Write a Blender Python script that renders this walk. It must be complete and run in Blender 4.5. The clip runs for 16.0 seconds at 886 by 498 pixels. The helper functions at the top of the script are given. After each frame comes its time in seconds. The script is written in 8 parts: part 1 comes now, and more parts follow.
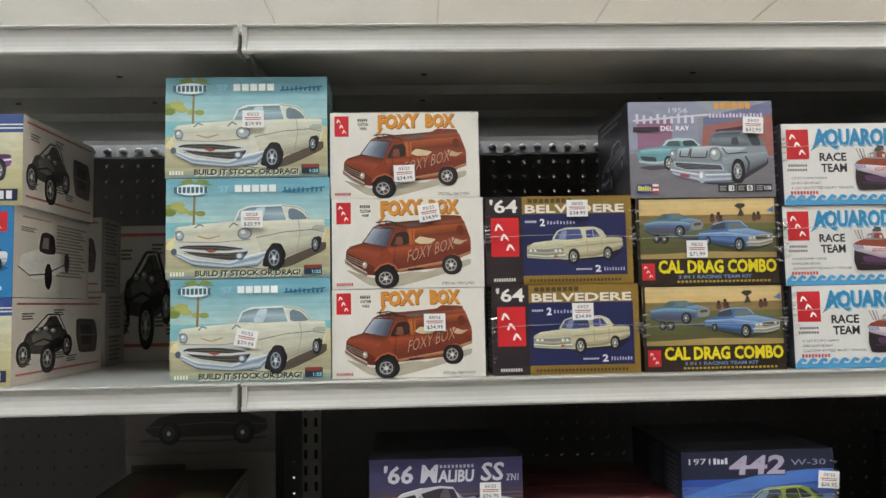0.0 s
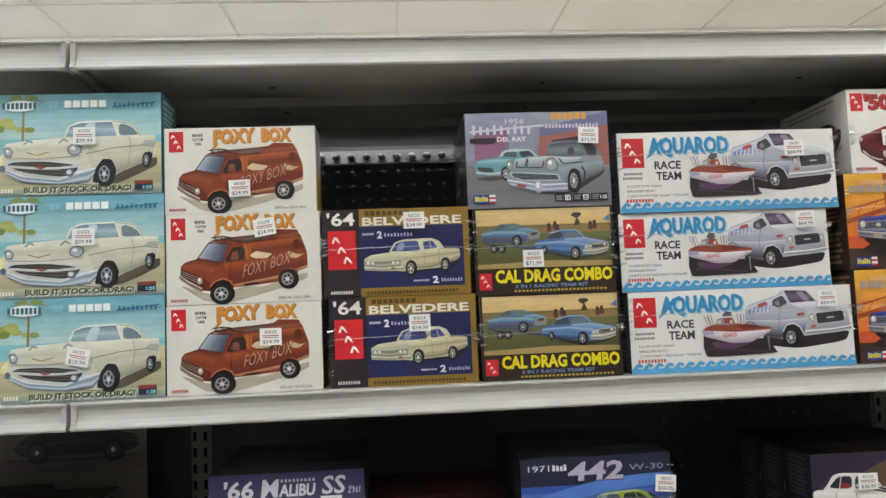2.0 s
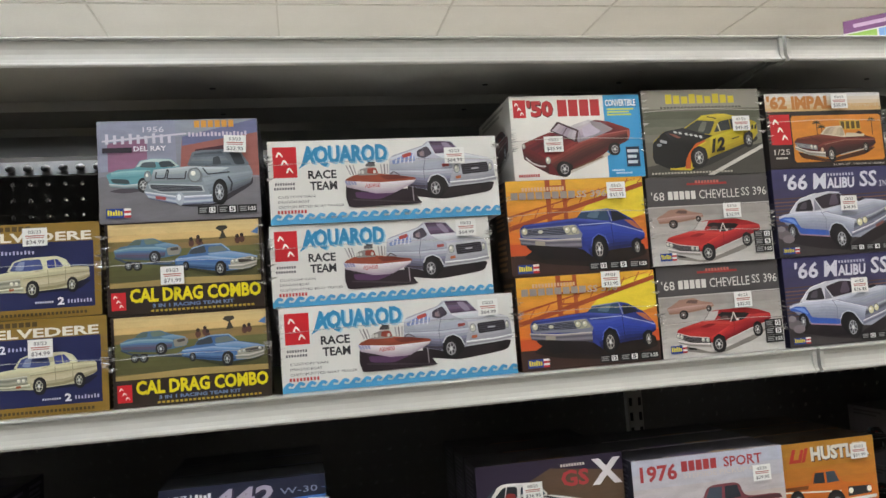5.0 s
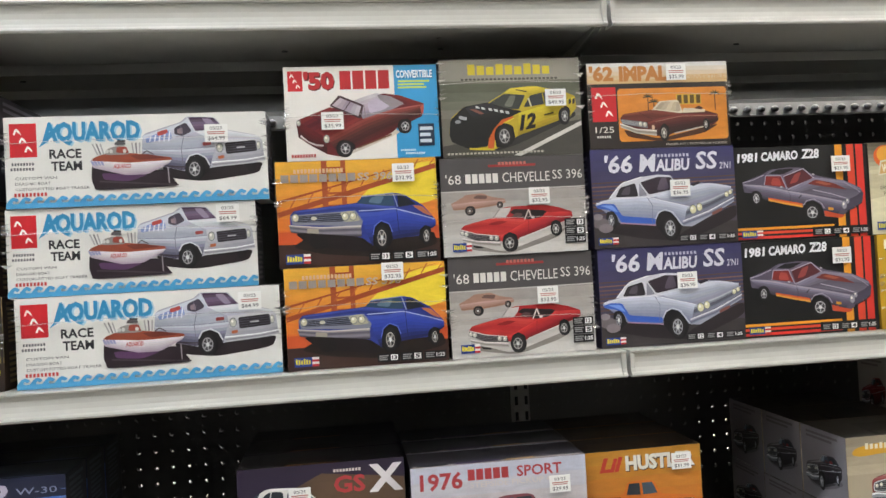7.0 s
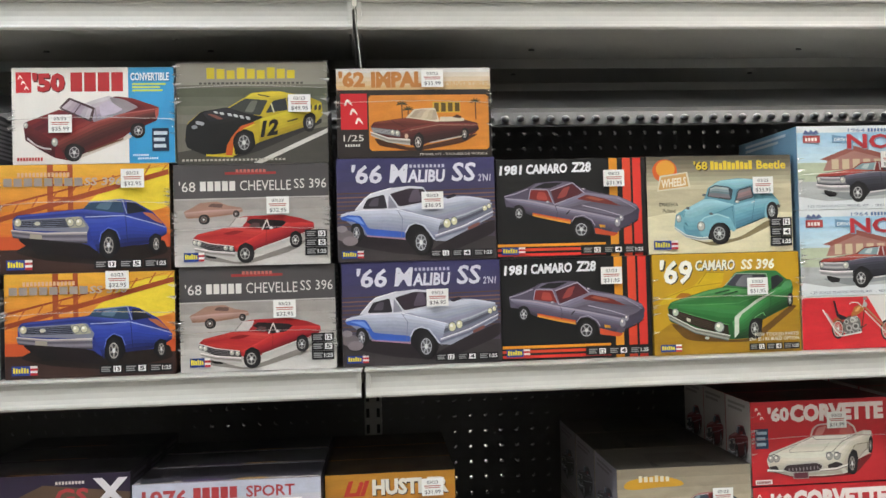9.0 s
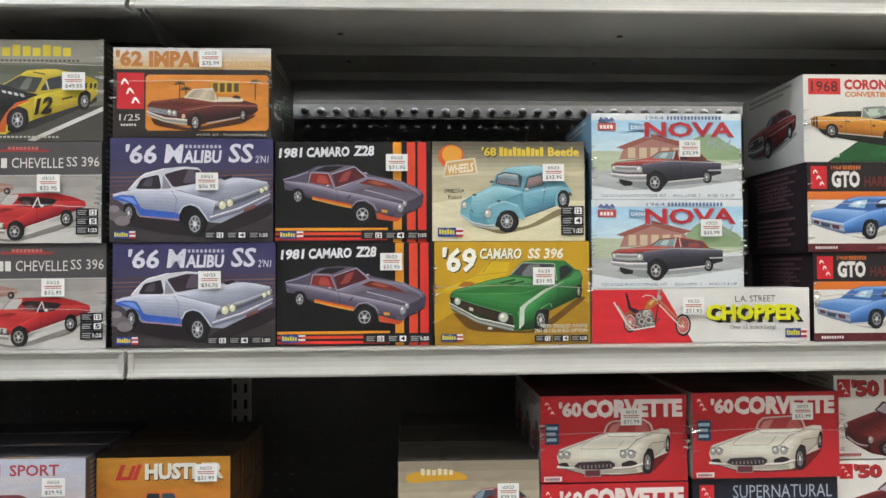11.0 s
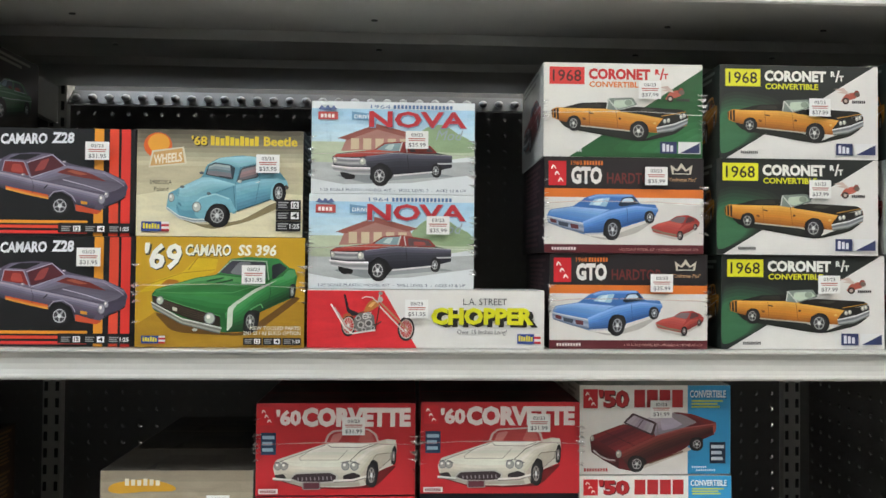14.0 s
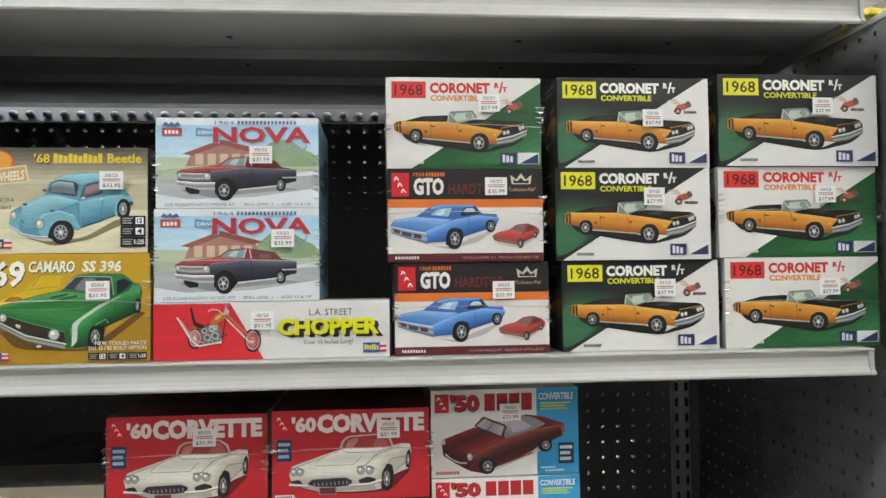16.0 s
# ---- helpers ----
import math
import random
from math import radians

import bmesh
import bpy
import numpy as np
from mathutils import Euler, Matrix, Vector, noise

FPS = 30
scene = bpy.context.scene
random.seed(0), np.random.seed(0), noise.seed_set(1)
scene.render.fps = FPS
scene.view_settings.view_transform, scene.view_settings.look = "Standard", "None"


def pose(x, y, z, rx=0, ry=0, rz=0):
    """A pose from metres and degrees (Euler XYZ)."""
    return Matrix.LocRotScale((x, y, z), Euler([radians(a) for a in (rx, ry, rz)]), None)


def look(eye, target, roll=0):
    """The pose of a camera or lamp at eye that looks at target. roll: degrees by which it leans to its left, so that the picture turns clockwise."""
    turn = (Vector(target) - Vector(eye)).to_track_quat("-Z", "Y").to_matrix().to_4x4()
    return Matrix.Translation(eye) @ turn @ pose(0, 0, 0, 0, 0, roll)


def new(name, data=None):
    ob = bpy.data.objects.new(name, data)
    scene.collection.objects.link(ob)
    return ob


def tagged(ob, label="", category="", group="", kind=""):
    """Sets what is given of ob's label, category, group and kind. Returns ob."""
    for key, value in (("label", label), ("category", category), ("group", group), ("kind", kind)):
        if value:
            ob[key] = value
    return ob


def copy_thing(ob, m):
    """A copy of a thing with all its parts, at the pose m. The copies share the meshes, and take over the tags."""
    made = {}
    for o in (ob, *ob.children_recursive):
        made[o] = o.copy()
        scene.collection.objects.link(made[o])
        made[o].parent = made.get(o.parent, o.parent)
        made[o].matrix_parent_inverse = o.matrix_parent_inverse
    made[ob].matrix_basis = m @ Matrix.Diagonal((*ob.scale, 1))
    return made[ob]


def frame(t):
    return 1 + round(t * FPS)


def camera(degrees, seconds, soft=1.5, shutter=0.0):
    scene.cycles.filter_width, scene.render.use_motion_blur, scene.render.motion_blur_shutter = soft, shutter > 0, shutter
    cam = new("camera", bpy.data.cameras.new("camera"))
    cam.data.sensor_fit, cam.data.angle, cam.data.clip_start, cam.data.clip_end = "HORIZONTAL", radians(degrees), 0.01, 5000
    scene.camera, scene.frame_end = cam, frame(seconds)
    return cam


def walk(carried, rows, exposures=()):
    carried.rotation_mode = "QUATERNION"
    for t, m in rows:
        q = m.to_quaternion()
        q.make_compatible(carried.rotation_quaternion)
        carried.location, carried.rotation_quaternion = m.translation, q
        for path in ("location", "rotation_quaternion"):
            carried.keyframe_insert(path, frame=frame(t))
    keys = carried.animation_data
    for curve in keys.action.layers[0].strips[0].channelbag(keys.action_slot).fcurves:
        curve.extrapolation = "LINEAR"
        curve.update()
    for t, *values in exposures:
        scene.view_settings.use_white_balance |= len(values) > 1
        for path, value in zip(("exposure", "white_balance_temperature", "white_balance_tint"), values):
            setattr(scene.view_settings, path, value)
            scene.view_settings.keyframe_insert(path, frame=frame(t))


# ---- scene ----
cam = camera(61.0, 16.0)
PATH = [
    (0, (0.02, -0.011, 1.462), (0.096, 1.982, 1.609), -1.1),
    (0.5, (0.153, -0.036, 1.438), (0.157, 1.959, 1.576), -0.0),
    (1, (0.2, -0.049, 1.432), (0.159, 1.946, 1.575), 0.3),
    (1.5, (0.2, -0.035, 1.476), (0.243, 1.958, 1.636), -1.1),
    (2, (0.242, -0.028, 1.47), (0.384, 1.962, 1.624), -2.3),
    (2.5, (0.368, -0.023, 1.469), (0.584, 1.958, 1.636), -3.1),
    (3, (0.496, -0.044, 1.47), (0.693, 1.941, 1.623), -3.0),
    (3.5, (0.575, -0.083, 1.452), (0.752, 1.903, 1.614), -2.7),
    (4, (0.616, -0.086, 1.459), (0.773, 1.902, 1.614), -2.7),
    (4.5, (0.6, -0.05, 1.465), (0.86, 1.925, 1.643), -3.5),
    (5, (0.666, -0.025, 1.465), (1.045, 1.933, 1.619), -4.1),
    (7.3, (1.178, 0.016, 1.507), (1.434, 1.999, 1.532), -3.0),
    (7.5, (1.223, 0.016, 1.501), (1.498, 1.997, 1.525), -3.2),
    (8, (1.392, 0.022, 1.508), (1.675, 2.002, 1.523), -3.0),
    (8.2, (1.469, 0.009, 1.51), (1.725, 1.993, 1.529), -2.6),
    (10.3, (1.7, 0.046, 1.487), (1.81, 2.043, 1.536), -1.0),
    (10.5, (1.783, 0.049, 1.483), (1.881, 2.046, 1.531), -0.7),
    (11, (1.969, 0.015, 1.466), (2.065, 2.012, 1.52), -0.3),
    (11.5, (2.063, -0.008, 1.465), (2.151, 1.989, 1.523), -0.1),
    (12, (2.056, 0.029, 1.476), (2.154, 2.026, 1.527), -0.4),
    (12.5, (2.027, 0.075, 1.469), (2.229, 2.065, 1.512), -1.5),
    (13, (2.088, 0.1, 1.481), (2.304, 2.088, 1.502), -1.8),
    (13.5, (2.254, 0.102, 1.475), (2.401, 2.096, 1.516), -0.7),
    (14, (2.41, 0.074, 1.472), (2.498, 2.071, 1.513), 0.5),
    (14.5, (2.504, 0.058, 1.474), (2.572, 2.057, 1.483), 0.6),
    (15, (2.539, 0.044, 1.471), (2.642, 2.041, 1.47), 0.2),
    (15.5, (2.575, 0.042, 1.476), (2.717, 2.036, 1.506), -0.2),
    (16, (2.594, 0.034, 1.476), (2.767, 2.026, 1.536), -0.7),
]
EXPOSURES = [(0.0, 0.06, 6500, 10), (5.0, 0.02, 6500, 10), (7.5, 0.25, 6450, 10), (16.0, 0.14, 6150, 8)]
walk(cam, [(t, look(eye, target, roll)) for t, eye, target, roll in PATH], EXPOSURES)

# ---- light ----
world = bpy.data.worlds.new("world")
scene.world = world
world.use_nodes = True
world.node_tree.nodes["Background"].inputs["Color"].default_value = (0.9, 0.95, 1.0, 1)
world.node_tree.nodes["Background"].inputs["Strength"].default_value = 0.02
PANEL_COOL, PANEL_WARM, PANEL_POWER = (0.88, 0.94, 1.0), (1.0, 0.945, 0.86), 23.0


# ---- materials ----
def lin(c):
    """Linear colour from a hex string."""
    v = [int(c[i:i + 2], 16) / 255 for i in (1, 3, 5)]
    return tuple(x / 12.92 if x <= 0.04045 else ((x + 0.055) / 1.055) ** 2.4 for x in v)


def surface(name, colour, rough=0.5, metal=0.0, vary=0.08, scale=6.0, fine=140.0, bump=0.0, bump_scale=90.0, coat=0.0):
    """A painted or printed surface with two scales of variation and a fine relief."""
    m = bpy.data.materials.new(name)
    m.use_nodes = True
    n, l = m.node_tree.nodes, m.node_tree.links
    b = n["Principled BSDF"]
    co = n.new("ShaderNodeTexCoord")
    mix = None
    big, small = n.new("ShaderNodeTexNoise"), n.new("ShaderNodeTexNoise")
    big.inputs["Scale"].default_value, small.inputs["Scale"].default_value = scale, fine
    big.inputs["Detail"].default_value = 5
    for t in (big, small):
        l.new(co.outputs["Object"], t.inputs["Vector"])
    add = n.new("ShaderNodeMath")
    add.operation = "MULTIPLY_ADD"
    l.new(small.outputs["Fac"], add.inputs[0])
    add.inputs[1].default_value = 0.4
    l.new(big.outputs["Fac"], add.inputs[2])
    ramp = n.new("ShaderNodeMapRange")
    ramp.inputs["From Min"].default_value, ramp.inputs["From Max"].default_value = 0.4, 1.0
    ramp.inputs["To Min"].default_value, ramp.inputs["To Max"].default_value = 1 - vary, 1 + vary
    l.new(add.outputs[0], ramp.inputs["Value"])
    mul = n.new("ShaderNodeVectorMath")
    mul.operation = "SCALE"
    mul.inputs[0].default_value = colour
    l.new(ramp.outputs["Result"], mul.inputs["Scale"])
    l.new(mul.outputs["Vector"], b.inputs["Base Color"])
    rr = n.new("ShaderNodeMapRange")
    rr.inputs["To Min"].default_value, rr.inputs["To Max"].default_value = rough - 0.08, rough + 0.1
    l.new(big.outputs["Fac"], rr.inputs["Value"])
    l.new(rr.outputs["Result"], b.inputs["Roughness"])
    b.inputs["Metallic"].default_value = metal
    if bump:
        bn, bt = n.new("ShaderNodeBump"), n.new("ShaderNodeTexNoise")
        bt.inputs["Scale"].default_value = bump_scale
        l.new(co.outputs["Object"], bt.inputs["Vector"])
        bn.inputs["Strength"].default_value, bn.inputs["Distance"].default_value = bump, 0.002
        l.new(bt.outputs["Fac"], bn.inputs["Height"])
        l.new(bn.outputs["Normal"], b.inputs["Normal"])
    if coat:
        cb, ct = n.new("ShaderNodeBump"), n.new("ShaderNodeTexNoise")
        ct.inputs["Scale"].default_value, ct.inputs["Distortion"].default_value = 14.0, 1.2
        l.new(co.outputs["Object"], ct.inputs["Vector"])
        cb.inputs["Strength"].default_value, cb.inputs["Distance"].default_value = 0.35, 0.004
        l.new(ct.outputs["Fac"], cb.inputs["Height"])
        l.new(cb.outputs["Normal"], b.inputs["Coat Normal"])
        b.inputs["Coat Weight"].default_value, b.inputs["Coat Roughness"].default_value = coat, 0.12
    return m


def glowing(name, colour, strength):
    m = bpy.data.materials.new(name)
    m.use_nodes = True
    b = m.node_tree.nodes["Principled BSDF"]
    b.inputs["Base Color"].default_value = (0.9, 0.9, 0.9, 1)
    b.inputs["Emission Color"].default_value = (*colour, 1)
    b.inputs["Emission Strength"].default_value = strength
    return m


def clear_film(name):
    """Crumpled clear shrink film: mostly see-through, with gloss."""
    m = bpy.data.materials.new(name)
    m.use_nodes = True
    n, l = m.node_tree.nodes, m.node_tree.links
    n.remove(n["Principled BSDF"])
    tr, gl, mx = n.new("ShaderNodeBsdfTransparent"), n.new("ShaderNodeBsdfGlossy"), n.new("ShaderNodeMixShader")
    gl.inputs["Roughness"].default_value = 0.2
    mx.inputs["Fac"].default_value = 0.68
    l.new(tr.outputs[0], mx.inputs[1])
    l.new(gl.outputs[0], mx.inputs[2])
    l.new(mx.outputs[0], n["Material Output"].inputs["Surface"])
    return m


PRINT = {}


def ink(c, painted=False):
    """Printed card in one ink, under clear film; painted: as part of a picture, with brushed lights and darks."""
    key = (c, painted)
    if key not in PRINT:
        m = surface("print_" + c[1:], lin(c), rough=0.42, vary=0.13 if painted else 0.06, scale=26 if painted else 22, fine=420, coat=0.45)
        if painted:
            n, l = m.node_tree.nodes, m.node_tree.links
            mp = n.new("ShaderNodeMapping")
            mp.inputs["Scale"].default_value = (0.9, 1.0, 3.2)
            mp.inputs["Rotation"].default_value = (0, radians(14), 0)
            l.new(n["Texture Coordinate"].outputs["Object"], mp.inputs["Vector"])
            l.new(mp.outputs["Vector"], n["Noise Texture"].inputs["Vector"])
            n["Noise Texture"].inputs["Distortion"].default_value = 0.8
        PRINT[key] = m
    return PRINT[key]


def tone(c, f):
    """A lighter or darker ink."""
    v = [int(c[i:i + 2], 16) for i in (1, 3, 5)]
    v = [x * f if f <= 1 else 255 - (255 - x) / f for x in v]
    return "#" + "".join("%02x" % max(0, min(255, round(x))) for x in v)


STEEL = surface("putty_grey_enamel", (0.44, 0.435, 0.405), rough=0.34, vary=0.06, scale=3, fine=60, bump=0.03, bump_scale=240)
# putty grey sheets with the shade beneath the shelves painted into their colour
SHADED_BACK = surface("shaded_pegboard_enamel", (0.125, 0.121, 0.118), rough=0.5, vary=0.10, scale=4, fine=90, bump=0.04, bump_scale=200)
# end panel is putty grey as well; the shade on it is mixed into this colour
SHADED_PANEL = surface("shaded_end_panel_enamel", (0.14, 0.137, 0.129), rough=0.45, vary=0.08, scale=4, fine=80)
DARK = surface("dark_void", (0.03, 0.03, 0.03), rough=0.8)
TILE = surface("ceiling_tile", (0.86, 0.85, 0.81), rough=0.9, vary=0.05, scale=0.8, fine=30, bump=0.3, bump_scale=60)
RAIL = surface("dark_rail_steel", (0.06, 0.06, 0.06), rough=0.5)
# pale tab colour stands for light leaking down behind the top shelf
LIT_TAB = surface("lit_tab_pale", (0.34, 0.34, 0.34), rough=0.3, metal=0.4)
GRID = surface("ceiling_grid_metal", (0.70, 0.685, 0.64), rough=0.5)
# near-black, so the added partition throws little bounce light at the shelves
LIGHT_BLOCK = surface("light_block_dark", (0.07, 0.066, 0.062), rough=0.8, vary=0.2, scale=3)
FLOOR = surface("vinyl_floor", (0.38, 0.36, 0.33), rough=0.3, vary=0.12, scale=1.5, fine=40)
WALL = surface("painted_wall", (0.55, 0.53, 0.48), rough=0.8, vary=0.06, scale=1.0, bump=0.1)
PAPER = surface("price_label_paper", (0.80, 0.80, 0.78), rough=0.6, vary=0.03)
LABEL_INK = surface("label_ink_grey", (0.12, 0.12, 0.13), rough=0.6)
LABEL_RED = surface("label_ink_red", (0.45, 0.12, 0.10), rough=0.6)
FILM = clear_film("clear_shrink_film")
COOL, WARM = glowing("cool_diffuser", PANEL_COOL, PANEL_POWER), glowing("warm_diffuser", PANEL_WARM, PANEL_POWER)


# ---- mesh tools ----
def part(name, bm, material, parent=None, label=""):
    """Links a bmesh as one mesh object, under a thing or a part."""
    me = bpy.data.meshes.new(name)
    bm.to_mesh(me)
    bm.free()
    for m in material if isinstance(material, (list, tuple)) else [material]:
        me.materials.append(m)
    ob = new(name, me)
    if parent:
        ob.parent = parent
    return tagged(ob, label)


def block(bm, x0, y0, z0, x1, y1, z1, bevel=0.0, slot=0):
    """Adds a box, its edges rounded off a little."""
    ret = bmesh.ops.create_cube(bm, size=1, matrix=Matrix.Translation(((x0 + x1) / 2, (y0 + y1) / 2, (z0 + z1) / 2)) @ Matrix.Diagonal((x1 - x0, y1 - y0, z1 - z0, 1)))
    faces = {f for v in ret["verts"] for f in v.link_faces}
    if bevel:
        edges = {e for f in faces for e in f.edges}
        out = bmesh.ops.bevel(bm, geom=list(edges), offset=bevel, segments=2, profile=0.6, affect="EDGES")
        faces = set(out["faces"]) | {f for f in faces if f.is_valid}
    for f in faces:
        f.material_index = slot
    return bm


def sweep(bm, profile, x0, x1):
    """Draws a closed (y, z) outline along x, with capped ends."""
    rings = [[bm.verts.new((x, y, z)) for y, z in profile] for x in (x0, x1)]
    k = len(profile)
    for i in range(k):
        bm.faces.new((rings[0][i], rings[0][(i + 1) % k], rings[1][(i + 1) % k], rings[1][i]))
    bm.faces.new(rings[0][::-1])
    bm.faces.new(rings[1])
    bmesh.ops.recalc_face_normals(bm, faces=bm.faces)
    return bm


def curve_through(pts, steps=5):
    """A smooth closed outline through a few points."""
    k, out = len(pts), []
    for i in range(k):
        p0, p1, p2, p3 = (Vector(pts[(i + j - 1) % k]) for j in range(4))
        for s in range(steps):
            t = s / steps
            out.append(0.5 * (2 * p1 + (p2 - p0) * t + (2 * p0 - 5 * p1 + 4 * p2 - p3) * t * t + (3 * p1 - p0 - 3 * p2 + p3) * t ** 3))
    return [(v.x, v.y) for v in out]


def rounded(pts, r=0.3):
    """A closed outline with straight runs and rounded corners."""
    k, out = len(pts), []
    for i in range(k):
        a, b, c = (Vector(pts[(i + j - 1) % k]) for j in range(3))
        p, q = b + (a - b) * r, b + (c - b) * r
        for t in (0, 0.25, 0.5, 0.75, 1):
            out.append(p * (1 - t) ** 2 + b * 2 * t * (1 - t) + q * t * t)
    return [(v.x, v.y) for v in out]


LETTERS = {}


def lettering(body, bold, shear):
    """The outline of a line of text as vertices and faces, in a unit square."""
    key = (body, bold, shear)
    if key not in LETTERS:
        cu = bpy.data.curves.new("lettering", "FONT")
        cu.body, cu.resolution_u, cu.offset, cu.shear = body, 2, bold, shear
        ob = new("lettering", cu)
        me = ob.evaluated_get(bpy.context.evaluated_depsgraph_get()).to_mesh()
        v = np.array([p.co[:2] for p in me.vertices])
        f = [tuple(p.vertices) for p in me.polygons]
        lo, hi = v.min(0), v.max(0)
        LETTERS[key] = ((v - lo) / (hi - lo), f)
        bpy.data.objects.remove(ob)
        bpy.data.curves.remove(cu)
    return LETTERS[key]


# ---- the building ----
SHELF_Z, TOP_Z, LOW_Z = 1.347, 1.905, 0.80
FRONT_Y, BACK_Y = 1.16, 1.95
BAYS = [-3.85, -2.05, -0.25, 1.55, 3.375]
CEIL_Z = 7.0
ROOM = (-16.0, -9.0, 18.0, 26.0)


def build_room():
    x0, y0, x1, y1 = ROOM
    tagged(part("floor", block(bmesh.new(), x0, y0, -0.1, x1, y1, 0), FLOOR), "worn beige vinyl shop floor", "floor", kind="structure")
    for name, b in (("wall_south", (x0, y0 - 0.2, 0, x1, y0, CEIL_Z)), ("wall_north", (x0, y1, 0, x1, y1 + 0.2, CEIL_Z)),
                    ("wall_west", (x0 - 0.2, y0, 0, x0, y1, CEIL_Z)), ("wall_east", (x1, y0, 0, x1 + 0.2, y1, CEIL_Z))):
        tagged(part(name, block(bmesh.new(), *b), WALL), "plain cream painted shop wall", "wall", kind="structure")
    # unseen partition on the far side of the aisle, added to block low light
    tagged(part("light_block_wall", block(bmesh.new(), -9.0, -1.55, 0, 9.0, -1.40, 2.35), LIGHT_BLOCK), "plain dark partition across the aisle", "wall", kind="structure")
    # ceiling: tiles sunk between a proud grid of bars
    bm = bmesh.new()
    block(bm, x0, y0, CEIL_Z + 0.02, x1, y1, CEIL_Z + 0.15, slot=0)
    k = math.ceil((x0 - 0.54) / 3.16)
    xs = [0.54 + 3.16 * i for i in range(k, 6)]
    ys = [14.75 + 1.58 * i for i in range(-15, 8)]
    for x in xs:
        block(bm, x - 0.016, y0, CEIL_Z, x + 0.016, y1, CEIL_Z + 0.025, slot=1)
    for y in ys:
        block(bm, x0, y - 0.016, CEIL_Z - 0.002, x1, y + 0.016, CEIL_Z + 0.024, slot=1)
    tagged(part("ceiling", bm, [TILE, GRID]), "off-white suspended tile ceiling with metal grid", "ceiling", kind="structure")
    # fluorescent fittings laid into the grid
    for j in (-14, -11, -8, -5, -3, 3):
        for i in (-3, 1) if j in (-3, -14) else (-5, -3, -1, 1, 3):
            x, y = 0.54 + 3.16 * i, 14.75 + 1.58 * j
            e = tagged(new("ceiling_light"), "flush fluorescent ceiling light with glowing diffuser", "ceiling light", "fluorescent ceiling lights")
            e.location = (x + 1.58, y + 0.79, CEIL_Z + 0.02)
            bm = bmesh.new()
            for s in (-1, 1):
                block(bm, -1.5, s * 0.60 - 0.03, -0.03, 1.5, s * 0.60 + 0.03, 0)
                block(bm, s * 1.5 - 0.03, -0.57, -0.03, s * 1.5 + 0.03, 0.57, 0)
            part("frame", bm, GRID, e)
            part("diffuser", block(bm_new(), -1.47, -0.57, -0.018, 1.47, 0.57, -0.002), WARM if x > 1.5 else COOL, e)


def bm_new():
    return bmesh.new()


def pegboard(name, x0, x1, z0, z1, pitch, hole, thick, material, parent, label=""):
    """A sheet with real holes, as a grid of cells, lying in the x-z plane."""
    nx, nz = max(1, round((x1 - x0) / pitch)), max(1, round((z1 - z0) / pitch))
    px, pz = (x1 - x0) / nx, (z1 - z0) / nz
    verts, faces = [], []
    ring = [(math.cos(a), math.sin(a)) for a in (math.pi / 4 + i * math.pi / 4 for i in range(8))]
    known = {}

    def node(x, z):
        key = (round(x * 1e4), round(z * 1e4))
        if key not in known:
            known[key] = len(verts)
            verts.append((x, 0, z))
        return known[key]

    for i in range(nx):
        for j in range(nz):
            cx, cz = x0 + (i + 0.5) * px, z0 + (j + 0.5) * pz
            rim = []
            for c, s in ring:
                m = max(abs(c), abs(s))
                rim.append(node(cx + c / m * px / 2, cz + s / m * pz / 2))
            b = len(verts)
            for y in (0, thick):
                for c, s in ring:
                    verts.append((cx + c * hole, y, cz + s * hole))
            for q in range(8):
                r = (q + 1) % 8
                faces.append((rim[q], rim[r], b + r, b + q))
                faces.append((b + q, b + r, b + 8 + r, b + 8 + q))
    me = bpy.data.meshes.new(name)
    me.from_pydata(verts, [], faces)
    me.materials.append(material)
    ob = new(name, me)
    ob.parent = parent
    return tagged(ob, label)


LIP = [(0.016, 0.0), (0.002, 0.0), (0.0, -0.0015), (0.0005, -0.0035), (0.0045, -0.005), (0.006, -0.012), (0.0055, -0.020), (0.0035, -0.028), (0.0005, -0.034),
       (-0.002, -0.0365), (-0.003, -0.039), (-0.001, -0.042), (0.003, -0.042), (0.005, -0.038), (0.008, -0.030), (0.0095, -0.020), (0.0095, -0.007), (0.016, -0.005)]


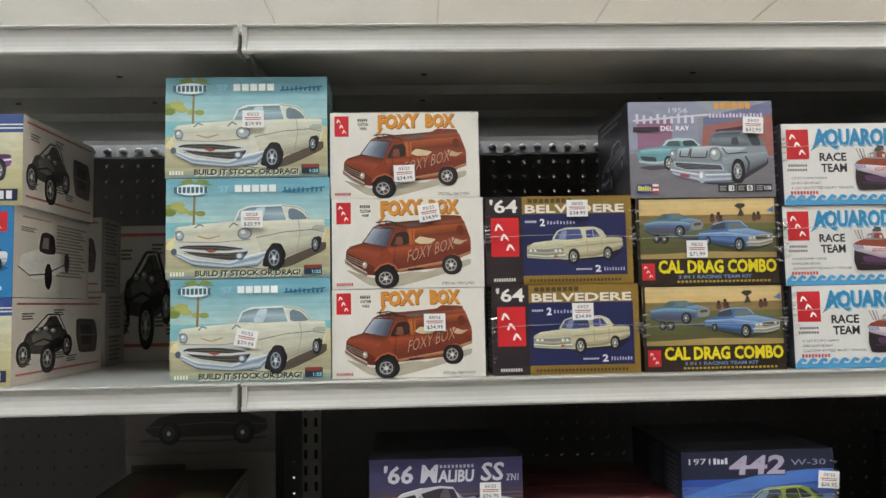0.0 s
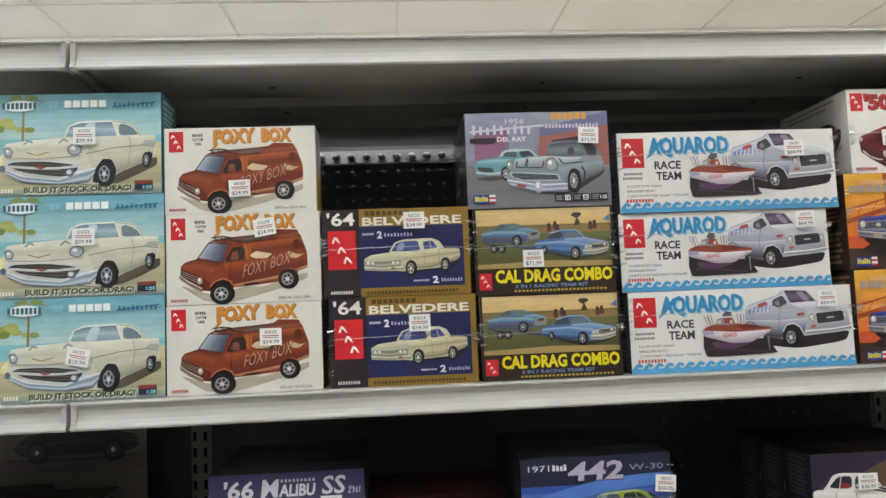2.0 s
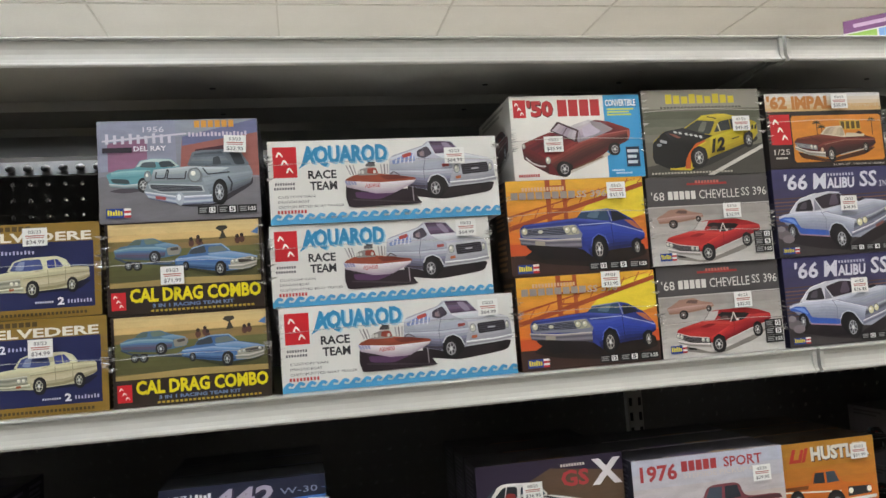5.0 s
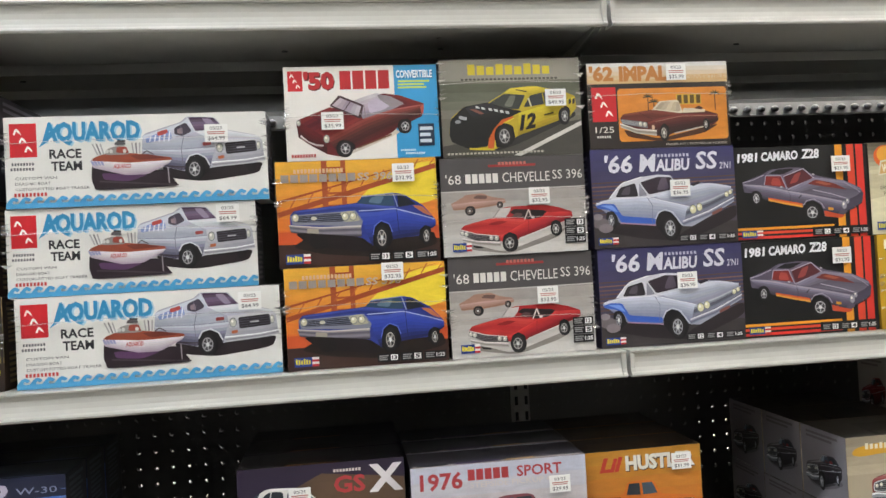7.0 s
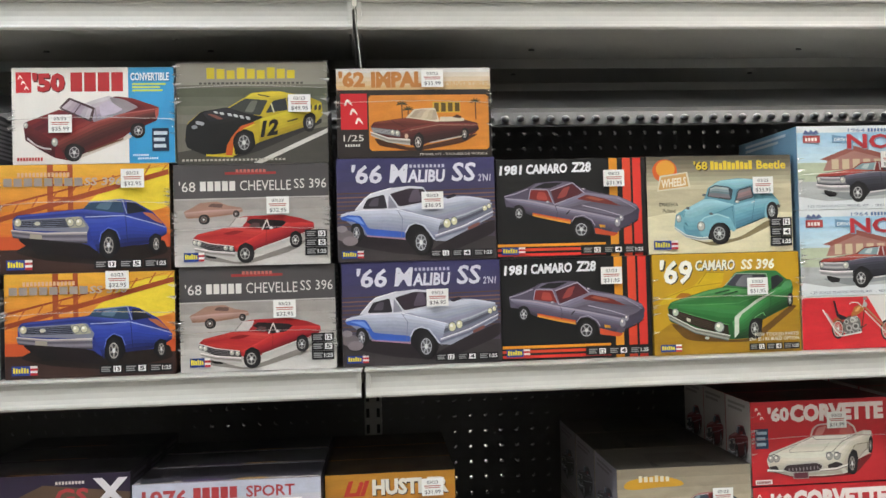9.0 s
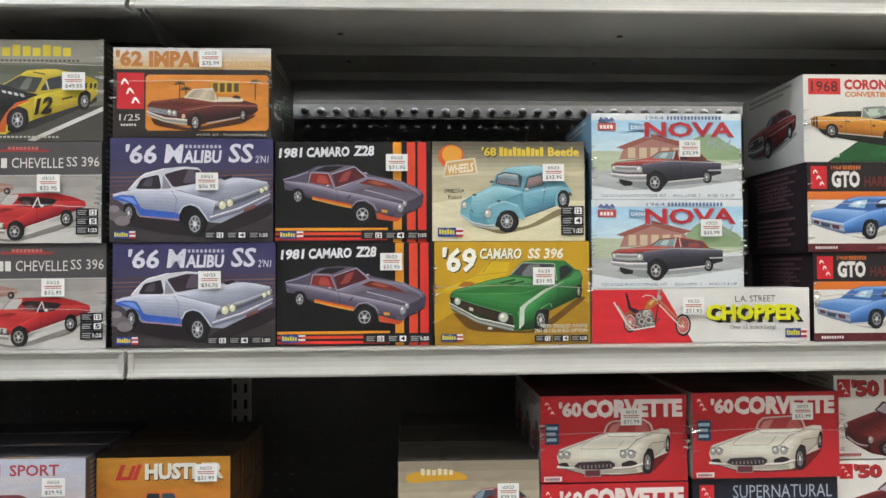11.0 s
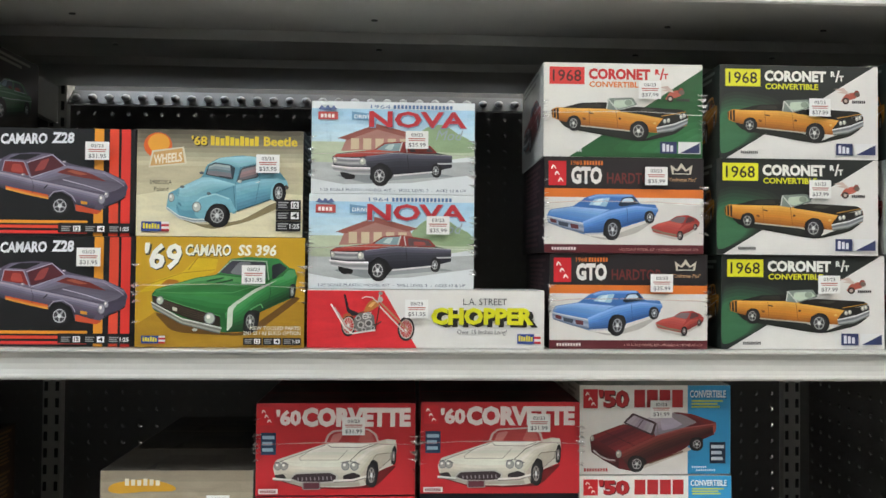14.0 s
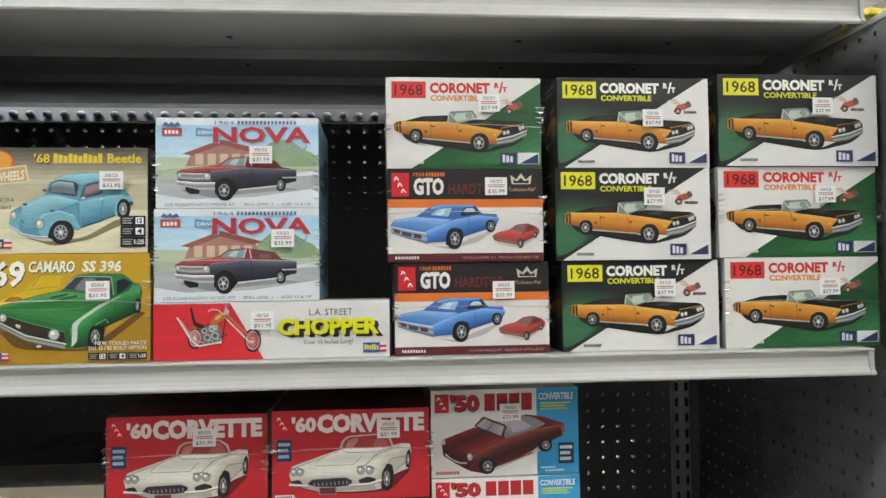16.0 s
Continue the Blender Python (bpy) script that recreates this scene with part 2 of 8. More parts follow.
def build_shelf(x0, x1, z, label, group):
    """One steel shelf of a bay: deck, price-channel lip with turned-in ends, folded stiffeners below and two brackets."""
    e = tagged(new("shelf"), label, "shelf", group)
    e.location = ((x0 + x1) / 2, FRONT_Y, z)
    h = (x1 - x0) / 2 - 0.007
    rise = 0.006 if z == TOP_Z else 0.0
    edge = [(y, zz + (rise if zz > -0.01 else 0)) for y, zz in LIP]
    deep = BACK_Y - FRONT_Y - 0.017
    bm = block(bmesh.new(), -h - 0.006, 0.0165, -0.006, h + 0.006, deep, 0, 0.001)
    part("deck", bm, STEEL, e)
    lip = part("price_channel_lip", sweep(bmesh.new(), edge, -h, h), STEEL, e)
    for s in (-1, 1):
        bm = bmesh.new()
        out = [(y if y > 0.01 else min(y, 0.002) - 0.002, zz) for y, zz in edge[:12]] + [(0.03, -0.040), (0.03, -0.002)]
        sweep(bm, out, s * h - 0.0035, s * h + 0.0035)
        part("end_cap", bm, STEEL, e)
    # underside: front hem with slots, then stepped stiffeners
    part("front_hem", sweep(bmesh.new(), [(0.02, -0.006), (0.02, -0.027), (0.225, -0.027), (0.235, -0.006)], -h + 0.004, h - 0.004), STEEL, e)
    part("stiffener", sweep(bmesh.new(), [(0.30, -0.006), (0.305, -0.024), (0.385, -0.024), (0.39, -0.006)], -h + 0.004, h - 0.004), STEEL, e)
    part("stiffener", sweep(bmesh.new(), [(0.50, -0.006), (0.505, -0.022), (0.60, -0.022), (0.605, -0.006)], -h + 0.004, h - 0.004), STEEL, e)
    for u in (0.292, 0.785, 1.28, 1.55):
        for y in (0.162, 0.345):
            bm = bmesh.new()
            bmesh.ops.create_cone(bm, cap_ends=True, segments=12, radius1=0.0042, radius2=0.0036, depth=0.002, matrix=Matrix.Translation((u - 0.9, y, -0.028 if y < 0.3 else -0.025)) @ Matrix.Diagonal((1.4, 0.8, 1, 1)))
            part("bolt", bm, RAIL, e)
    for s in (-1, 1):
        bm = bmesh.new()
        outline = [(0.05, -0.012), (0.05, -0.030), (deep - 0.06, -0.10), (deep - 0.01, -0.10), (deep - 0.01, -0.012)]
        sweep(bm, outline, s * (h + 0.001) - 0.0015, s * (h + 0.001) + 0.0015)
        part("bracket", bm, STEEL, e)
    return e


def build_gondola():
    for i in range(len(BAYS) - 1):
        x0, x1 = BAYS[i], BAYS[i + 1]
        e = tagged(new("shelving_bay"), "putty grey steel shelving bay with perforated back panel", "shelving bay", "shelving bays along the aisle")
        e.location = ((x0 + x1) / 2, BACK_Y, 0)
        h = (x1 - x0) / 2
        # back and rear sheets carry shelf shade in their dark enamel
        pegboard("back_panel", -h + 0.025, h - 0.025, 0.17, 1.855, 0.040, 0.0048, 0.004, SHADED_BACK, e, "grey perforated back panel")
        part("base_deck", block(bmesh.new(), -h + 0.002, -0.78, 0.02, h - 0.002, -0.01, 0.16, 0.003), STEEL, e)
        rear = pegboard("rear_panel", -h, h, 0.15, 1.99, 0.040, 0.0034, 0.004, SHADED_BACK, e)
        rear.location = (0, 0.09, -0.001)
        part("top_rail", sweep(bmesh.new(), [(-0.012, 1.856), (-0.002, 1.856), (0.03, 1.886), (0.03, 1.896), (0.02, 1.896)], -h + 0.022, h - 0.022), RAIL, e)
        n = int((2 * h - 0.06) / 0.040)
        # row of tabs as pale bumps, standing in for spots of leaked light
        bm = bmesh.new()
        for k in range(n):
            x = -h + 0.04 + k * 0.040
            rad = bmesh.ops.create_uvsphere(bm, u_segments=10, v_segments=6, radius=1.0, matrix=Matrix.Translation((x, -0.006, 1.874)) @ Matrix.Rotation(radians(35), 4, "X") @ Matrix.Diagonal((0.011, 0.010, 0.008, 1)))
        for f in bm.faces:
            f.smooth = True
        tagged(part("hook_strip", bm, LIT_TAB, e, "steel hook strip"), kind="stuff")
    for i, x in enumerate(BAYS):
        e = tagged(new("upright_post"), "putty grey slotted steel shelving upright", "upright", "slotted uprights between bays")
        e.location = (x, BACK_Y, 0)
        bm = block(bmesh.new(), -0.022, -0.014, 0.0, 0.022, 0.03, 2.0, 0.002)
        part("post", bm, STEEL, e)
        bm = bmesh.new()
        for k in range(46):
            z = 0.17 + 0.040 * k
            for s in (-1, 1):
                block(bm, s * 0.013 - 0.004, -0.0156, z - 0.011, s * 0.013 + 0.004, -0.0139, z + 0.011)
        tagged(part("slot_strip", bm, DARK, e, "dark bracket slots"), kind="stuff")
    for i in range(len(BAYS) - 1):
        for z in (SHELF_Z, TOP_Z, LOW_Z):
            build_shelf(BAYS[i], BAYS[i + 1], z, "putty grey enamelled steel shelf with price channel", "steel shelves")
    # perforated end panel, at right angles to the back; its sheet is darkened to stand for shade
    e = tagged(new("end_panel"), "putty grey perforated steel end panel of the shelving", "end panel")
    e.location = (3.424, BACK_Y, 0)
    e.rotation_euler = (0, 0, radians(-90))
    ob = pegboard("perforated_sheet", 0.0, 0.84, 0.05, 1.884, 0.040, 0.0048, 0.004, SHADED_PANEL, e)
    part("backing_sheet", block(bmesh.new(), 0.0, 0.012, 0.05, 0.84, 0.016, 1.884), SHADED_BACK, e)
    bm = bmesh.new()
    block(bm, -0.004, -0.003, 1.882, 0.845, 0.020, 1.894, 0.003)
    part("top_edge", bm, STEEL, e)
    # filler added to stop light leaking between the post and this panel
    part("leak_filler", block(bmesh.new(), -0.02, -0.034, 0.05, 0.006, -0.001, 1.884, 0.001), SHADED_BACK, e)
    part("front_edge", block(bmesh.new(), 0.84, -0.003, 0.05, 0.848, 0.020, 1.881, 0.003), STEEL, e)


build_room()
build_gondola()


# ---- printed boxes ----
class Art:
    """Flat printed shapes on one face of a box. Coordinates run 0 to 1 across the face, y up. Each shape lies a hair above the last."""

    def __init__(self, w, h):
        self.w, self.h, self.layer, self.count, self.parts = w, h, 0, 0, {}

    def own(self, name):
        """A key for a piece that becomes an object of its own."""
        self.count += 1
        return "%s#%d" % (name, self.count)

    def add(self, name, verts, faces, mat, step=True):
        if step:
            self.layer += 1
        p = self.parts.setdefault(name, ([], [], [], []))
        if mat not in p[2]:
            p[2].append(mat)
        base = len(p[0])
        d = -0.0003 - 0.00002 * self.layer
        p[0].extend((min(max(x, 0.0), 1.0) * self.w, d, min(max(y, 0.0), 1.0) * self.h) for x, y in verts)
        p[1].extend(tuple(base + i for i in f) for f in faces)
        p[3].extend([p[2].index(mat)] * len(faces))

    def poly(self, pts, c, name="cover_picture", smooth=False):
        pts = rounded(pts) if smooth == "soft" else curve_through(pts) if smooth else list(pts)
        self.add(name, pts, [tuple(range(len(pts)))], ink(c, name in ("cover_picture", "pictured_vehicle")) if isinstance(c, str) else c)

    def rect(self, x0, y0, x1, y1, c, name="cover_picture", painted=False):
        self.poly([(x0, y0), (x1, y0), (x1, y1), (x0, y1)], ink(c, painted), name)

    def fade(self, x0, y0, x1, y1, c0, c1, n=8, name="cover_picture"):
        """Bands of ink from c0 below to c1 above."""
        a, b = ([int(c[i:i + 2], 16) for i in (1, 3, 5)] for c in (c0, c1))
        for i in range(n):
            t = i / (n - 1)
            c = "#" + "".join("%02x" % round(p + (q - p) * t) for p, q in zip(a, b))
            self.rect(x0, y0 + (y1 - y0) * i / n, x1, y1 if i == n - 1 else y0 + (y1 - y0) * (i + 1) / n, c, name, True)

    def ell(self, cx, cy, rx, ry, c, name="cover_picture", n=18):
        self.poly([(cx + rx * math.cos(2 * math.pi * i / n), cy + ry * math.sin(2 * math.pi * i / n)) for i in range(n)], c, name)

    def line(self, p, q, width, c, name="cover_picture"):
        """A stroke; width is in shares of the face's height."""
        dx, dy = (q[0] - p[0]) * self.w, (q[1] - p[1]) * self.h
        k = width * self.h / 2 / max(1e-6, math.hypot(dx, dy))
        ox, oy = -dy * k / self.w, dx * k / self.h
        self.poly([(p[0] - ox, p[1] - oy), (q[0] - ox, q[1] - oy), (q[0] + ox, q[1] + oy), (p[0] + ox, p[1] + oy)], c, name)

    def text(self, body, x0, y0, x1, y1, c, name="title", bold=0.035, shear=0.0, rise=0.0):
        v, f = lettering(body, bold, shear)
        self.add(self.own(name) if name in ("title", "small_print") else name, [(x0 + (x1 - x0) * x, y0 + (y1 - y0) * y + rise * x) for x, y in v], f, ink(c) if isinstance(c, str) else c)

    def title(self, body, x0, y0, x1, y1, c, edge=None, bold=0.02, shear=0.0, rise=0.0, d=0.008):
        """Lettering with a shade behind it."""
        if edge:
            self.text(body, x0 + d * 0.6, y0 - d * 1.4, x1 + d * 0.6, y1 - d * 1.4, edge, "title", bold + 0.02, shear, rise)
        self.text(body, x0, y0, x1, y1, c, "title", bold, shear, rise)

    def words(self, x0, y0, x1, y1, n, c, name="small_print", gap=0.35, ragged=False):
        """Plain bars in place of a word or a line that is not lettered: n bars."""
        s = (x1 - x0) / n
        self.layer += 1
        if name in ("title", "small_print"):
            name = self.own(name)
        for i in range(n):
            top = y1 - ((i * 7) % 3) * (y1 - y0) * 0.12 if ragged else y1
            self.add(name, [(x0 + s * i, y0), (x0 + s * (i + 1 - gap), y0), (x0 + s * (i + 1 - gap), top), (x0 + s * i, top)], [(0, 1, 2, 3)], ink(c), False)

    def lines(self, x0, y0, x1, y1, rows, c, name="small_print"):
        """Bars in place of lines of small print."""
        self.layer += 1
        if name == "small_print":
            name = self.own(name)
        for i in range(rows):
            a = y1 - (y1 - y0) * (i + 0.75) / rows
            b = y1 - (y1 - y0) * (i + 0.2) / rows
            e = x1 - (x1 - x0) * ((i * 37) % 10) / 40
            self.add(name, [(x0, a), (e, a), (e, b), (x0, b)], [(0, 1, 2, 3)], ink(c), False)

    def script_badge(self, x0, y0, x1, y1, ground="#c8202a"):
        """Upright red badge with three falling white curls."""
        w, h = x1 - x0, y1 - y0
        self.rect(x0, y0, x1, y1, ground, "maker_badge")
        for i in range(3):
            cx, cy = x0 + w * (0.28 + 0.2 * i), y1 - h * (0.24 + 0.26 * i)
            self.poly([(cx - w * 0.14, cy - h * 0.07), (cx - w * 0.05, cy + h * 0.08), (cx + w * 0.06, cy + h * 0.05), (cx + w * 0.16, cy - h * 0.09), (cx + w * 0.08, cy - h * 0.05), (cx - w * 0.02, cy + h * 0.01), (cx - w * 0.07, cy - h * 0.08)], "#f4efe8", self.own("badge_curl"), True)

    def flag_badge(self, x0, y0, x1, y1):
        """Yellow and blue badge with a short striped flag."""
        m = x0 + (x1 - x0) * 0.72
        self.rect(x0, y0, m, y1, "#24408f", "maker_badge")
        flag = self.own("badge_flag")
        self.words(x0 + (m - x0) * 0.08, y0 + (y1 - y0) * 0.25, m - (m - x0) * 0.05, y0 + (y1 - y0) * 0.85, 6, "#e8d832", "maker_badge", 0.3, True)
        s = (y1 - y0) / 4
        for i in range(4):
            self.rect(m, y0 + s * i, x1, y0 + s * (i + 1), "#e8e4e0" if i % 2 else "#c03038", flag)

    def age_marks(self, x0, y0, x1, y1, marks=("12", "4"), upright=False):
        """Black tabs with white squares that hold the age and the level."""
        n = 3
        for i in range(n):
            if upright:
                a, b, c, d = x0, y1 - (y1 - y0) * (i + 0.94) / n, x1, y1 - (y1 - y0) * i / n
            else:
                a, b, c, d = x0 + (x1 - x0) * i / n, y0, x0 + (x1 - x0) * (i + 0.94) / n, y1
            mark = self.own("level_mark")
            self.rect(a, b, c, d, "#17171a", mark)
            u, v = c - a, d - b
            self.lines(a + u * 0.08, b + v * 0.15, a + u * 0.5, b + v * 0.85, 3, "#9a9a9a", mark)
            if i < 2:
                self.rect(a + u * 0.6, b + v * 0.15, a + u * 0.92, b + v * 0.85, "#f0f0f0", mark)
                self.text(marks[i], a + u * 0.65, b + v * 0.25, a + u * 0.87, b + v * 0.75, "#17171a", mark)
            else:
                self.text("1:25", a + u * 0.55, b + v * 0.25, a + u * 0.95, b + v * 0.75, "#e0e0e0", mark)

    def put(self, parent, turn=None):
        made = {}
        for name, (v, f, mats, idx) in self.parts.items():
            me = bpy.data.meshes.new(name.split("#")[0])
            me.from_pydata(v, [], f)
            for m in mats:
                me.materials.append(m)
            me.polygons.foreach_set("material_index", idx)
            ob = new(name.split("#")[0], me)
            made[name] = ob
            ob.parent = made.get("maker_badge", parent) if name.startswith("badge_") else parent
            if name.split("#")[0] in ("small_print", "title", "cover_picture", "pictured_vehicle", "maker_badge", "badge", "side_script", "level_mark"):
                ob["kind"] = "stuff"
            if turn:
                ob.matrix_basis = turn


CHROME, RUBBER, GLASS = "#c9ced4", "#1c1b1d", "#3d4a58"


class Car:
    """A printed car on a cover, drawn in a rectangle of the face, its nose to the left or, flipped, to the right.
    nose: the share of its length that the front takes up; rise: how far its tail stands above its nose in the picture."""

    def __init__(self, art, x0, y0, x1, y1, flip=False, nose=0.37, rise=0.0):
        self.a, self.r, self.flip, self.nose, self.rise = art, (x0, y0, x1, y1), flip, nose, rise

    def along(self, x):
        return x * self.nose / 0.37 if x <= 0.37 else self.nose + (x - 0.37) * (1 - self.nose) / 0.63

    def at(self, p):
        x0, y0, x1, y1 = self.r
        x = self.along(p[0])
        y = p[1] * (1 - self.rise * (0.75 - 0.35 * x)) + self.rise * 0.75 * x
        return (x0 + (x1 - x0) * (1 - x if self.flip else x), y0 + (y1 - y0) * y)

    def poly(self, pts, c, smooth="soft"):
        self.a.poly([self.at(p) for p in pts], c, smooth=smooth)

    def ell(self, x, y, rx, ry, c):
        cx, cy = self.at((x, y))
        self.a.ell(cx, cy, rx * (self.r[2] - self.r[0]), ry * (self.r[3] - self.r[1]), c, n=20)

    def stroke(self, pts, width, c):
        q = [self.at(p) for p in pts]
        for a, b in zip(q, q[1:]):
            self.a.line(a, b, width, c)

    def wheel(self, x, y, rx, ry, rim=CHROME, arch=True):
        """rx, ry: shares of the rectangle; the hub sits a little towards the nose."""
        cx, cy = self.at((x, y))
        sx, sy = (self.r[2] - self.r[0]), (self.r[3] - self.r[1])
        k = 1 if self.flip else -1
        e = lambda dx, dy, u, v, c: self.a.ell(cx + k * dx * sx, cy + dy * sy, u * sx, v * sy, c, n=20)
        if arch:
            e(-rx * 0.05, ry * 0.20, rx * 1.2, ry * 1.12, "#0d0c0e")
        e(-rx * 0.22, -ry * 0.02, rx, ry, "#101012")
        e(0, 0, rx, ry, RUBBER)
        e(0, 0, rx * 0.86, ry * 0.86, "#29282b")
        e(rx * 0.08, 0, rx * 0.64, ry * 0.64, tone(rim, 0.8))
        e(rx * 0.06, -ry * 0.03, rx * 0.53, ry * 0.53, "#3a3a40")
        for i in range(5):
            t = i * 2 * math.pi / 5 + 0.3
            c, s = math.cos(t), math.sin(t)
            px, py = cx + k * rx * 0.08 * sx, cy
            ux, uy = rx * sx, ry * sy
            self.a.poly([(px - 0.10 * s * ux, py + 0.10 * c * uy), (px + (0.56 * c - 0.12 * s) * ux, py + (0.56 * s + 0.12 * c) * uy), (px + (0.56 * c + 0.12 * s) * ux, py + (0.56 * s - 0.12 * c) * uy), (px + 0.10 * s * ux, py - 0.10 * c * uy)], tone(rim, 0.88))
        e(rx * 0.08, 0, rx * 0.17, ry * 0.17, "#d9dce0")


def printed_car(a, x0, y0, x1, y1, paint, flip=False, roof=None, open_top=False, side=None, stripe=None, grille="#26262a", shadow="#2a2a2c", rim=CHROME, seats="#8a2a28", rear=False, tail=None, nose=0.37, rise=0.05, round_lights=True):
    c = Car(a, x0, y0, x1, y1, flip, nose, rise)
    roof = roof or paint
    dark, deep, light, pale = tone(paint, 0.68), tone(paint, 0.40), tone(paint, 1.22), tone(paint, 1.7)
    c.poly([(.02, .14), (.20, .03), (.48, .0), (.80, .12), (1.03, .28), (.92, .38), (.3, .30)], shadow)
    c.poly([(.05, .14), (.30, .06), (.48, .05), (.9, .26), (.5, .2), (.2, .2)], tone(shadow, 0.6))
    # whole body, then its planes
    c.poly([(.0, .30), (.0, .56), (.04, .62), (.34, .665), (.42, .72), (.70, .705), (.97, .715), (1.0, .66), (.99, .44), (.93, .34), (.56, .155), (.38, .11), (.18, .12), (.02, .20)], paint)
    c.poly([(.37, .42), (.60, .46), (.995, .56), (.99, .44), (.93, .34), (.56, .155), (.38, .11)], tone(paint, 0.84))
    c.poly([(.37, .27), (.56, .30), (.98, .46), (.98, .40), (.93, .34), (.56, .155), (.38, .11)], dark)
    c.poly([(.47, .13), (.56, .155), (.90, .32), (.90, .36), (.56, .20), (.47, .18)], deep)
    if side:
        c.poly([(.38, .26), (.62, .30), (.97, .47), (.985, .66), (.93, .64), (.88, .50), (.66, .40), (.38, .33)], side)
    c.poly([(.375, .615), (.62, .655), (.985, .68), (.985, .655), (.62, .625), (.375, .58)], light)
    c.poly([(.40, .612), (.62, .648), (.90, .668), (.90, .66), (.62, .638), (.40, .600)], pale)
    c.stroke([(.615, .19), (.635, .68)], 0.005, deep)
    c.stroke([(.80, .30), (.805, .68)], 0.005, deep)
    c.stroke([(.74, .555), (.775, .56)], 0.012, CHROME)
    # bonnet with a crease and a sheen
    c.poly([(.015, .575), (.06, .63), (.22, .685), (.40, .745), (.655, .715), (.56, .68), (.375, .635), (.12, .595)], light)
    c.poly([(.10, .63), (.22, .675), (.40, .735), (.52, .725), (.34, .668), (.2, .635)], pale)
    c.stroke([(.19, .615), (.36, .655), (.53, .715)], 0.006, tone(paint, 0.8))
    c.stroke([(.05, .625), (.22, .69), (.40, .747)], 0.005, dark)
    # front
    c.poly([(.0, .28), (.005, .56), (.34, .63), (.375, .585), (.38, .26), (.345, .17), (.18, .13), (.02, .19)], tone(paint, 0.74))
    c.poly([(.005, .53), (.005, .575), (.34, .635), (.372, .60), (.365, .575), (.335, .595)], tone(paint, 1.1))
    if rear:
        c.poly([(.015, .30), (.02, .50), (.34, .555), (.35, .30), (.18, .26)], dark)
        c.poly([(.03, .33), (.035, .44), (.335, .475), (.34, .33), (.18, .29)], tone(paint, 0.5))
        for u in (.035, .245):
            c.poly([(u, .345), (u, .43), (u + .085, .445), (u + .085, .35)], tail or "#3a2a30", False)
    else:
        c.poly([(.012, .34), (.018, .54), (.34, .60), (.355, .36), (.18, .295)], CHROME)
        c.poly([(.022, .355), (.027, .522), (.33, .58), (.343, .372), (.18, .312)], grille)
        for k in range(5):
            c.stroke([(.025, .370 + .034 * k), (.18, .35 + .043 * k), (.34, .40 + .043 * k)], 0.005, "#7d8288")
        for u in (.05, .098, .268, .316):
            v = .455 + (u - .05) * .2
            c.ell(u, v, .050 * nose, .042, "#8d9298")
            c.ell(u, v, .042 * nose, .035, "#cfcdbf")
            c.ell(u - .003, v + .008, .018 * nose, .014, "#f4f2e8")
    c.poly([(-.012, .22), (-.012, .315), (.04, .325), (.18, .275), (.355, .32), (.405, .395), (.41, .31), (.365, .225), (.18, .16), (.03, .19)], "#8a9199")
    c.poly([(-.008, .27), (-.008, .315), (.04, .322), (.18, .272), (.355, .317), (.402, .39), (.404, .36), (.358, .285), (.18, .24), (.04, .29)], "#e8ecef")
    c.poly([(.0, .225), (.03, .20), (.18, .17), (.36, .235), (.40, .31), (.355, .26), (.18, .20), (.03, .225)], "#4e545b")
    if open_top:
        c.poly([(.52, .70), (.57, .775), (.68, .80), (.86, .79), (.94, .74), (.95, .70), (.70, .685)], "#17161a")
        c.poly([(.60, .71), (.615, .79), (.66, .815), (.715, .805), (.72, .70)], seats)
        c.poly([(.76, .71), (.765, .79), (.82, .81), (.90, .785), (.92, .72)], seats)
        c.poly([(.78, .71), (.785, .76), (.84, .775), (.90, .75), (.91, .72)], tone(seats, 0.8))
        c.poly([(.39, .73), (.47, .905), (.485, .915), (.645, .90), (.655, .885), (.62, .715)], CHROME)
        c.poly([(.41, .735), (.48, .89), (.635, .88), (.60, .72)], "#93a6b0")
        c.poly([(.43, .735), (.485, .86), (.53, .875), (.50, .725)], "#cdd7da")
        c.stroke([(.62, .715), (.655, .895)], 0.012, CHROME)
    else:
        c.poly([(.395, .735), (.49, .889), (.54, .927), (.76, .935), (.82, .906), (.95, .715), (.64, .690)], roof)
        c.poly([(.50, .893), (.54, .924), (.76, .932), (.81, .910), (.74, .910), (.56, .906)], tone(roof, 1.5))
        c.poly([(.42, .740), (.50, .885), (.635, .893), (.645, .715)], GLASS)
        c.poly([(.44, .742), (.51, .876), (.555, .885), (.52, .730)], "#7f93a3")
        c.poly([(.56, .727), (.575, .788), (.635, .788), (.64, .720)], tone(seats, 0.7))
        c.poly([(.67, .720), (.665, .885), (.735, .893), (.785, .880), (.87, .735)], tone(GLASS, 0.5))
        c.poly([(.68, .725), (.685, .788), (.73, .805), (.77, .780), (.785, .730)], seats)
        c.stroke([(.775, .730), (.752, .893)], 0.010, roof)
        c.stroke([(.415, .735), (.497, .887), (.635, .899)], 0.006, CHROME)
        c.stroke([(.66, .710), (.88, .730)], 0.007, CHROME)
        c.stroke([(.655, .710), (.65, .889)], 0.014, roof)
        c.poly([(.90, .725), (.835, .876), (.86, .872), (.95, .730)], tone(GLASS, 0.8))
    if stripe:
        c.poly([(.16, .62), (.42, .735), (.47, .73), (.24, .622)], stripe, False)
        c.poly([(.27, .64), (.50, .725), (.545, .72), (.34, .645)], stripe, False)
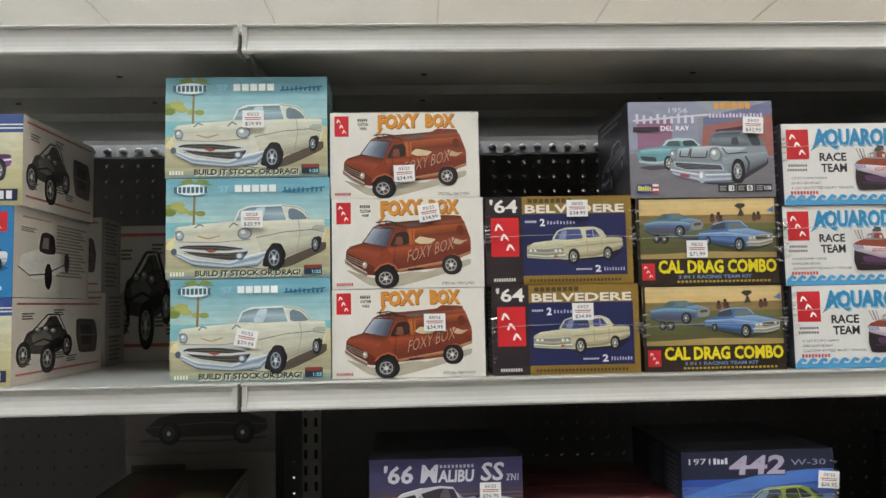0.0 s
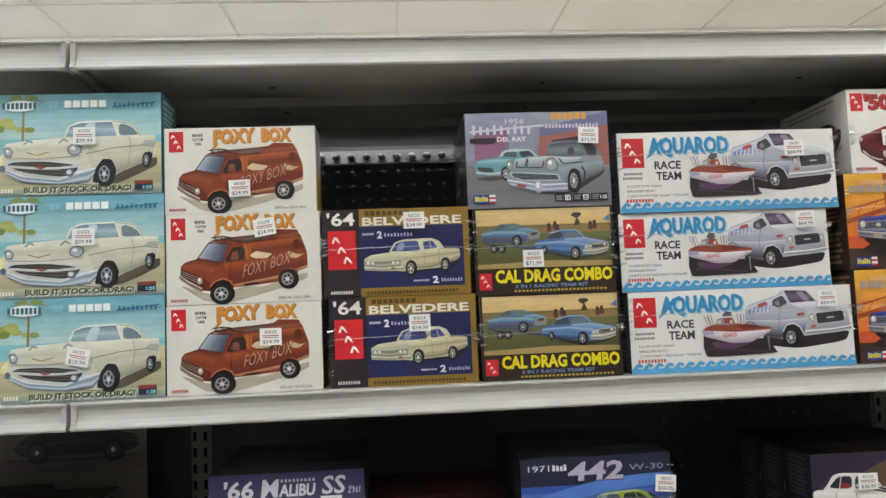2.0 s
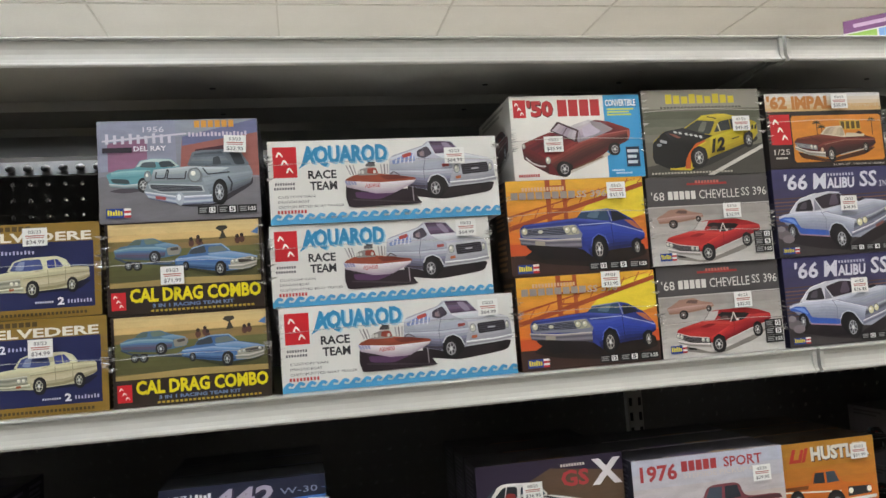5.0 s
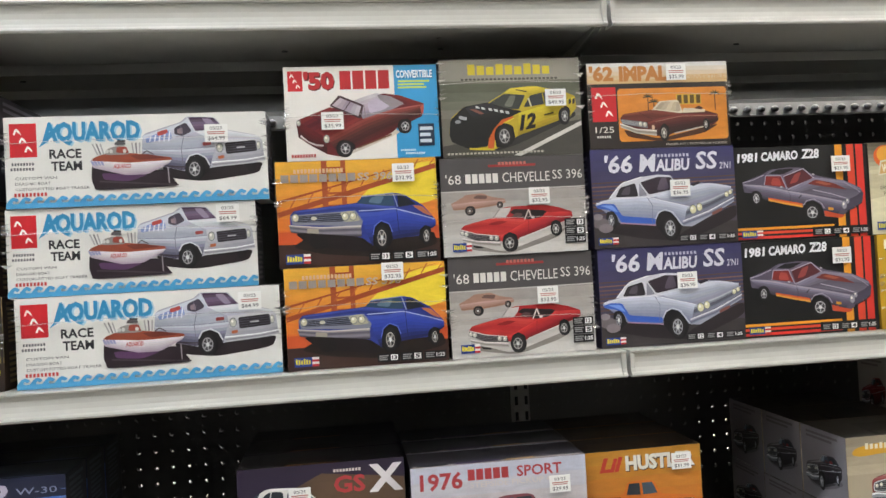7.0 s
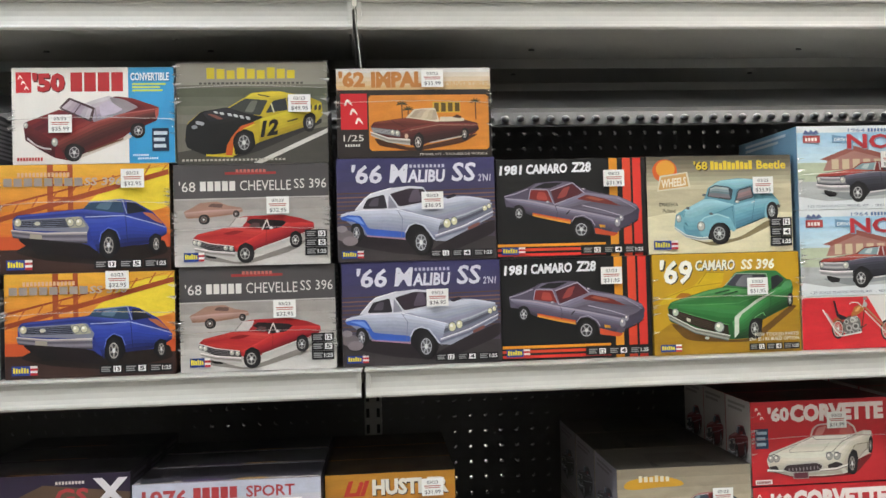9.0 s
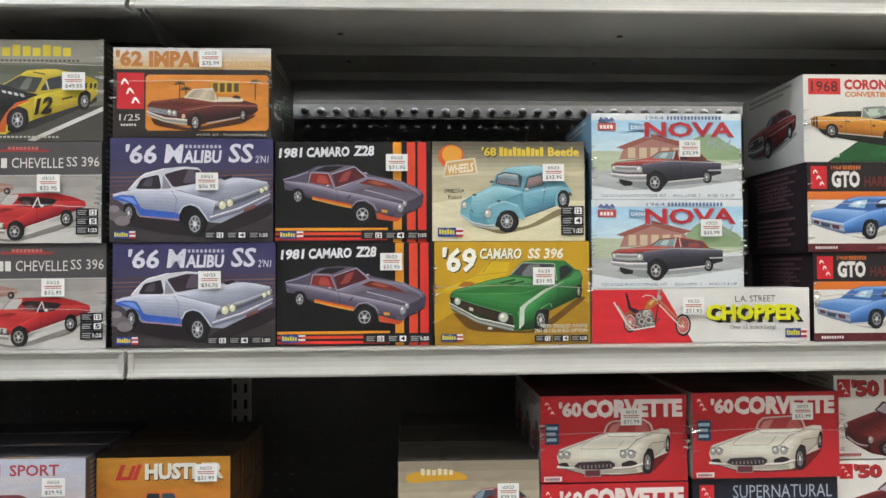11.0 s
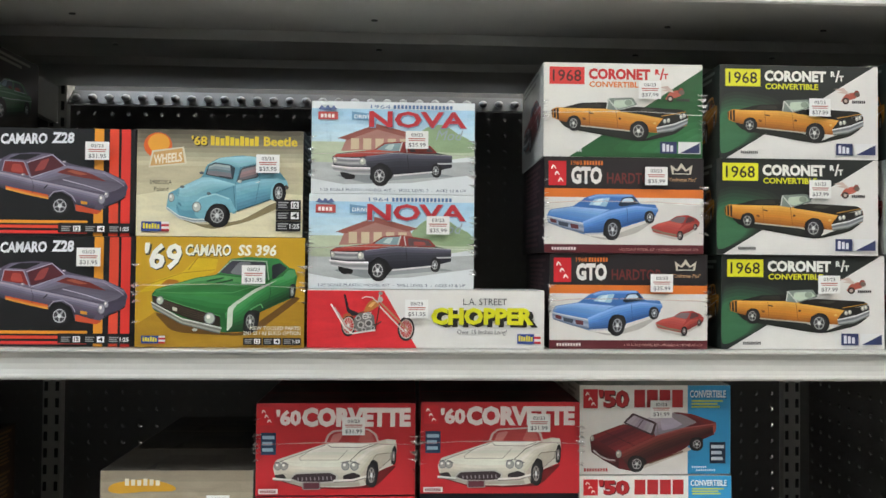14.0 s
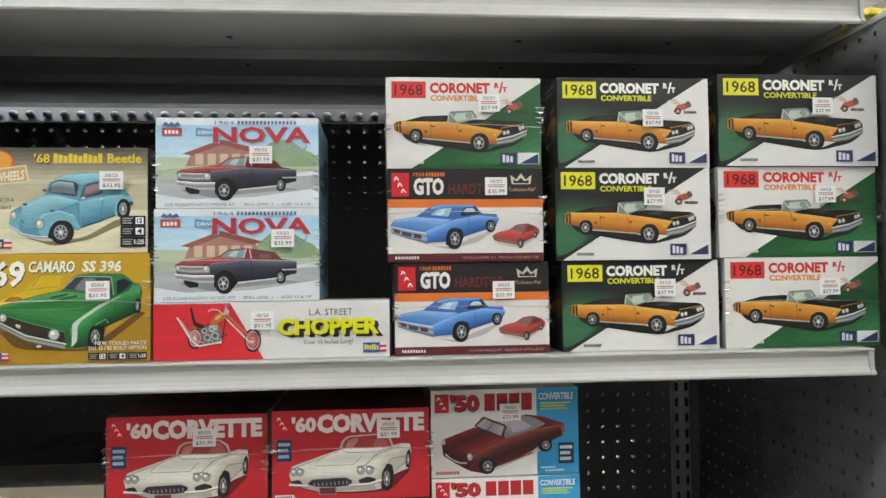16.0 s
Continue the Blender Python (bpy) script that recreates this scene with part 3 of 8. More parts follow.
        c.poly([(.385, .24), (.62, .32), (.93, .46), (.93, .42), (.62, .26), (.385, .17)], stripe, False)
    c.stroke([(.385, .47), (.62, .51), (.985, .60)], 0.006, CHROME)
    c.stroke([(.375, .585), (.38, .30), (.36, .20)], 0.005, deep)
    c.stroke([(.04, .20), (.18, .14), (.34, .17)], 0.008, "#1a1a1c")
    c.stroke([(.385, .40), (.60, .44), (.99, .53)], 0.004, dark)
    c.stroke([(.52, .17), (.90, .335)], 0.008, "#17171a")
    c.wheel(.450, .20, .074, .205, rim)
    c.wheel(.895, .375, .042, .140, rim)
    c.ell(.625, .765, .014, .022, tone(paint, 0.9))
    return c


def printed_truck(a, x0, y0, x1, y1, paint, flip=False):
    c = Car(a, x0, y0, x1, y1, flip)
    dark = tone(paint, 0.6)
    c.poly([(.02, .30), (.03, .55), (.30, .62), (.36, .64), (.42, .92), (.66, .93), (.70, .66), (.99, .66), (.99, .40), (.5, .25), (.3, .2)], paint)
    c.poly([(.39, .66), (.435, .88), (.53, .88), (.52, .65)], GLASS, False)
    c.poly([(.545, .65), (.55, .88), (.645, .88), (.67, .67)], tone(GLASS, 0.6), False)
    c.poly([(.05, .34), (.06, .50), (.30, .52), (.31, .32)], "#26262a", False)
    c.poly([(.72, .64), (.73, .56), (.98, .58), (.98, .64)], dark, False)
    c.stroke([(.38, .45), (.99, .55)], 0.02, "#ece6dc")
    for u in (.075, .275):
        c.ell(u, .43, .025, .06, "#f2efe2")
    c.poly([(.0, .24), (.0, .30), (.34, .28), (.38, .32), (.38, .26), (.33, .2)], CHROME, False)
    c.wheel(.44, .2, .085, .22)
    c.wheel(.85, .32, .065, .19)


class Sketch:
    """A picture on a cover, drawn in plain design units: w across, h down from the top edge."""

    def __init__(self, art, w, h):
        self.a, self.w, self.h = art, w, h

    def at(self, p):
        return (p[0] / self.w, 1 - p[1] / self.h)

    def fill(self, pts, c, r=0.24):
        self.a.poly(rounded([self.at(p) for p in pts], r), c, "pictured_vehicle")

    def loft(self, top, low, inks, n=7):
        """Bands of ink between two edges, passing through the inks given."""
        def spread(line, m=18):
            line = [Vector(p) for p in line]
            run = [0.0]
            for p, q in zip(line, line[1:]):
                run.append(run[-1] + (q - p).length)
            out = []
            for i in range(m):
                d, k = run[-1] * i / (m - 1), 0
                while k < len(line) - 2 and run[k + 1] < d:
                    k += 1
                t = (d - run[k]) / max(1e-6, run[k + 1] - run[k])
                out.append(line[k].lerp(line[k + 1], min(1.0, t)))
            return out
        t, b = spread(top), spread(low)
        rgb = [[int(c[i:i + 2], 16) for i in (1, 3, 5)] for c in inks]
        self.a.layer += 1
        m = len(t)
        for k in range(n):
            s = k / max(1, n - 1) * (len(rgb) - 1)
            i = min(int(s), len(rgb) - 2)
            c = "#" + "".join("%02x" % min(255, 5 * round((p + (q - p) * (s - i)) / 5)) for p, q in zip(rgb[i], rgb[i + 1]))
            edge = [[self.at(p.lerp(q, f)) for p, q in zip(t, b)] for f in (k / n, (k + 1) / n)]
            self.a.add("pictured_vehicle", edge[0] + edge[1], [(j, j + 1, m + j + 1, m + j) for j in range(m - 1)], ink(c, True), False)

    def line(self, pts, width, c):
        q = [self.at(p) for p in pts]
        for p, r in zip(q, q[1:]):
            self.a.line(p, r, width / self.h, c, "pictured_vehicle")

    def ell(self, x, y, rx, ry, c):
        cx, cy = self.at((x, y))
        self.a.ell(cx, cy, rx / self.w, ry / self.h, c, "pictured_vehicle", n=20)

    def lamp(self, x, y, rx, ry, glass="#b9bab0"):
        self.ell(x, y, rx, ry, "#6f7478")
        self.ell(x, y, rx * .82, ry * .82, glass)
        self.ell(x - rx * .2, y - ry * .25, rx * .35, ry * .32, "#eeece2")

    def wheel(self, x, y, rx, ry, rim="#a9abae", side=1, spokes=5):
        """side: where the tread shows, 1 to the right and -1 to the left."""
        rx, ry = rx * 1.06, ry * 1.06
        self.ell(x + side * rx * .22, y, rx, ry, "#0f0e10")
        self.ell(x, y, rx, ry, "#19181a")
        self.ell(x, y, rx * .8, ry * .8, "#232224")
        self.ell(x, y, rx * .62, ry * .62, rim)
        self.ell(x, y, rx * .53, ry * .53, "#3a393d")
        for k in range(spokes):
            t = 2 * math.pi * k / spokes + .35
            self.line([(x, y), (x + rx * .58 * math.cos(t), y + ry * .58 * math.sin(t))], ry * .13, tone(rim, .9))
        self.ell(x, y, rx * .2, ry * .2, "#d4d6d6")


def picture_hardtop_57(a):
    q = Sketch(a, 855, 549)
    q.fill([(60, 440), (520, 505), (640, 490), (835, 400), (835, 350), (600, 420)], "#574e42")
    q.fill([(45, 285), (62, 262), (350, 236), (380, 228), (735, 232), (822, 232), (834, 300), (815, 360), (790, 330), (760, 385), (625, 440), (600, 480), (515, 500), (100, 440), (40, 400)], "#cfcebc", .15)
    q.fill([(350, 238), (378, 176), (425, 152), (600, 147), (690, 158), (730, 190), (756, 236)], "#d9daca", .18)
    q.loft([(385, 180), (440, 162), (602, 158)], [(360, 233), (500, 237), (626, 233)], ["#6d8794", "#a9bec6", "#86a0aa"])
    q.fill([(470, 165), (520, 161), (500, 234), (440, 234)], "#bccfd4")
    q.fill([(636, 180), (655, 168), (690, 180), (716, 198), (740, 231), (640, 233)], "#6f828c")
    q.line([(360, 234), (384, 178), (440, 158), (604, 153), (630, 232)], 5, "#e6e8e0")
    q.line([(604, 153), (690, 166), (728, 196), (748, 234)], 4, "#8f9488")
    q.loft([(62, 266), (200, 248), (370, 238), (640, 238)], [(62, 345), (250, 350), (440, 335), (500, 314)], ["#dedecf", "#c4c4b1", "#d0cfbc"])
    q.loft([(440, 245), (735, 236), (826, 236)], [(470, 326), (620, 298), (826, 285)], ["#dadac9", "#c9c9b6"])
    q.loft([(470, 330), (620, 300), (826, 288)], [(520, 480), (630, 436), (765, 384), (812, 340)], ["#c8c7b4", "#c0beab", "#a09d8c"])
    q.line([(470, 328), (620, 299), (760, 288), (826, 300)], 5, "#7d8284")
    q.fill([(758, 276), (780, 262), (828, 266), (828, 292), (760, 287)], "#a9aca0")
    q.line([(690, 238), (700, 300), (680, 408)], 3, "#8d8d7c")
    q.line([(150, 272), (172, 252), (196, 262)], 8, "#7f8c90")
    q.line([(328, 270), (352, 246), (376, 262)], 8, "#7f8c90")
    q.line([(165, 315), (218, 331), (280, 315)], 6, "#a8894c")
    q.line([(60, 345), (250, 352), (440, 338)], 4, "#949283")
    q.fill([(44, 288), (80, 284), (98, 310), (88, 342), (54, 338)], "#7f8f98")
    q.lamp(72, 312, 20, 24, "#a8b4b8")
    q.lamp(410, 305, 38, 32, "#a8b4b8")
    q.fill([(55, 375), (90, 358), (260, 358), (400, 376), (446, 402), (405, 452), (330, 458), (150, 432), (85, 402)], "#c3ccd0")
    q.fill([(68, 378), (100, 366), (260, 366), (395, 384), (430, 404), (400, 444), (330, 450), (155, 424), (95, 398)], "#37322a")
    for k in range(4):
        q.line([(95, 376 + 11 * k), (250, 380 + 16 * k), (410, 396 + 13 * k)], 3, "#6d6a60")
    q.line([(80, 388), (200, 400), (320, 404), (420, 396)], 13, "#c8cdcc")
    q.fill([(195, 390), (235, 388), (270, 398), (235, 408)], "#8c4a40")
    q.loft([(42, 395), (140, 440), (330, 464), (430, 424), (525, 404)], [(70, 436), (150, 478), (330, 494), (480, 484), (516, 440)], ["#dfe7ea", "#7189a0", "#cdd6dc", "#5f7080"], 8)
    q.ell(44, 400, 15, 18, "#566472")
    q.ell(386, 430, 23, 22, "#5e6c78")
    q.ell(382, 426, 13, 12, "#cfd6da")
    q.fill([(498, 488), (520, 404), (555, 358), (600, 362), (626, 420), (612, 486)], "#1d1a18")
    q.wheel(562, 440, 42, 66, "#9aa8b4")
    q.fill([(758, 388), (768, 345), (796, 322), (814, 340), (800, 400)], "#1d1a18")
    q.wheel(778, 370, 19, 40, "#9aa8b4")


def picture_custom_van(a):
    q = Sketch(a, 816, 480)
    q.fill([(60, 370), (230, 430), (420, 392), (510, 396), (745, 325), (745, 360), (560, 420), (340, 475), (200, 465)], "#b0a996")
    q.fill([(75, 278), (95, 255), (165, 235), (220, 155), (250, 138), (400, 125), (560, 110), (585, 92), (690, 98), (714, 130), (746, 235), (746, 300), (690, 320), (600, 352), (590, 374), (350, 396), (235, 412), (180, 405), (80, 342)], "#84391f", .1)
    q.loft([(225, 150), (300, 130), (560, 112), (690, 100)], [(222, 158), (380, 166), (560, 152), (716, 140)], ["#5e3a34", "#8f4e34", "#7c3e2a"])
    q.fill([(552, 118), (585, 92), (696, 97), (702, 110), (600, 122)], "#7a3822")
    q.loft([(400, 164), (560, 150), (716, 138)], [(430, 258), (600, 238), (746, 222)], ["#a4552a", "#74341f", "#87402a"])
    q.loft([(300, 266), (430, 258), (600, 240), (746, 224)], [(345, 396), (590, 358), (746, 302)], ["#a04c28", "#74301c", "#6d2e1e"])
    q.loft([(352, 380), (590, 340), (746, 288)], [(352, 394), (590, 356), (746, 302)], ["#b98c64", "#9a6a4c"], 3)
    q.fill([(405, 168), (448, 164), (444, 252), (418, 250)], "#b0602a")
    q.loft([(170, 232), (224, 158), (250, 152)], [(290, 258), (318, 186), (332, 166)], ["#9fabb8", "#6f7a8a", "#4a5262"])
    q.line([(164, 236), (222, 156), (334, 164), (292, 260), (164, 236)], 5, "#552a20")
    q.fill([(308, 254), (344, 184), (398, 178), (414, 194), (414, 246), (330, 257)], "#2f2322")
    q.fill([(332, 248), (346, 208), (376, 204), (382, 250)], "#7c4a38")
    q.loft([(95, 258), (165, 238), (292, 262)], [(80, 292), (150, 318), (215, 345)], ["#6f301e", "#94462a", "#80381f"])
    q.fill([(75, 286), (190, 340), (226, 366), (236, 410), (180, 405), (72, 334)], "#642818", .12)
    q.fill([(74, 290), (162, 328), (168, 370), (75, 326)], "#33160f", .1)
    for k in range(3):
        q.line([(76, 298 + 11 * k), (164, 338 + 12 * k)], 4, "#9a8478")
    q.lamp(174, 354, 14, 20, "#b5a494")
    q.loft([(66, 318), (120, 356), (186, 392)], [(70, 344), (120, 382), (186, 418)], ["#cdbfb4", "#6a5a54", "#a09288"], 5)
    q.line([(345, 190), (330, 390)], 3, "#4a1e14")
    q.line([(430, 165), (446, 376)], 3, "#4a1e14")
    q.fill([(222, 412), (236, 370), (290, 346), (338, 366), (356, 420)], "#1c0f0d")
    q.line([(226, 388), (256, 358), (300, 346), (336, 362), (348, 384)], 8, "#b0653c")
    q.wheel(286, 426, 56, 52, "#b5b0aa", 1, 6)
    q.fill([(590, 372), (606, 322), (650, 306), (690, 330), (690, 372)], "#1c0f0d")
    q.line([(592, 350), (620, 312), (662, 304), (692, 326)], 6, "#a05a38")
    q.wheel(638, 360, 47, 50, "#b5b0aa", 1, 6)
    q.line([(240, 128), (300, 122), (350, 132)], 7, "#3f2823")
    q.line([(260, 142), (330, 140), (395, 152)], 7, "#4f3430")
    for u in (262, 300, 340):
        q.line([(u - 12, 124), (u + 8, 150)], 5, "#3f2823")
    q.fill([(395, 140), (520, 124), (530, 140), (410, 158)], "#6d5a54")
    q.fill([(440, 232), (470, 205), (520, 215), (560, 222), (530, 246), (470, 246)], "#d8c3a0")
    q.fill([(640, 210), (700, 232), (730, 225), (690, 252), (650, 246)], "#c9ae8c")
    for d, c in ((4, "#4a1c12"), (0, "#c9937c")):
        (x, y), (u, v) = q.at((402 + d, 345 + d)), q.at((660 + d, 283 + d))
        a.text("FOXY BOX", x, y, u, v, c, "side_script", -.005, .25, .15)
    q.ell(690, 176, 20, 28, "#6a2e1c")
    q.line([(405, 382), (485, 376)], 10, "#3a1a12")


def picture_saloon_64(a):
    q = Sketch(a, 810, 471)
    q.fill([(220, 320), (440, 348), (700, 340), (770, 290), (600, 300)], "#12142e")
    q.fill([(225, 268), (260, 250), (420, 232), (440, 235), (700, 222), (750, 226), (757, 266), (740, 286), (690, 302), (660, 326), (510, 336), (440, 342), (400, 337), (225, 322)], "#b9b292", .12)
    q.fill([(362, 234), (394, 186), (440, 170), (600, 166), (642, 184), (670, 224), (440, 240)], "#cdcbaa", .15)
    q.fill([(376, 231), (400, 190), (440, 180), (522, 178), (536, 229), (450, 235)], "#47548a", .15)
    q.fill([(400, 228), (420, 190), (450, 184), (440, 232)], "#8390b4")
    q.fill([(552, 186), (602, 180), (634, 219), (556, 227)], "#343f86", .15)
    q.line([(590, 182), (596, 224)], 4, "#b9b798")
    q.loft([(262, 249), (400, 233), (500, 236)], [(232, 276), (320, 276), (440, 264)], ["#dcdbba", "#c4be9e"])
    q.loft([(430, 250), (560, 232), (700, 228), (754, 232)], [(450, 334), (600, 326), (690, 302), (756, 276)], ["#d2cdaa", "#b8b08e", "#c2ba99", "#8f886a"])
    q.line([(440, 272), (600, 262), (754, 250)], 3, "#8a8669")
    q.line([(556, 232), (560, 326)], 2.5, "#8a8669")
    q.line([(640, 226), (640, 310)], 2.5, "#8a8669")
    q.loft([(228, 276), (330, 277), (424, 270)], [(226, 308), (330, 318), (428, 312)], ["#c9c9b6", "#6f6f62", "#b0b09f", "#7c7c6a"], 8)
    for u in (246, 270, 385, 408):
        q.lamp(u, 291 + (u - 246) * .02, 11, 12, "#cfcfbd")
    q.loft([(224, 310), (330, 320), (436, 312)], [(226, 328), (330, 336), (442, 338)], ["#e6e6d1", "#8b8b7a", "#b5b5a2"], 5)
    q.fill([(372, 318), (396, 317), (396, 328), (372, 330)], "#a05334")
    q.fill([(452, 340), (456, 296), (480, 280), (508, 300), (512, 336)], "#1a1818")
    q.wheel(480, 326, 27, 41, "#bdbda8")
    q.fill([(648, 326), (652, 292), (672, 276), (694, 296), (694, 320)], "#1a1818")
    q.wheel(670, 312, 23, 36, "#bdbda8")


def picture_tow_combo(a):
    q = Sketch(a, 762, 450)
    # tow bar and trailer
    q.line([(40, 165), (90, 190), (330, 216)], 10, "#3e4a58")
    q.line([(160, 200), (300, 205), (345, 190)], 6, "#566a84")
    for u, v, r in ((104, 210, 17), (146, 212, 19)):
        q.wheel(u, v, r, 21, "#8d959c")
    # car on the trailer, its nose to the right
    q.fill([(36, 134), (70, 115), (105, 110), (140, 82), (230, 79), (276, 100), (340, 118), (364, 140), (352, 166), (280, 176), (200, 186), (50, 172)], "#51748e", .14)
    q.loft([(40, 130), (120, 118), (250, 122), (290, 132)], [(50, 170), (140, 182), (200, 184), (280, 172)], ["#86a4b4", "#4a6f94", "#5c4f66", "#43536a"])
    q.fill([(105, 110), (142, 84), (172, 84), (166, 110)], "#54655e")
    q.fill([(182, 84), (228, 82), (262, 104), (190, 110)], "#6d7d70")
    q.loft([(230, 112), (290, 104), (345, 118)], [(250, 122), (300, 130), (362, 134)], ["#7f9fb8", "#5d84a6"], 4)
    q.fill([(290, 130), (350, 124), (362, 138), (352, 164), (296, 168)], "#8d8a80")
    q.fill([(308, 132), (346, 128), (348, 142), (310, 146)], "#4a4640")
    q.wheel(230, 172, 24, 29, "#97999a")
    # tow car
    q.fill([(320, 215), (540, 285), (700, 262), (740, 235), (600, 240)], "#3a3b26")
    q.fill([(326, 194), (350, 175), (390, 170), (412, 140), (470, 124), (560, 124), (602, 160), (700, 180), (737, 196), (732, 236), (690, 252), (590, 260), (530, 257), (360, 227), (330, 216)], "#44699a", .14)
    q.loft([(332, 186), (480, 178), (620, 196)], [(340, 222), (480, 246), (585, 256)], ["#8fabc8", "#4670a8", "#5d82b0", "#2a446e"])
    q.loft([(490, 168), (600, 162), (736, 192)], [(500, 182), (620, 198), (736, 204)], ["#93acc6", "#5f86b4"], 5)
    q.fill([(395, 168), (414, 141), (474, 128), (484, 164)], "#3c434a")
    q.fill([(494, 136), (556, 131), (592, 158), (494, 166)], "#6a7674")
    q.line([(412, 140), (472, 124), (560, 124), (600, 158)], 6, "#8aa8c4")
    q.fill([(600, 204), (700, 192), (737, 200), (732, 236), (690, 252), (600, 250)], "#a9a698")
    q.fill([(638, 204), (730, 198), (727, 216), (644, 224)], "#4a423e")
    q.loft([(590, 232), (660, 232), (734, 218)], [(592, 252), (660, 256), (732, 238)], ["#dcd8c8", "#7f7c74", "#b0ac9e"], 5)
    for u, v in ((612, 214), (632, 212), (712, 204)):
        q.lamp(u, v, 10, 10)
    q.fill([(524, 262), (530, 218), (556, 206), (580, 226), (578, 262)], "#16181c")
    q.wheel(548, 246, 24, 35, "#a9a9a2")
    q.wheel(380, 224, 13, 21, "#8d9096")


def picture_custom_street(a):
    q = Sketch(a, 789, 510)
    # pale blue hardtop behind
    q.fill([(40, 350), (120, 365), (250, 350), (230, 320)], "#4a444c")
    q.fill([(36, 268), (90, 245), (175, 240), (200, 202), (260, 193), (350, 197), (396, 238), (330, 252), (255, 302), (235, 346), (120, 334), (58, 326)], "#649aa4", .15)
    q.fill([(180, 236), (204, 204), (262, 194), (350, 198), (392, 236), (330, 240), (280, 208)], "#b6c9c8", .15)
    q.fill([(196, 236), (214, 212), (272, 208), (280, 240)], "#4c5a60")
    q.fill([(290, 210), (345, 206), (378, 236), (300, 240)], "#39424a")
    q.loft([(60, 258), (130, 250), (250, 250)], [(60, 285), (140, 290), (240, 280)], ["#8fbcc2", "#5f97a2"], 4)
    q.fill([(55, 288), (140, 294), (150, 318), (70, 312)], "#38454a")
    q.loft([(48, 312), (120, 322), (200, 316)], [(56, 330), (120, 340), (200, 338)], ["#c9d4d6", "#6d7c82"], 4)
    q.wheel(212, 326, 25, 36, "#c5c5c2")
    # silver custom in front
    q.fill([(225, 390), (430, 445), (580, 440), (755, 340), (755, 300), (600, 360)], "#36323a")
    q.fill([(238, 305), (268, 250), (430, 238), (470, 244), (740, 240), (757, 282), (742, 332), (640, 376), (560, 432), (430, 432), (250, 392), (214, 362)], "#87919a", .13)
    q.fill([(428, 238), (458, 166), (500, 159), (690, 154), (745, 244)], "#6c757e", .13)
    q.loft([(468, 174), (520, 168), (602, 166)], [(440, 232), (540, 240), (652, 238)], ["#4d565e", "#7d8890", "#5c666e"], 6)
    q.fill([(560, 196), (590, 190), (600, 232), (556, 234)], "#434a50")
    q.fill([(640, 170), (690, 166), (722, 236), (670, 238)], "#3c4248")
    q.loft([(266, 250), (440, 238), (640, 250)], [(246, 318), (430, 318), (520, 302)], ["#b8c2c6", "#919ca4", "#7f8a92"])
    q.loft([(500, 300), (640, 282), (752, 272)], [(560, 430), (640, 376), (742, 332)], ["#98a2a9", "#7a848c", "#565c64"])
    q.line([(278, 262), (272, 294), (318, 296), (332, 250)], 6, "#2c2e36")
    q.line([(338, 252), (328, 298), (416, 300), (424, 262)], 6, "#2c2e36")
    q.line([(506, 248), (530, 282), (640, 274)], 6, "#2c2e36")
    q.line([(630, 296), (650, 330), (640, 372)], 8, "#2c2e36")
    q.fill([(424, 290), (440, 250), (480, 244), (506, 282), (500, 322), (450, 322)], "#767f86")
    q.lamp(465, 284, 34, 38, "#9aa3a6")
    q.lamp(236, 284, 18, 30, "#8d969a")
    q.fill([(236, 318), (500, 336), (514, 372), (300, 368), (243, 346)], "#b3bcc2", .12)
    q.fill([(244, 324), (494, 342), (504, 366), (300, 362), (250, 344)], "#33353d", .12)
    for k in range(3):
        q.line([(250, 332 + 8 * k), (500, 350 + 8 * k)], 2, "#7a828a")
    q.loft([(216, 358), (380, 388), (545, 386)], [(240, 396), (390, 434), (556, 428)], ["#e2e8ec", "#77809c", "#c3cad6", "#5e667c"], 8)
    q.ell(388, 402, 21, 34, "#a9b0bc")
    q.ell(384, 394, 10, 16, "#e6eaee")
    q.fill([(270, 382), (322, 390), (320, 406), (270, 398)], "#a04a4c")
    q.fill([(548, 430), (552, 340), (590, 304), (622, 330), (616, 420)], "#18181c")
    q.wheel(584, 374, 32, 62, "#a3a8ae", 1, 7)


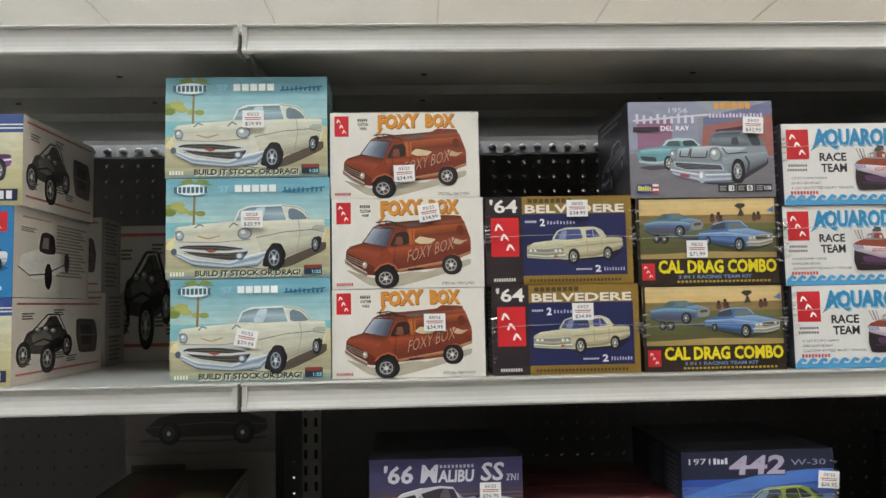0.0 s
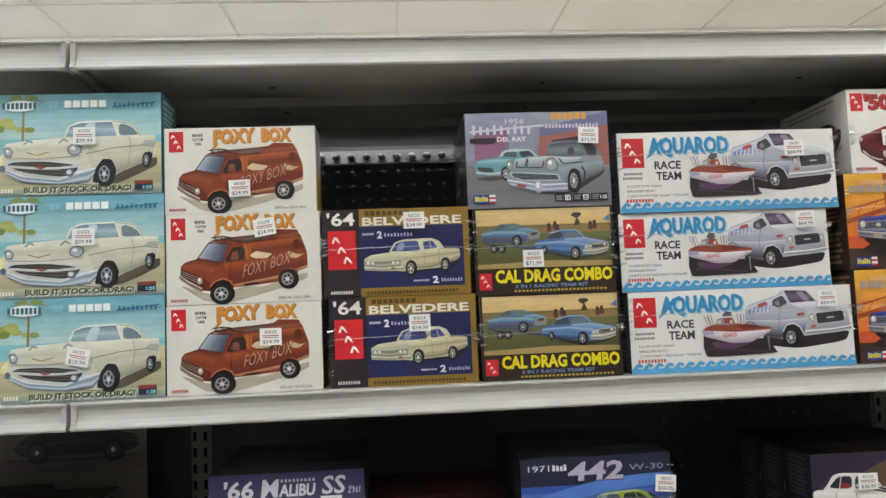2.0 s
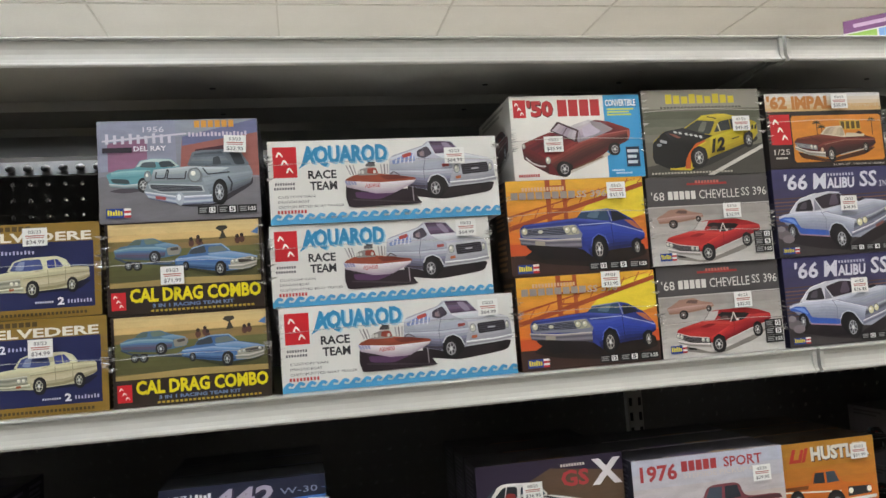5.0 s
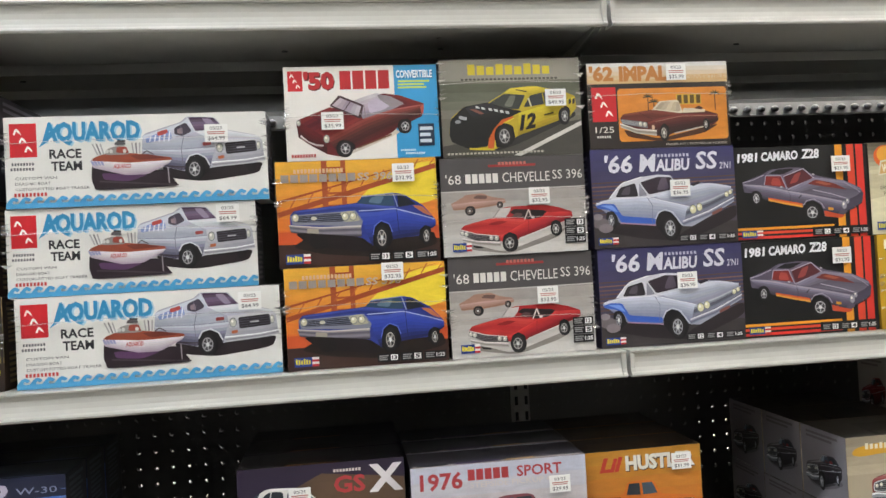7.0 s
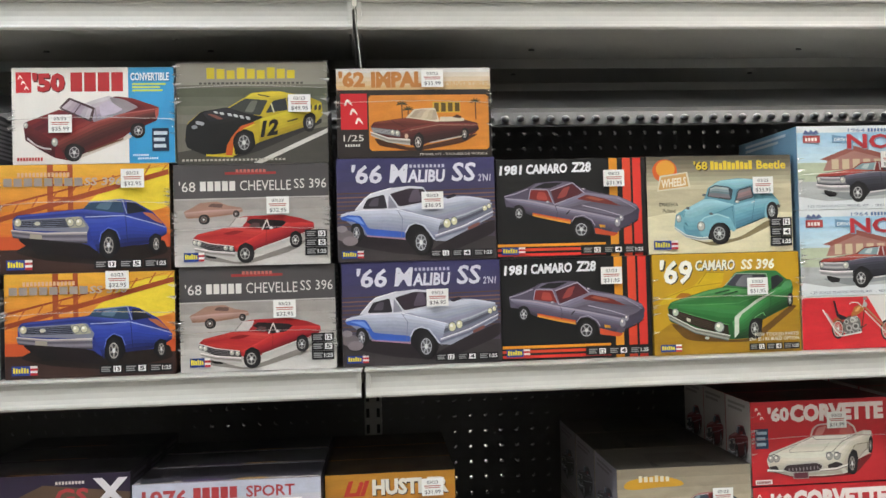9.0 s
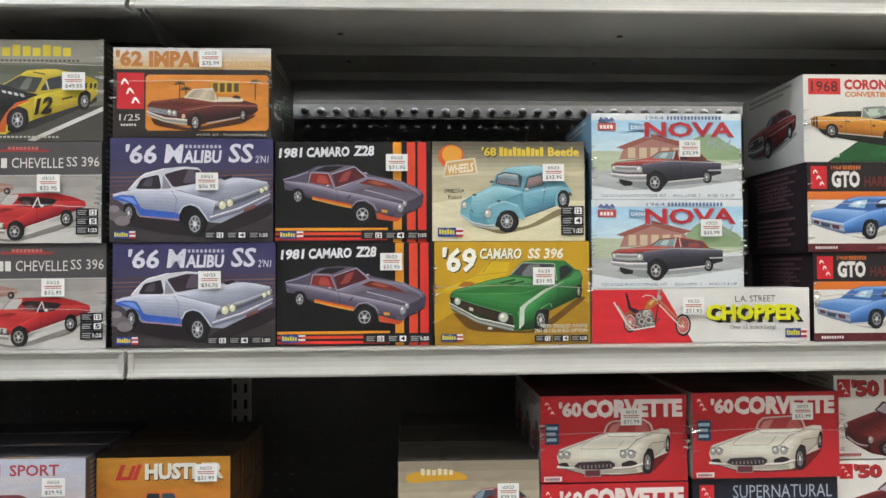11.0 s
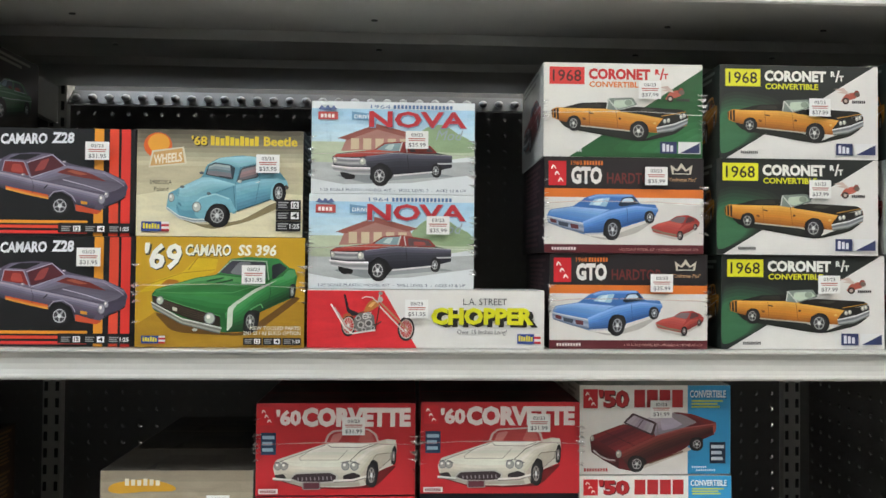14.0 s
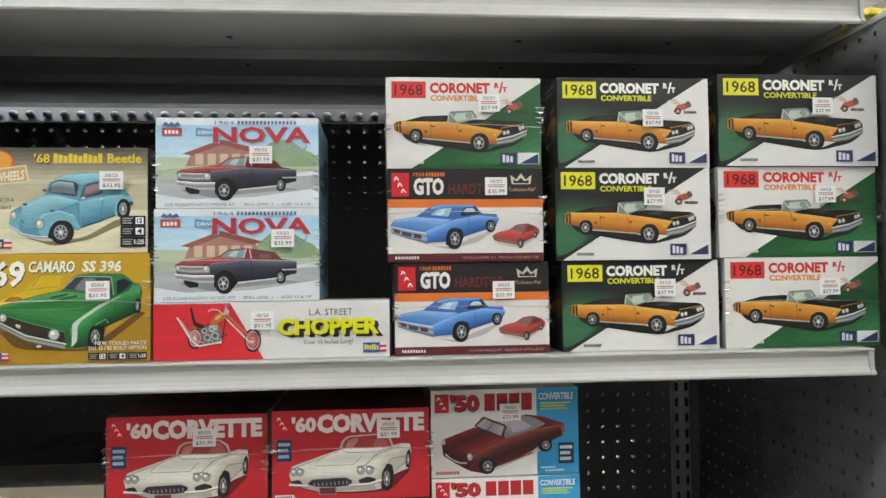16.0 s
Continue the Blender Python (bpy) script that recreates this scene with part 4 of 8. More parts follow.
def picture_boat_team(a):
    q = Sketch(a, 1203, 450)
    q.fill([(700, 262), (900, 280), (1185, 255), (1160, 315), (900, 348), (740, 325)], "#241c20")
    # van, its nose to the right
    q.fill([(616, 195), (624, 110), (640, 95), (800, 45), (830, 18), (960, 24), (1010, 88), (1150, 120), (1180, 145), (1190, 240), (1150, 262), (950, 277), (850, 302), (618, 242)], "#a6a7b4", .1)
    q.loft([(626, 108), (800, 50), (832, 30)], [(620, 172), (780, 178), (958, 170)], ["#c9ccd8", "#b3b6c4", "#a6a9b8"])
    q.loft([(620, 174), (800, 180), (960, 172)], [(618, 240), (800, 288), (930, 278)], ["#c4c6d0", "#80829a", "#4a4458"])
    q.fill([(636, 122), (690, 100), (750, 82), (762, 128), (700, 132), (640, 146)], "#7d8fc0")
    for k in range(5):
        q.line([(655 + 22 * k, 140), (662 + 22 * k, 112 - 6 * k)], 7, "#d4d8e4")
    q.fill([(690, 92), (738, 78), (742, 98), (694, 112)], "#b04a44")
    q.loft([(840, 22), (900, 22), (956, 28)], [(866, 92), (930, 90), (1008, 86)], ["#3f2e44", "#75647c", "#4e3e54"], 6)
    q.fill([(900, 30), (940, 30), (978, 82), (944, 84)], "#8f8298")
    q.line([(830, 20), (868, 94), (1010, 88)], 5, "#d0d2d8")
    q.fill([(772, 72), (826, 46), (854, 92), (806, 116), (770, 104)], "#443d4a")
    q.fill([(784, 82), (808, 72), (812, 104), (786, 102)], "#8d7a80")
    q.line([(800, 60), (812, 122), (800, 180), (806, 282)], 3, "#6a6878")
    q.line([(622, 176), (800, 182), (960, 174)], 3, "#7a7c90")
    q.loft([(868, 96), (1005, 90), (1165, 126)], [(958, 146), (1060, 138), (1172, 142)], ["#dcdee2", "#b8bac6"], 5)
    q.loft([(955, 146), (1060, 138), (1174, 140)], [(962, 252), (1080, 246), (1188, 234)], ["#c2c3ca", "#9a9aa6"], 5)
    q.fill([(1004, 156), (1150, 146), (1156, 202), (1010, 214)], "#1f1b22", .1)
    for k in range(4):
        q.line([(1008, 166 + 12 * k), (1154, 156 + 12 * k)], 2.5, "#5c5864")
    q.line([(1060, 182), (1100, 180)], 7, "#b8b8bc")
    q.lamp(980, 180, 17, 25)
    q.lamp(1164, 174, 11, 23)
    q.fill([(970, 222), (1000, 218), (1000, 234), (972, 238)], "#b0603c")
    q.fill([(900, 150), (940, 148), (940, 164), (902, 168)], "#a04a48")
    q.loft([(938, 250), (1100, 242), (1192, 228)], [(945, 278), (1100, 266), (1192, 252)], ["#eceef0", "#7c7c86", "#b8b8be"], 5)
    q.fill([(812, 310), (818, 236), (860, 206), (912, 226), (932, 290), (900, 320)], "#1a1518")
    q.line([(818, 250), (836, 216), (876, 206), (912, 228), (930, 268)], 6, "#d0d2d8")
    q.wheel(858, 284, 38, 54, "#a9a7aa", 1, 6)
    q.fill([(1100, 268), (1150, 262), (1146, 300), (1110, 306)], "#1a1518")
    # boat on its trailer, its bow to the right
    q.fill([(388, 248), (520, 290), (720, 280), (760, 330), (782, 366), (400, 374), (384, 320)], "#261b22", .15)
    q.fill([(430, 288), (560, 300), (645, 302), (560, 334), (440, 324)], "#55365a")
    q.line([(420, 330), (600, 345), (780, 360)], 8, "#3f363c")
    q.line([(735, 270), (738, 350)], 6, "#9a9298")
    q.line([(725, 265), (820, 272)], 5, "#3a3036")
    q.loft([(376, 220), (560, 238), (756, 230)], [(395, 262), (540, 302), (640, 302), (742, 250)], ["#e2dfe2", "#c4bcc4", "#a498a6"])
    for k in range(4):
        q.fill([(382 + 14 * k, 226), (394 + 14 * k, 228), (404 + 14 * k, 252), (392 + 14 * k, 250)], "#8f93b8")
    q.fill([(398, 212), (440, 195), (560, 192), (750, 220), (758, 234), (560, 242), (384, 226)], "#8f4430", .15)
    q.fill([(560, 204), (640, 200), (735, 222), (600, 230)], "#6d3024")
    q.line([(620, 200), (640, 184), (672, 204)], 6, "#5a5458")
    for u, d in ((402, -8), (416, -4), (430, 0), (566, 8), (580, 12), (594, 16)):
        q.line([(u + 14, 196), (u + d, 142)], 7, "#7d7a7c" if d % 8 else "#a9a6a6")
    q.fill([(448, 200), (462, 168), (500, 158), (552, 170), (562, 200)], "#8d8986")
    q.fill([(500, 190), (505, 160), (548, 160), (560, 194)], "#8f4034")
    q.fill([(492, 152), (500, 134), (538, 130), (548, 152)], "#5e5a5c")
    q.line([(508, 130), (545, 132)], 8, "#3a3638")
    for u in (460, 478, 540):
        q.ell(u, 182, 8, 10, "#c8c4c0")
    (x, y), (u, v) = q.at((486, 272)), q.at((566, 246))
    a.text("AQUAROD", x, y, u, v, "#b03a38", "pictured_vehicle", .02, .2)


def picture_convertible_50(a):
    q = Sketch(a, 939, 510)
    q.fill([(90, 395), (320, 500), (420, 470), (700, 370), (660, 350), (400, 420)], "#c9bfb4")
    q.fill([(64, 304), (80, 286), (230, 235), (272, 222), (460, 262), (560, 160), (600, 154), (690, 165), (790, 205), (850, 215), (842, 252), (830, 287), (760, 302), (700, 332), (640, 372), (460, 442), (420, 442), (320, 492), (240, 477), (74, 382)], "#621a1e", .12)
    q.loft([(410, 192), (480, 170), (560, 150)], [(470, 292), (600, 262), (728, 214)], ["#c5bcc2", "#a89ca8", "#8d8590"], 6)
    q.fill([(500, 200), (560, 176), (640, 222), (600, 244), (510, 262)], "#b8adc0")
    q.fill([(560, 158), (640, 168), (732, 212), (660, 236), (580, 190)], "#8f878c")
    q.loft([(610, 154), (700, 166), (850, 214)], [(690, 190), (735, 214), (720, 240)], ["#7a2a28", "#5e1a1e"], 4)
    q.loft([(72, 294), (160, 258), (272, 222)], [(242, 388), (360, 336), (468, 288)], ["#7c282a", "#541722", "#72242a", "#8a3032"])
    q.line([(150, 265), (340, 345)], 3, "#46121a")
    q.loft([(244, 388), (470, 290), (650, 242), (850, 216)], [(320, 492), (450, 440), (690, 342), (836, 284)], ["#93403a", "#5a2a24", "#3c1c1a", "#551618"], 8)
    q.line([(480, 292), (660, 244), (846, 222)], 4, "#a8605a")
    q.loft([(66, 306), (150, 350), (246, 392)], [(74, 382), (150, 430), (242, 477)], ["#5e171c", "#3a0d12"], 5)
    q.line([(86, 372), (130, 408), (180, 426), (222, 430)], 9, "#c4bcbc")
    q.line([(96, 392), (150, 424), (216, 444)], 5, "#6a3a3c")
    q.lamp(78, 304, 13, 17)
    q.lamp(242, 394, 19, 24)
    q.fill([(268, 216), (328, 158), (478, 214), (456, 292)], "#463034", .1)
    q.loft([(284, 213), (336, 172)], [(442, 276), (462, 222)], ["#b9aab4", "#948794", "#b3a8b2"], 6)
    q.line([(352, 248), (394, 198)], 5, "#463034")
    q.line([(478, 214), (486, 286)], 6, "#8a8086")
    q.line([(430, 448), (640, 380)], 8, "#6a4c38")
    q.fill([(318, 490), (322, 436), (370, 404), (412, 426), (416, 450)], "#180c0e")
    q.wheel(354, 450, 44, 45, "#b4b0b2", -1)
    q.fill([(690, 350), (700, 310), (740, 296), (768, 310), (760, 345)], "#180c0e")
    q.wheel(728, 338, 37, 37, "#b4b0b2", -1)
    q.fill([(826, 232), (850, 222), (846, 262), (832, 280)], "#b05a4c")


def picture_bridge_coupe(a):
    q = Sketch(a, 768, 498)
    q.fill([(60, 400), (160, 345), (460, 380), (740, 350), (760, 420), (500, 470), (200, 440)], "#1f1512")
    q.fill([(58, 252), (80, 230), (380, 205), (402, 176), (550, 163), (600, 172), (690, 225), (750, 295), (754, 322), (725, 342), (690, 372), (530, 384), (470, 424), (390, 372), (60, 328)], "#263482", .12)
    q.fill([(374, 206), (400, 181), (546, 170), (562, 227), (450, 220)], "#2f4a62", .15)
    q.fill([(430, 204), (450, 180), (510, 176), (490, 214)], "#5d7688")
    q.fill([(572, 176), (612, 184), (664, 222), (574, 234)], "#1a1e2a", .15)
    q.line([(402, 177), (552, 165), (572, 232)], 5, "#8a94b8")
    q.fill([(640, 226), (690, 232), (740, 285), (700, 270)], "#b86a48")
    q.loft([(78, 234), (380, 208), (566, 232)], [(110, 252), (300, 244), (400, 256), (470, 262)], ["#4656ac", "#24327a", "#2e3e94"])
    q.loft([(380, 252), (470, 254), (570, 236), (700, 282), (754, 302)], [(440, 412), (540, 386), (690, 368), (752, 330)], ["#3a4eac", "#2c3e9c", "#26367e", "#182050"], 8)
    q.line([(384, 244), (560, 240), (690, 278), (748, 298)], 4, "#b0b8d4")
    q.line([(566, 240), (574, 372)], 3, "#161e52")
    q.fill([(58, 252), (310, 242), (368, 240), (402, 292), (392, 316), (70, 296)], "#7d8090", .1)
    q.fill([(66, 258), (300, 250), (312, 290), (76, 288)], "#242632", .1)
    for k in range(4):
        q.line([(70, 262 + 8 * k), (306, 256 + 9 * k)], 2, "#80849a")
    q.ell(170, 270, 14, 9, "#c0bca8")
    q.fill([(292, 248), (358, 240), (392, 290), (312, 294)], "#a8a48c")
    q.lamp(318, 268, 18, 20, "#c9c4a4")
    q.lamp(356, 268, 18, 20, "#c9c4a4")
    q.lamp(84, 264, 17, 20, "#c9c4a4")
    q.loft([(52, 296), (200, 312), (392, 312)], [(60, 332), (200, 358), (392, 366)], ["#c6beb8", "#4a4654", "#8f8a94", "#3a3640"], 8)
    q.fill([(136, 316), (190, 322), (190, 350), (136, 346)], "#a09888", .1)
    q.fill([(70, 330), (392, 366), (450, 420), (420, 440), (150, 400)], "#1a1114")
    q.fill([(140, 348), (230, 362), (232, 410), (170, 416), (145, 390)], "#141012")
    q.fill([(444, 416), (450, 330), (486, 296), (530, 316), (542, 384), (520, 420)], "#0e0d14")
    q.line([(446, 360), (456, 318), (488, 294), (526, 310), (540, 350)], 4, "#5c6cc0")
    q.wheel(488, 376, 32, 58, "#a9a49c", -1)
    q.fill([(668, 402), (672, 346), (700, 324), (728, 336), (726, 380)], "#0e0d14")
    q.wheel(704, 376, 20, 42, "#a9a49c", -1)


def picture_red_coupe(a):
    q = Sketch(a, 888, 561)
    # the same car from behind, pale
    q.fill([(55, 258), (100, 238), (150, 210), (250, 204), (302, 226), (384, 240), (392, 262), (340, 276), (210, 292), (70, 296)], "#a07c6c", .15)
    q.fill([(190, 232), (215, 214), (280, 218), (272, 240)], "#6a5048")
    q.loft([(60, 262), (200, 250), (390, 246)], [(70, 294), (210, 290), (340, 274)], ["#b8968a", "#94705f"], 4)
    q.wheel(168, 302, 27, 26, "#8a7a72")
    q.wheel(352, 274, 16, 18, "#8a7a72")
    q.fill([(105, 470), (350, 545), (450, 522), (740, 430), (800, 395), (690, 480), (400, 558), (160, 525)], "#88837e")
    q.fill([(104, 408), (130, 384), (310, 346), (350, 300), (400, 288), (620, 284), (720, 304), (796, 330), (802, 362), (740, 392), (660, 408), (470, 474), (390, 494), (345, 482), (110, 424)], "#a82428", .12)
    q.loft([(130, 386), (320, 346), (520, 368)], [(120, 412), (250, 438), (345, 458)], ["#cc4440", "#b02a2c", "#c03634"])
    q.fill([(270, 384), (340, 366), (400, 372), (330, 392)], "#8f1e22")
    q.loft([(345, 456), (520, 370), (650, 322), (798, 334)], [(375, 492), (460, 472), (660, 407), (798, 364)], ["#cc3c3a", "#b42a2c", "#98202a", "#7c181e"], 8)
    q.fill([(408, 322), (440, 302), (650, 318), (604, 356), (520, 367)], "#241a1c", .15)
    q.fill([(440, 300), (600, 284), (720, 304), (770, 328), (650, 330), (600, 308)], "#a02024", .15)
    q.fill([(420, 345), (450, 324), (490, 330), (480, 358)], "#5c4444")
    q.fill([(310, 346), (352, 298), (420, 292), (410, 318), (384, 348)], "#c0bcb8", .12)
    q.line([(308, 348), (352, 298)], 5, "#8a8684")
    q.line([(500, 366), (528, 308), (542, 350)], 6, "#d4cfca")
    q.lamp(552, 354, 12, 9, "#c9c4c0")
    q.line([(525, 370), (520, 448)], 2.5, "#781a1e")
    q.fill([(106, 412), (200, 436), (336, 456), (346, 486), (200, 474), (114, 440)], "#332e32", .1)
    for k in range(3):
        q.line([(116, 424 + 9 * k), (200, 446 + 9 * k), (334, 464 + 8 * k)], 2.5, "#7d787a")
    for u, v in ((116, 428), (140, 434), (290, 462), (322, 466)):
        q.lamp(u, v, 14, 15)
    q.line([(104, 408), (200, 436), (336, 454)], 5, "#d8d0cc")
    q.loft([(112, 456), (200, 474), (342, 488)], [(118, 478), (200, 502), (346, 518)], ["#efece8", "#85807e", "#c4c0bc"], 5)
    q.fill([(170, 500), (240, 512), (236, 520), (190, 516)], "#191617")
    q.line([(462, 474), (662, 410)], 6, "#d6cfca")
    q.line([(700, 402), (800, 366)], 4, "#c9c0bc")
    q.fill([(356, 500), (366, 452), (404, 432), (446, 452), (452, 490)], "#191314")
    q.wheel(400, 496, 42, 48, "#aeaca8")
    q.fill([(656, 432), (664, 388), (694, 374), (724, 392), (722, 430)], "#191314")
    q.wheel(690, 426, 31, 40, "#aeaca8")


def picture_race_car(a):
    q = Sketch(a, 876, 540)
    q.fill([(60, 450), (330, 510), (480, 470), (840, 330), (840, 300), (600, 380)], "#2d2b29")
    q.fill([(44, 402), (60, 320), (140, 260), (300, 240), (390, 190), (430, 163), (560, 153), (740, 178), (842, 214), (848, 282), (800, 332), (740, 347), (470, 427), (320, 502), (160, 492), (54, 442)], "#b5a028", .12)
    q.loft([(480, 302), (640, 262), (842, 220)], [(470, 427), (740, 347), (804, 322)], ["#cfbc34", "#c0aa2a", "#9c8820"])
    q.loft([(392, 190), (440, 163), (600, 155)], [(400, 196), (530, 208), (742, 184)], ["#d6c43a", "#b8a42c"], 4)
    q.line([(470, 172), (540, 184)], 6, "#2a2a24")
    q.fill([(44, 412), (55, 330), (140, 260), (290, 238), (430, 278), (505, 292), (360, 348), (312, 402), (280, 482), (160, 492), (58, 452)], "#131315", .15)
    q.loft([(150, 268), (220, 250), (300, 244)], [(200, 330), (300, 316), (420, 290)], ["#2a2a2e", "#18181b"], 4)
    q.fill([(298, 242), (394, 192), (528, 202), (482, 282), (420, 277)], "#3a3d3a", .12)
    q.fill([(390, 262), (430, 204), (470, 204), (440, 268)], "#6a6c64")
    q.line([(300, 240), (394, 190), (532, 200)], 5, "#c2b036")
    q.fill([(512, 272), (556, 206), (640, 190), (732, 194), (756, 216), (640, 256)], "#2f3438", .15)
    q.line([(546, 220), (562, 268)], 8, "#c9c4a4")
    q.line([(636, 192), (646, 252)], 6, "#b5a028")
    q.fill([(440, 318), (370, 338), (318, 390), (286, 440), (276, 494), (314, 496), (328, 412), (384, 356), (452, 332)], "#c05a24", .15)
    q.line([(448, 330), (384, 356), (334, 410), (322, 490)], 7, "#d6c43a")
    q.line([(165, 492), (320, 500)], 10, "#c9b830")
    q.fill([(110, 308), (158, 318), (154, 336), (106, 326)], "#a8aab0")
    q.ell(100, 342, 18, 10, "#8d9096")
    q.fill([(170, 272), (216, 276), (268, 300), (240, 304)], "#7a4a40")
    for k, u in enumerate((210, 245, 290, 325, 360, 395)):
        q.fill([(u, 258 + 6 * k), (u + 22, 260 + 6 * k), (u + 30, 272 + 7 * k), (u + 8, 270 + 7 * k)], "#c4c6c8", .1)
    q.fill([(326, 492), (332, 400), (384, 352), (440, 372), (452, 440), (420, 480)], "#121112")
    q.wheel(384, 428, 49, 60, "#a6a6a8", -1, 6)
    q.fill([(738, 350), (744, 292), (778, 266), (806, 286), (802, 340)], "#121112")
    q.wheel(770, 326, 31, 46, "#98989a", -1, 6)
    for u in (770, 800, 824):
        q.fill([(u, 232), (u + 16, 228), (u + 14, 256), (u - 2, 262)], "#3a382a")
    q.line([(640, 318), (700, 304)], 8, "#4a4420")
    (x, y), (u, v) = q.at((480, 402)), q.at((586, 316))
    a.text("12", x, y, u, v, "#111112", "pictured_vehicle", .05, .2, .03)


def picture_convertible_62(a):
    q = Sketch(a, 858, 498)
    q.fill([(200, 385), (400, 445), (500, 430), (795, 365), (700, 420), (430, 465), (230, 432)], "#4c2a16")
    q.fill([(184, 324), (205, 298), (390, 275), (440, 284), (560, 300), (700, 288), (782, 310), (788, 346), (760, 372), (690, 388), (500, 418), (450, 442), (400, 428), (208, 378)], "#52211d", .12)
    q.fill([(380, 278), (428, 228), (544, 222), (570, 302), (440, 290)], "#d4cab4", .12)
    q.loft([(400, 272), (436, 236), (470, 230)], [(540, 292), (556, 286), (550, 236)], ["#a89a88", "#cdbfa6", "#b0a08a"], 5)
    q.fill([(566, 300), (572, 272), (640, 274), (708, 282), (704, 298)], "#d0c6b0", .15)
    q.fill([(640, 276), (665, 260), (692, 270), (690, 284)], "#4a2a20")
    q.loft([(206, 300), (390, 277), (560, 302)], [(190, 326), (340, 345), (402, 332)], ["#7c3c30", "#5a2620", "#6a2e26"])
    q.line([(300, 292), (380, 330)], 3, "#3f1917")
    q.loft([(350, 350), (410, 330), (560, 304), (784, 314)], [(400, 426), (500, 416), (690, 386), (786, 348)], ["#763630", "#4f2320", "#3c1a1b", "#2a1416"], 8)
    q.line([(400, 346), (560, 318), (780, 322)], 3, "#a87c6c")
    q.fill([(184, 326), (300, 342), (348, 350), (348, 384), (200, 356)], "#6d7076", .1)
    for k in range(3):
        q.line([(192, 334 + 7 * k), (300, 350 + 8 * k)], 2, "#b0b2b4")
    q.lamp(306, 358, 13, 17)
    q.lamp(332, 362, 13, 17)
    q.ell(382, 380, 10, 14, "#c9a890")
    q.loft([(182, 350), (280, 386), (402, 396)], [(186, 374), (280, 412), (402, 430)], ["#e8e2d6", "#857c74", "#c0b8ac"], 5)
    q.fill([(424, 440), (428, 376), (452, 356), (478, 380), (480, 430)], "#16100f")
    q.wheel(446, 414, 25, 46, "#b5b0a8")
    q.fill([(690, 396), (694, 352), (712, 336), (732, 354), (730, 390)], "#16100f")
    q.wheel(706, 372, 17, 33, "#b5b0a8")
    q.line([(510, 418), (690, 384)], 7, "#b9aea0")


def picture_dusk_coupe(a):
    q = Sketch(a, 882, 564)
    q.fill([(40, 400), (160, 425), (380, 445), (470, 540), (560, 480), (880, 340), (880, 420), (560, 545), (300, 520), (60, 470)], "#262024")
    q.fill([(14, 314), (50, 292), (100, 285), (150, 224), (180, 195), (300, 165), (400, 154), (480, 172), (540, 225), (650, 210), (780, 222), (852, 240), (868, 300), (862, 332), (600, 462), (540, 457), (470, 402), (380, 442), (160, 427), (100, 352), (28, 334)], "#9a9db0", .1)
    q.fill([(98, 284), (150, 222), (186, 194), (300, 164), (402, 154), (478, 160), (524, 230), (585, 266), (330, 284)], "#cdced6", .12)
    q.fill([(138, 276), (170, 220), (262, 198), (278, 276)], "#26222a", .15)
    q.fill([(170, 262), (196, 222), (232, 214), (226, 264)], "#4c4650")
    q.fill([(282, 276), (286, 200), (334, 272)], "#8a8a98", .1)
    q.fill([(292, 196), (400, 167), (482, 172), (516, 238), (342, 268)], "#342a34", .12)
    q.fill([(390, 246), (420, 174), (452, 172), (470, 240)], "#5c5260")
    q.line([(100, 282), (152, 222), (188, 194), (302, 164)], 5, "#ecedf0")
    q.loft([(360, 272), (560, 228), (720, 214), (852, 238)], [(480, 322), (580, 346), (720, 306), (856, 256)], ["#cfd3de", "#a2a6b8", "#8a8ea2"])
    q.fill([(598, 218), (650, 200), (668, 212), (618, 230)], "#262430")
    q.fill([(560, 250), (620, 232), (740, 222), (640, 250)], "#c6cad6")
    q.loft([(18, 310), (120, 286), (300, 282), (480, 318), (582, 348)], [(60, 350), (160, 424), (370, 440), (470, 430), (542, 456)], ["#c4c8d6", "#a2a6ba", "#8a8ea6", "#7c8098"], 8)
    q.line([(20, 306), (120, 286), (330, 282), (582, 346)], 4, "#e0e2ea")
    q.fill([(18, 320), (60, 308), (130, 313), (172, 384), (370, 406), (372, 438), (165, 420), (138, 372), (90, 346), (25, 334)], "#385eb8", .14)
    q.fill([(40, 318), (120, 320), (150, 364), (120, 352), (90, 336)], "#6f94dc")
    q.line([(330, 284), (360, 330), (352, 432)], 2.5, "#6a6e84")
    q.line([(160, 424), (375, 446)], 6, "#b0849a")
    q.loft([(572, 350), (720, 308), (862, 254)], [(546, 442), (700, 392), (868, 310)], ["#aeb2be", "#3f414e", "#80849a", "#3a3c48"], 8)
    for u, v, r in ((608, 364, 23), (648, 352, 20), (822, 284, 14), (846, 272, 12)):
        q.lamp(u, v, r, r * 1.25, "#d4d0a8")
    q.loft([(540, 426), (700, 376), (868, 300)], [(542, 460), (700, 412), (866, 328)], ["#dfe2e8", "#565a70", "#9a9eb0"], 6)
    q.fill([(720, 388), (790, 358), (790, 376), (726, 404)], "#7c4c44")
    q.fill([(372, 446), (378, 392), (420, 362), (472, 374), (534, 460), (510, 520), (430, 520)], "#151318")
    q.line([(374, 410), (394, 372), (436, 358), (480, 374), (536, 452)], 6, "#c6cad6")
    q.wheel(460, 466, 46, 68, "#a9abb2", 1, 7)
    q.fill([(72, 400), (80, 358), (110, 352), (140, 380), (150, 430), (110, 460)], "#1b191e")
    q.wheel(104, 406, 26, 50, "#9a9aa2", 1, 7)
    for u, v, r, c in ((40, 420, 50, "#6d6468"), (70, 450, 42, "#7d7478"), (24, 384, 30, "#8a8286")):
        q.ell(u, v, r, r * .62, c)


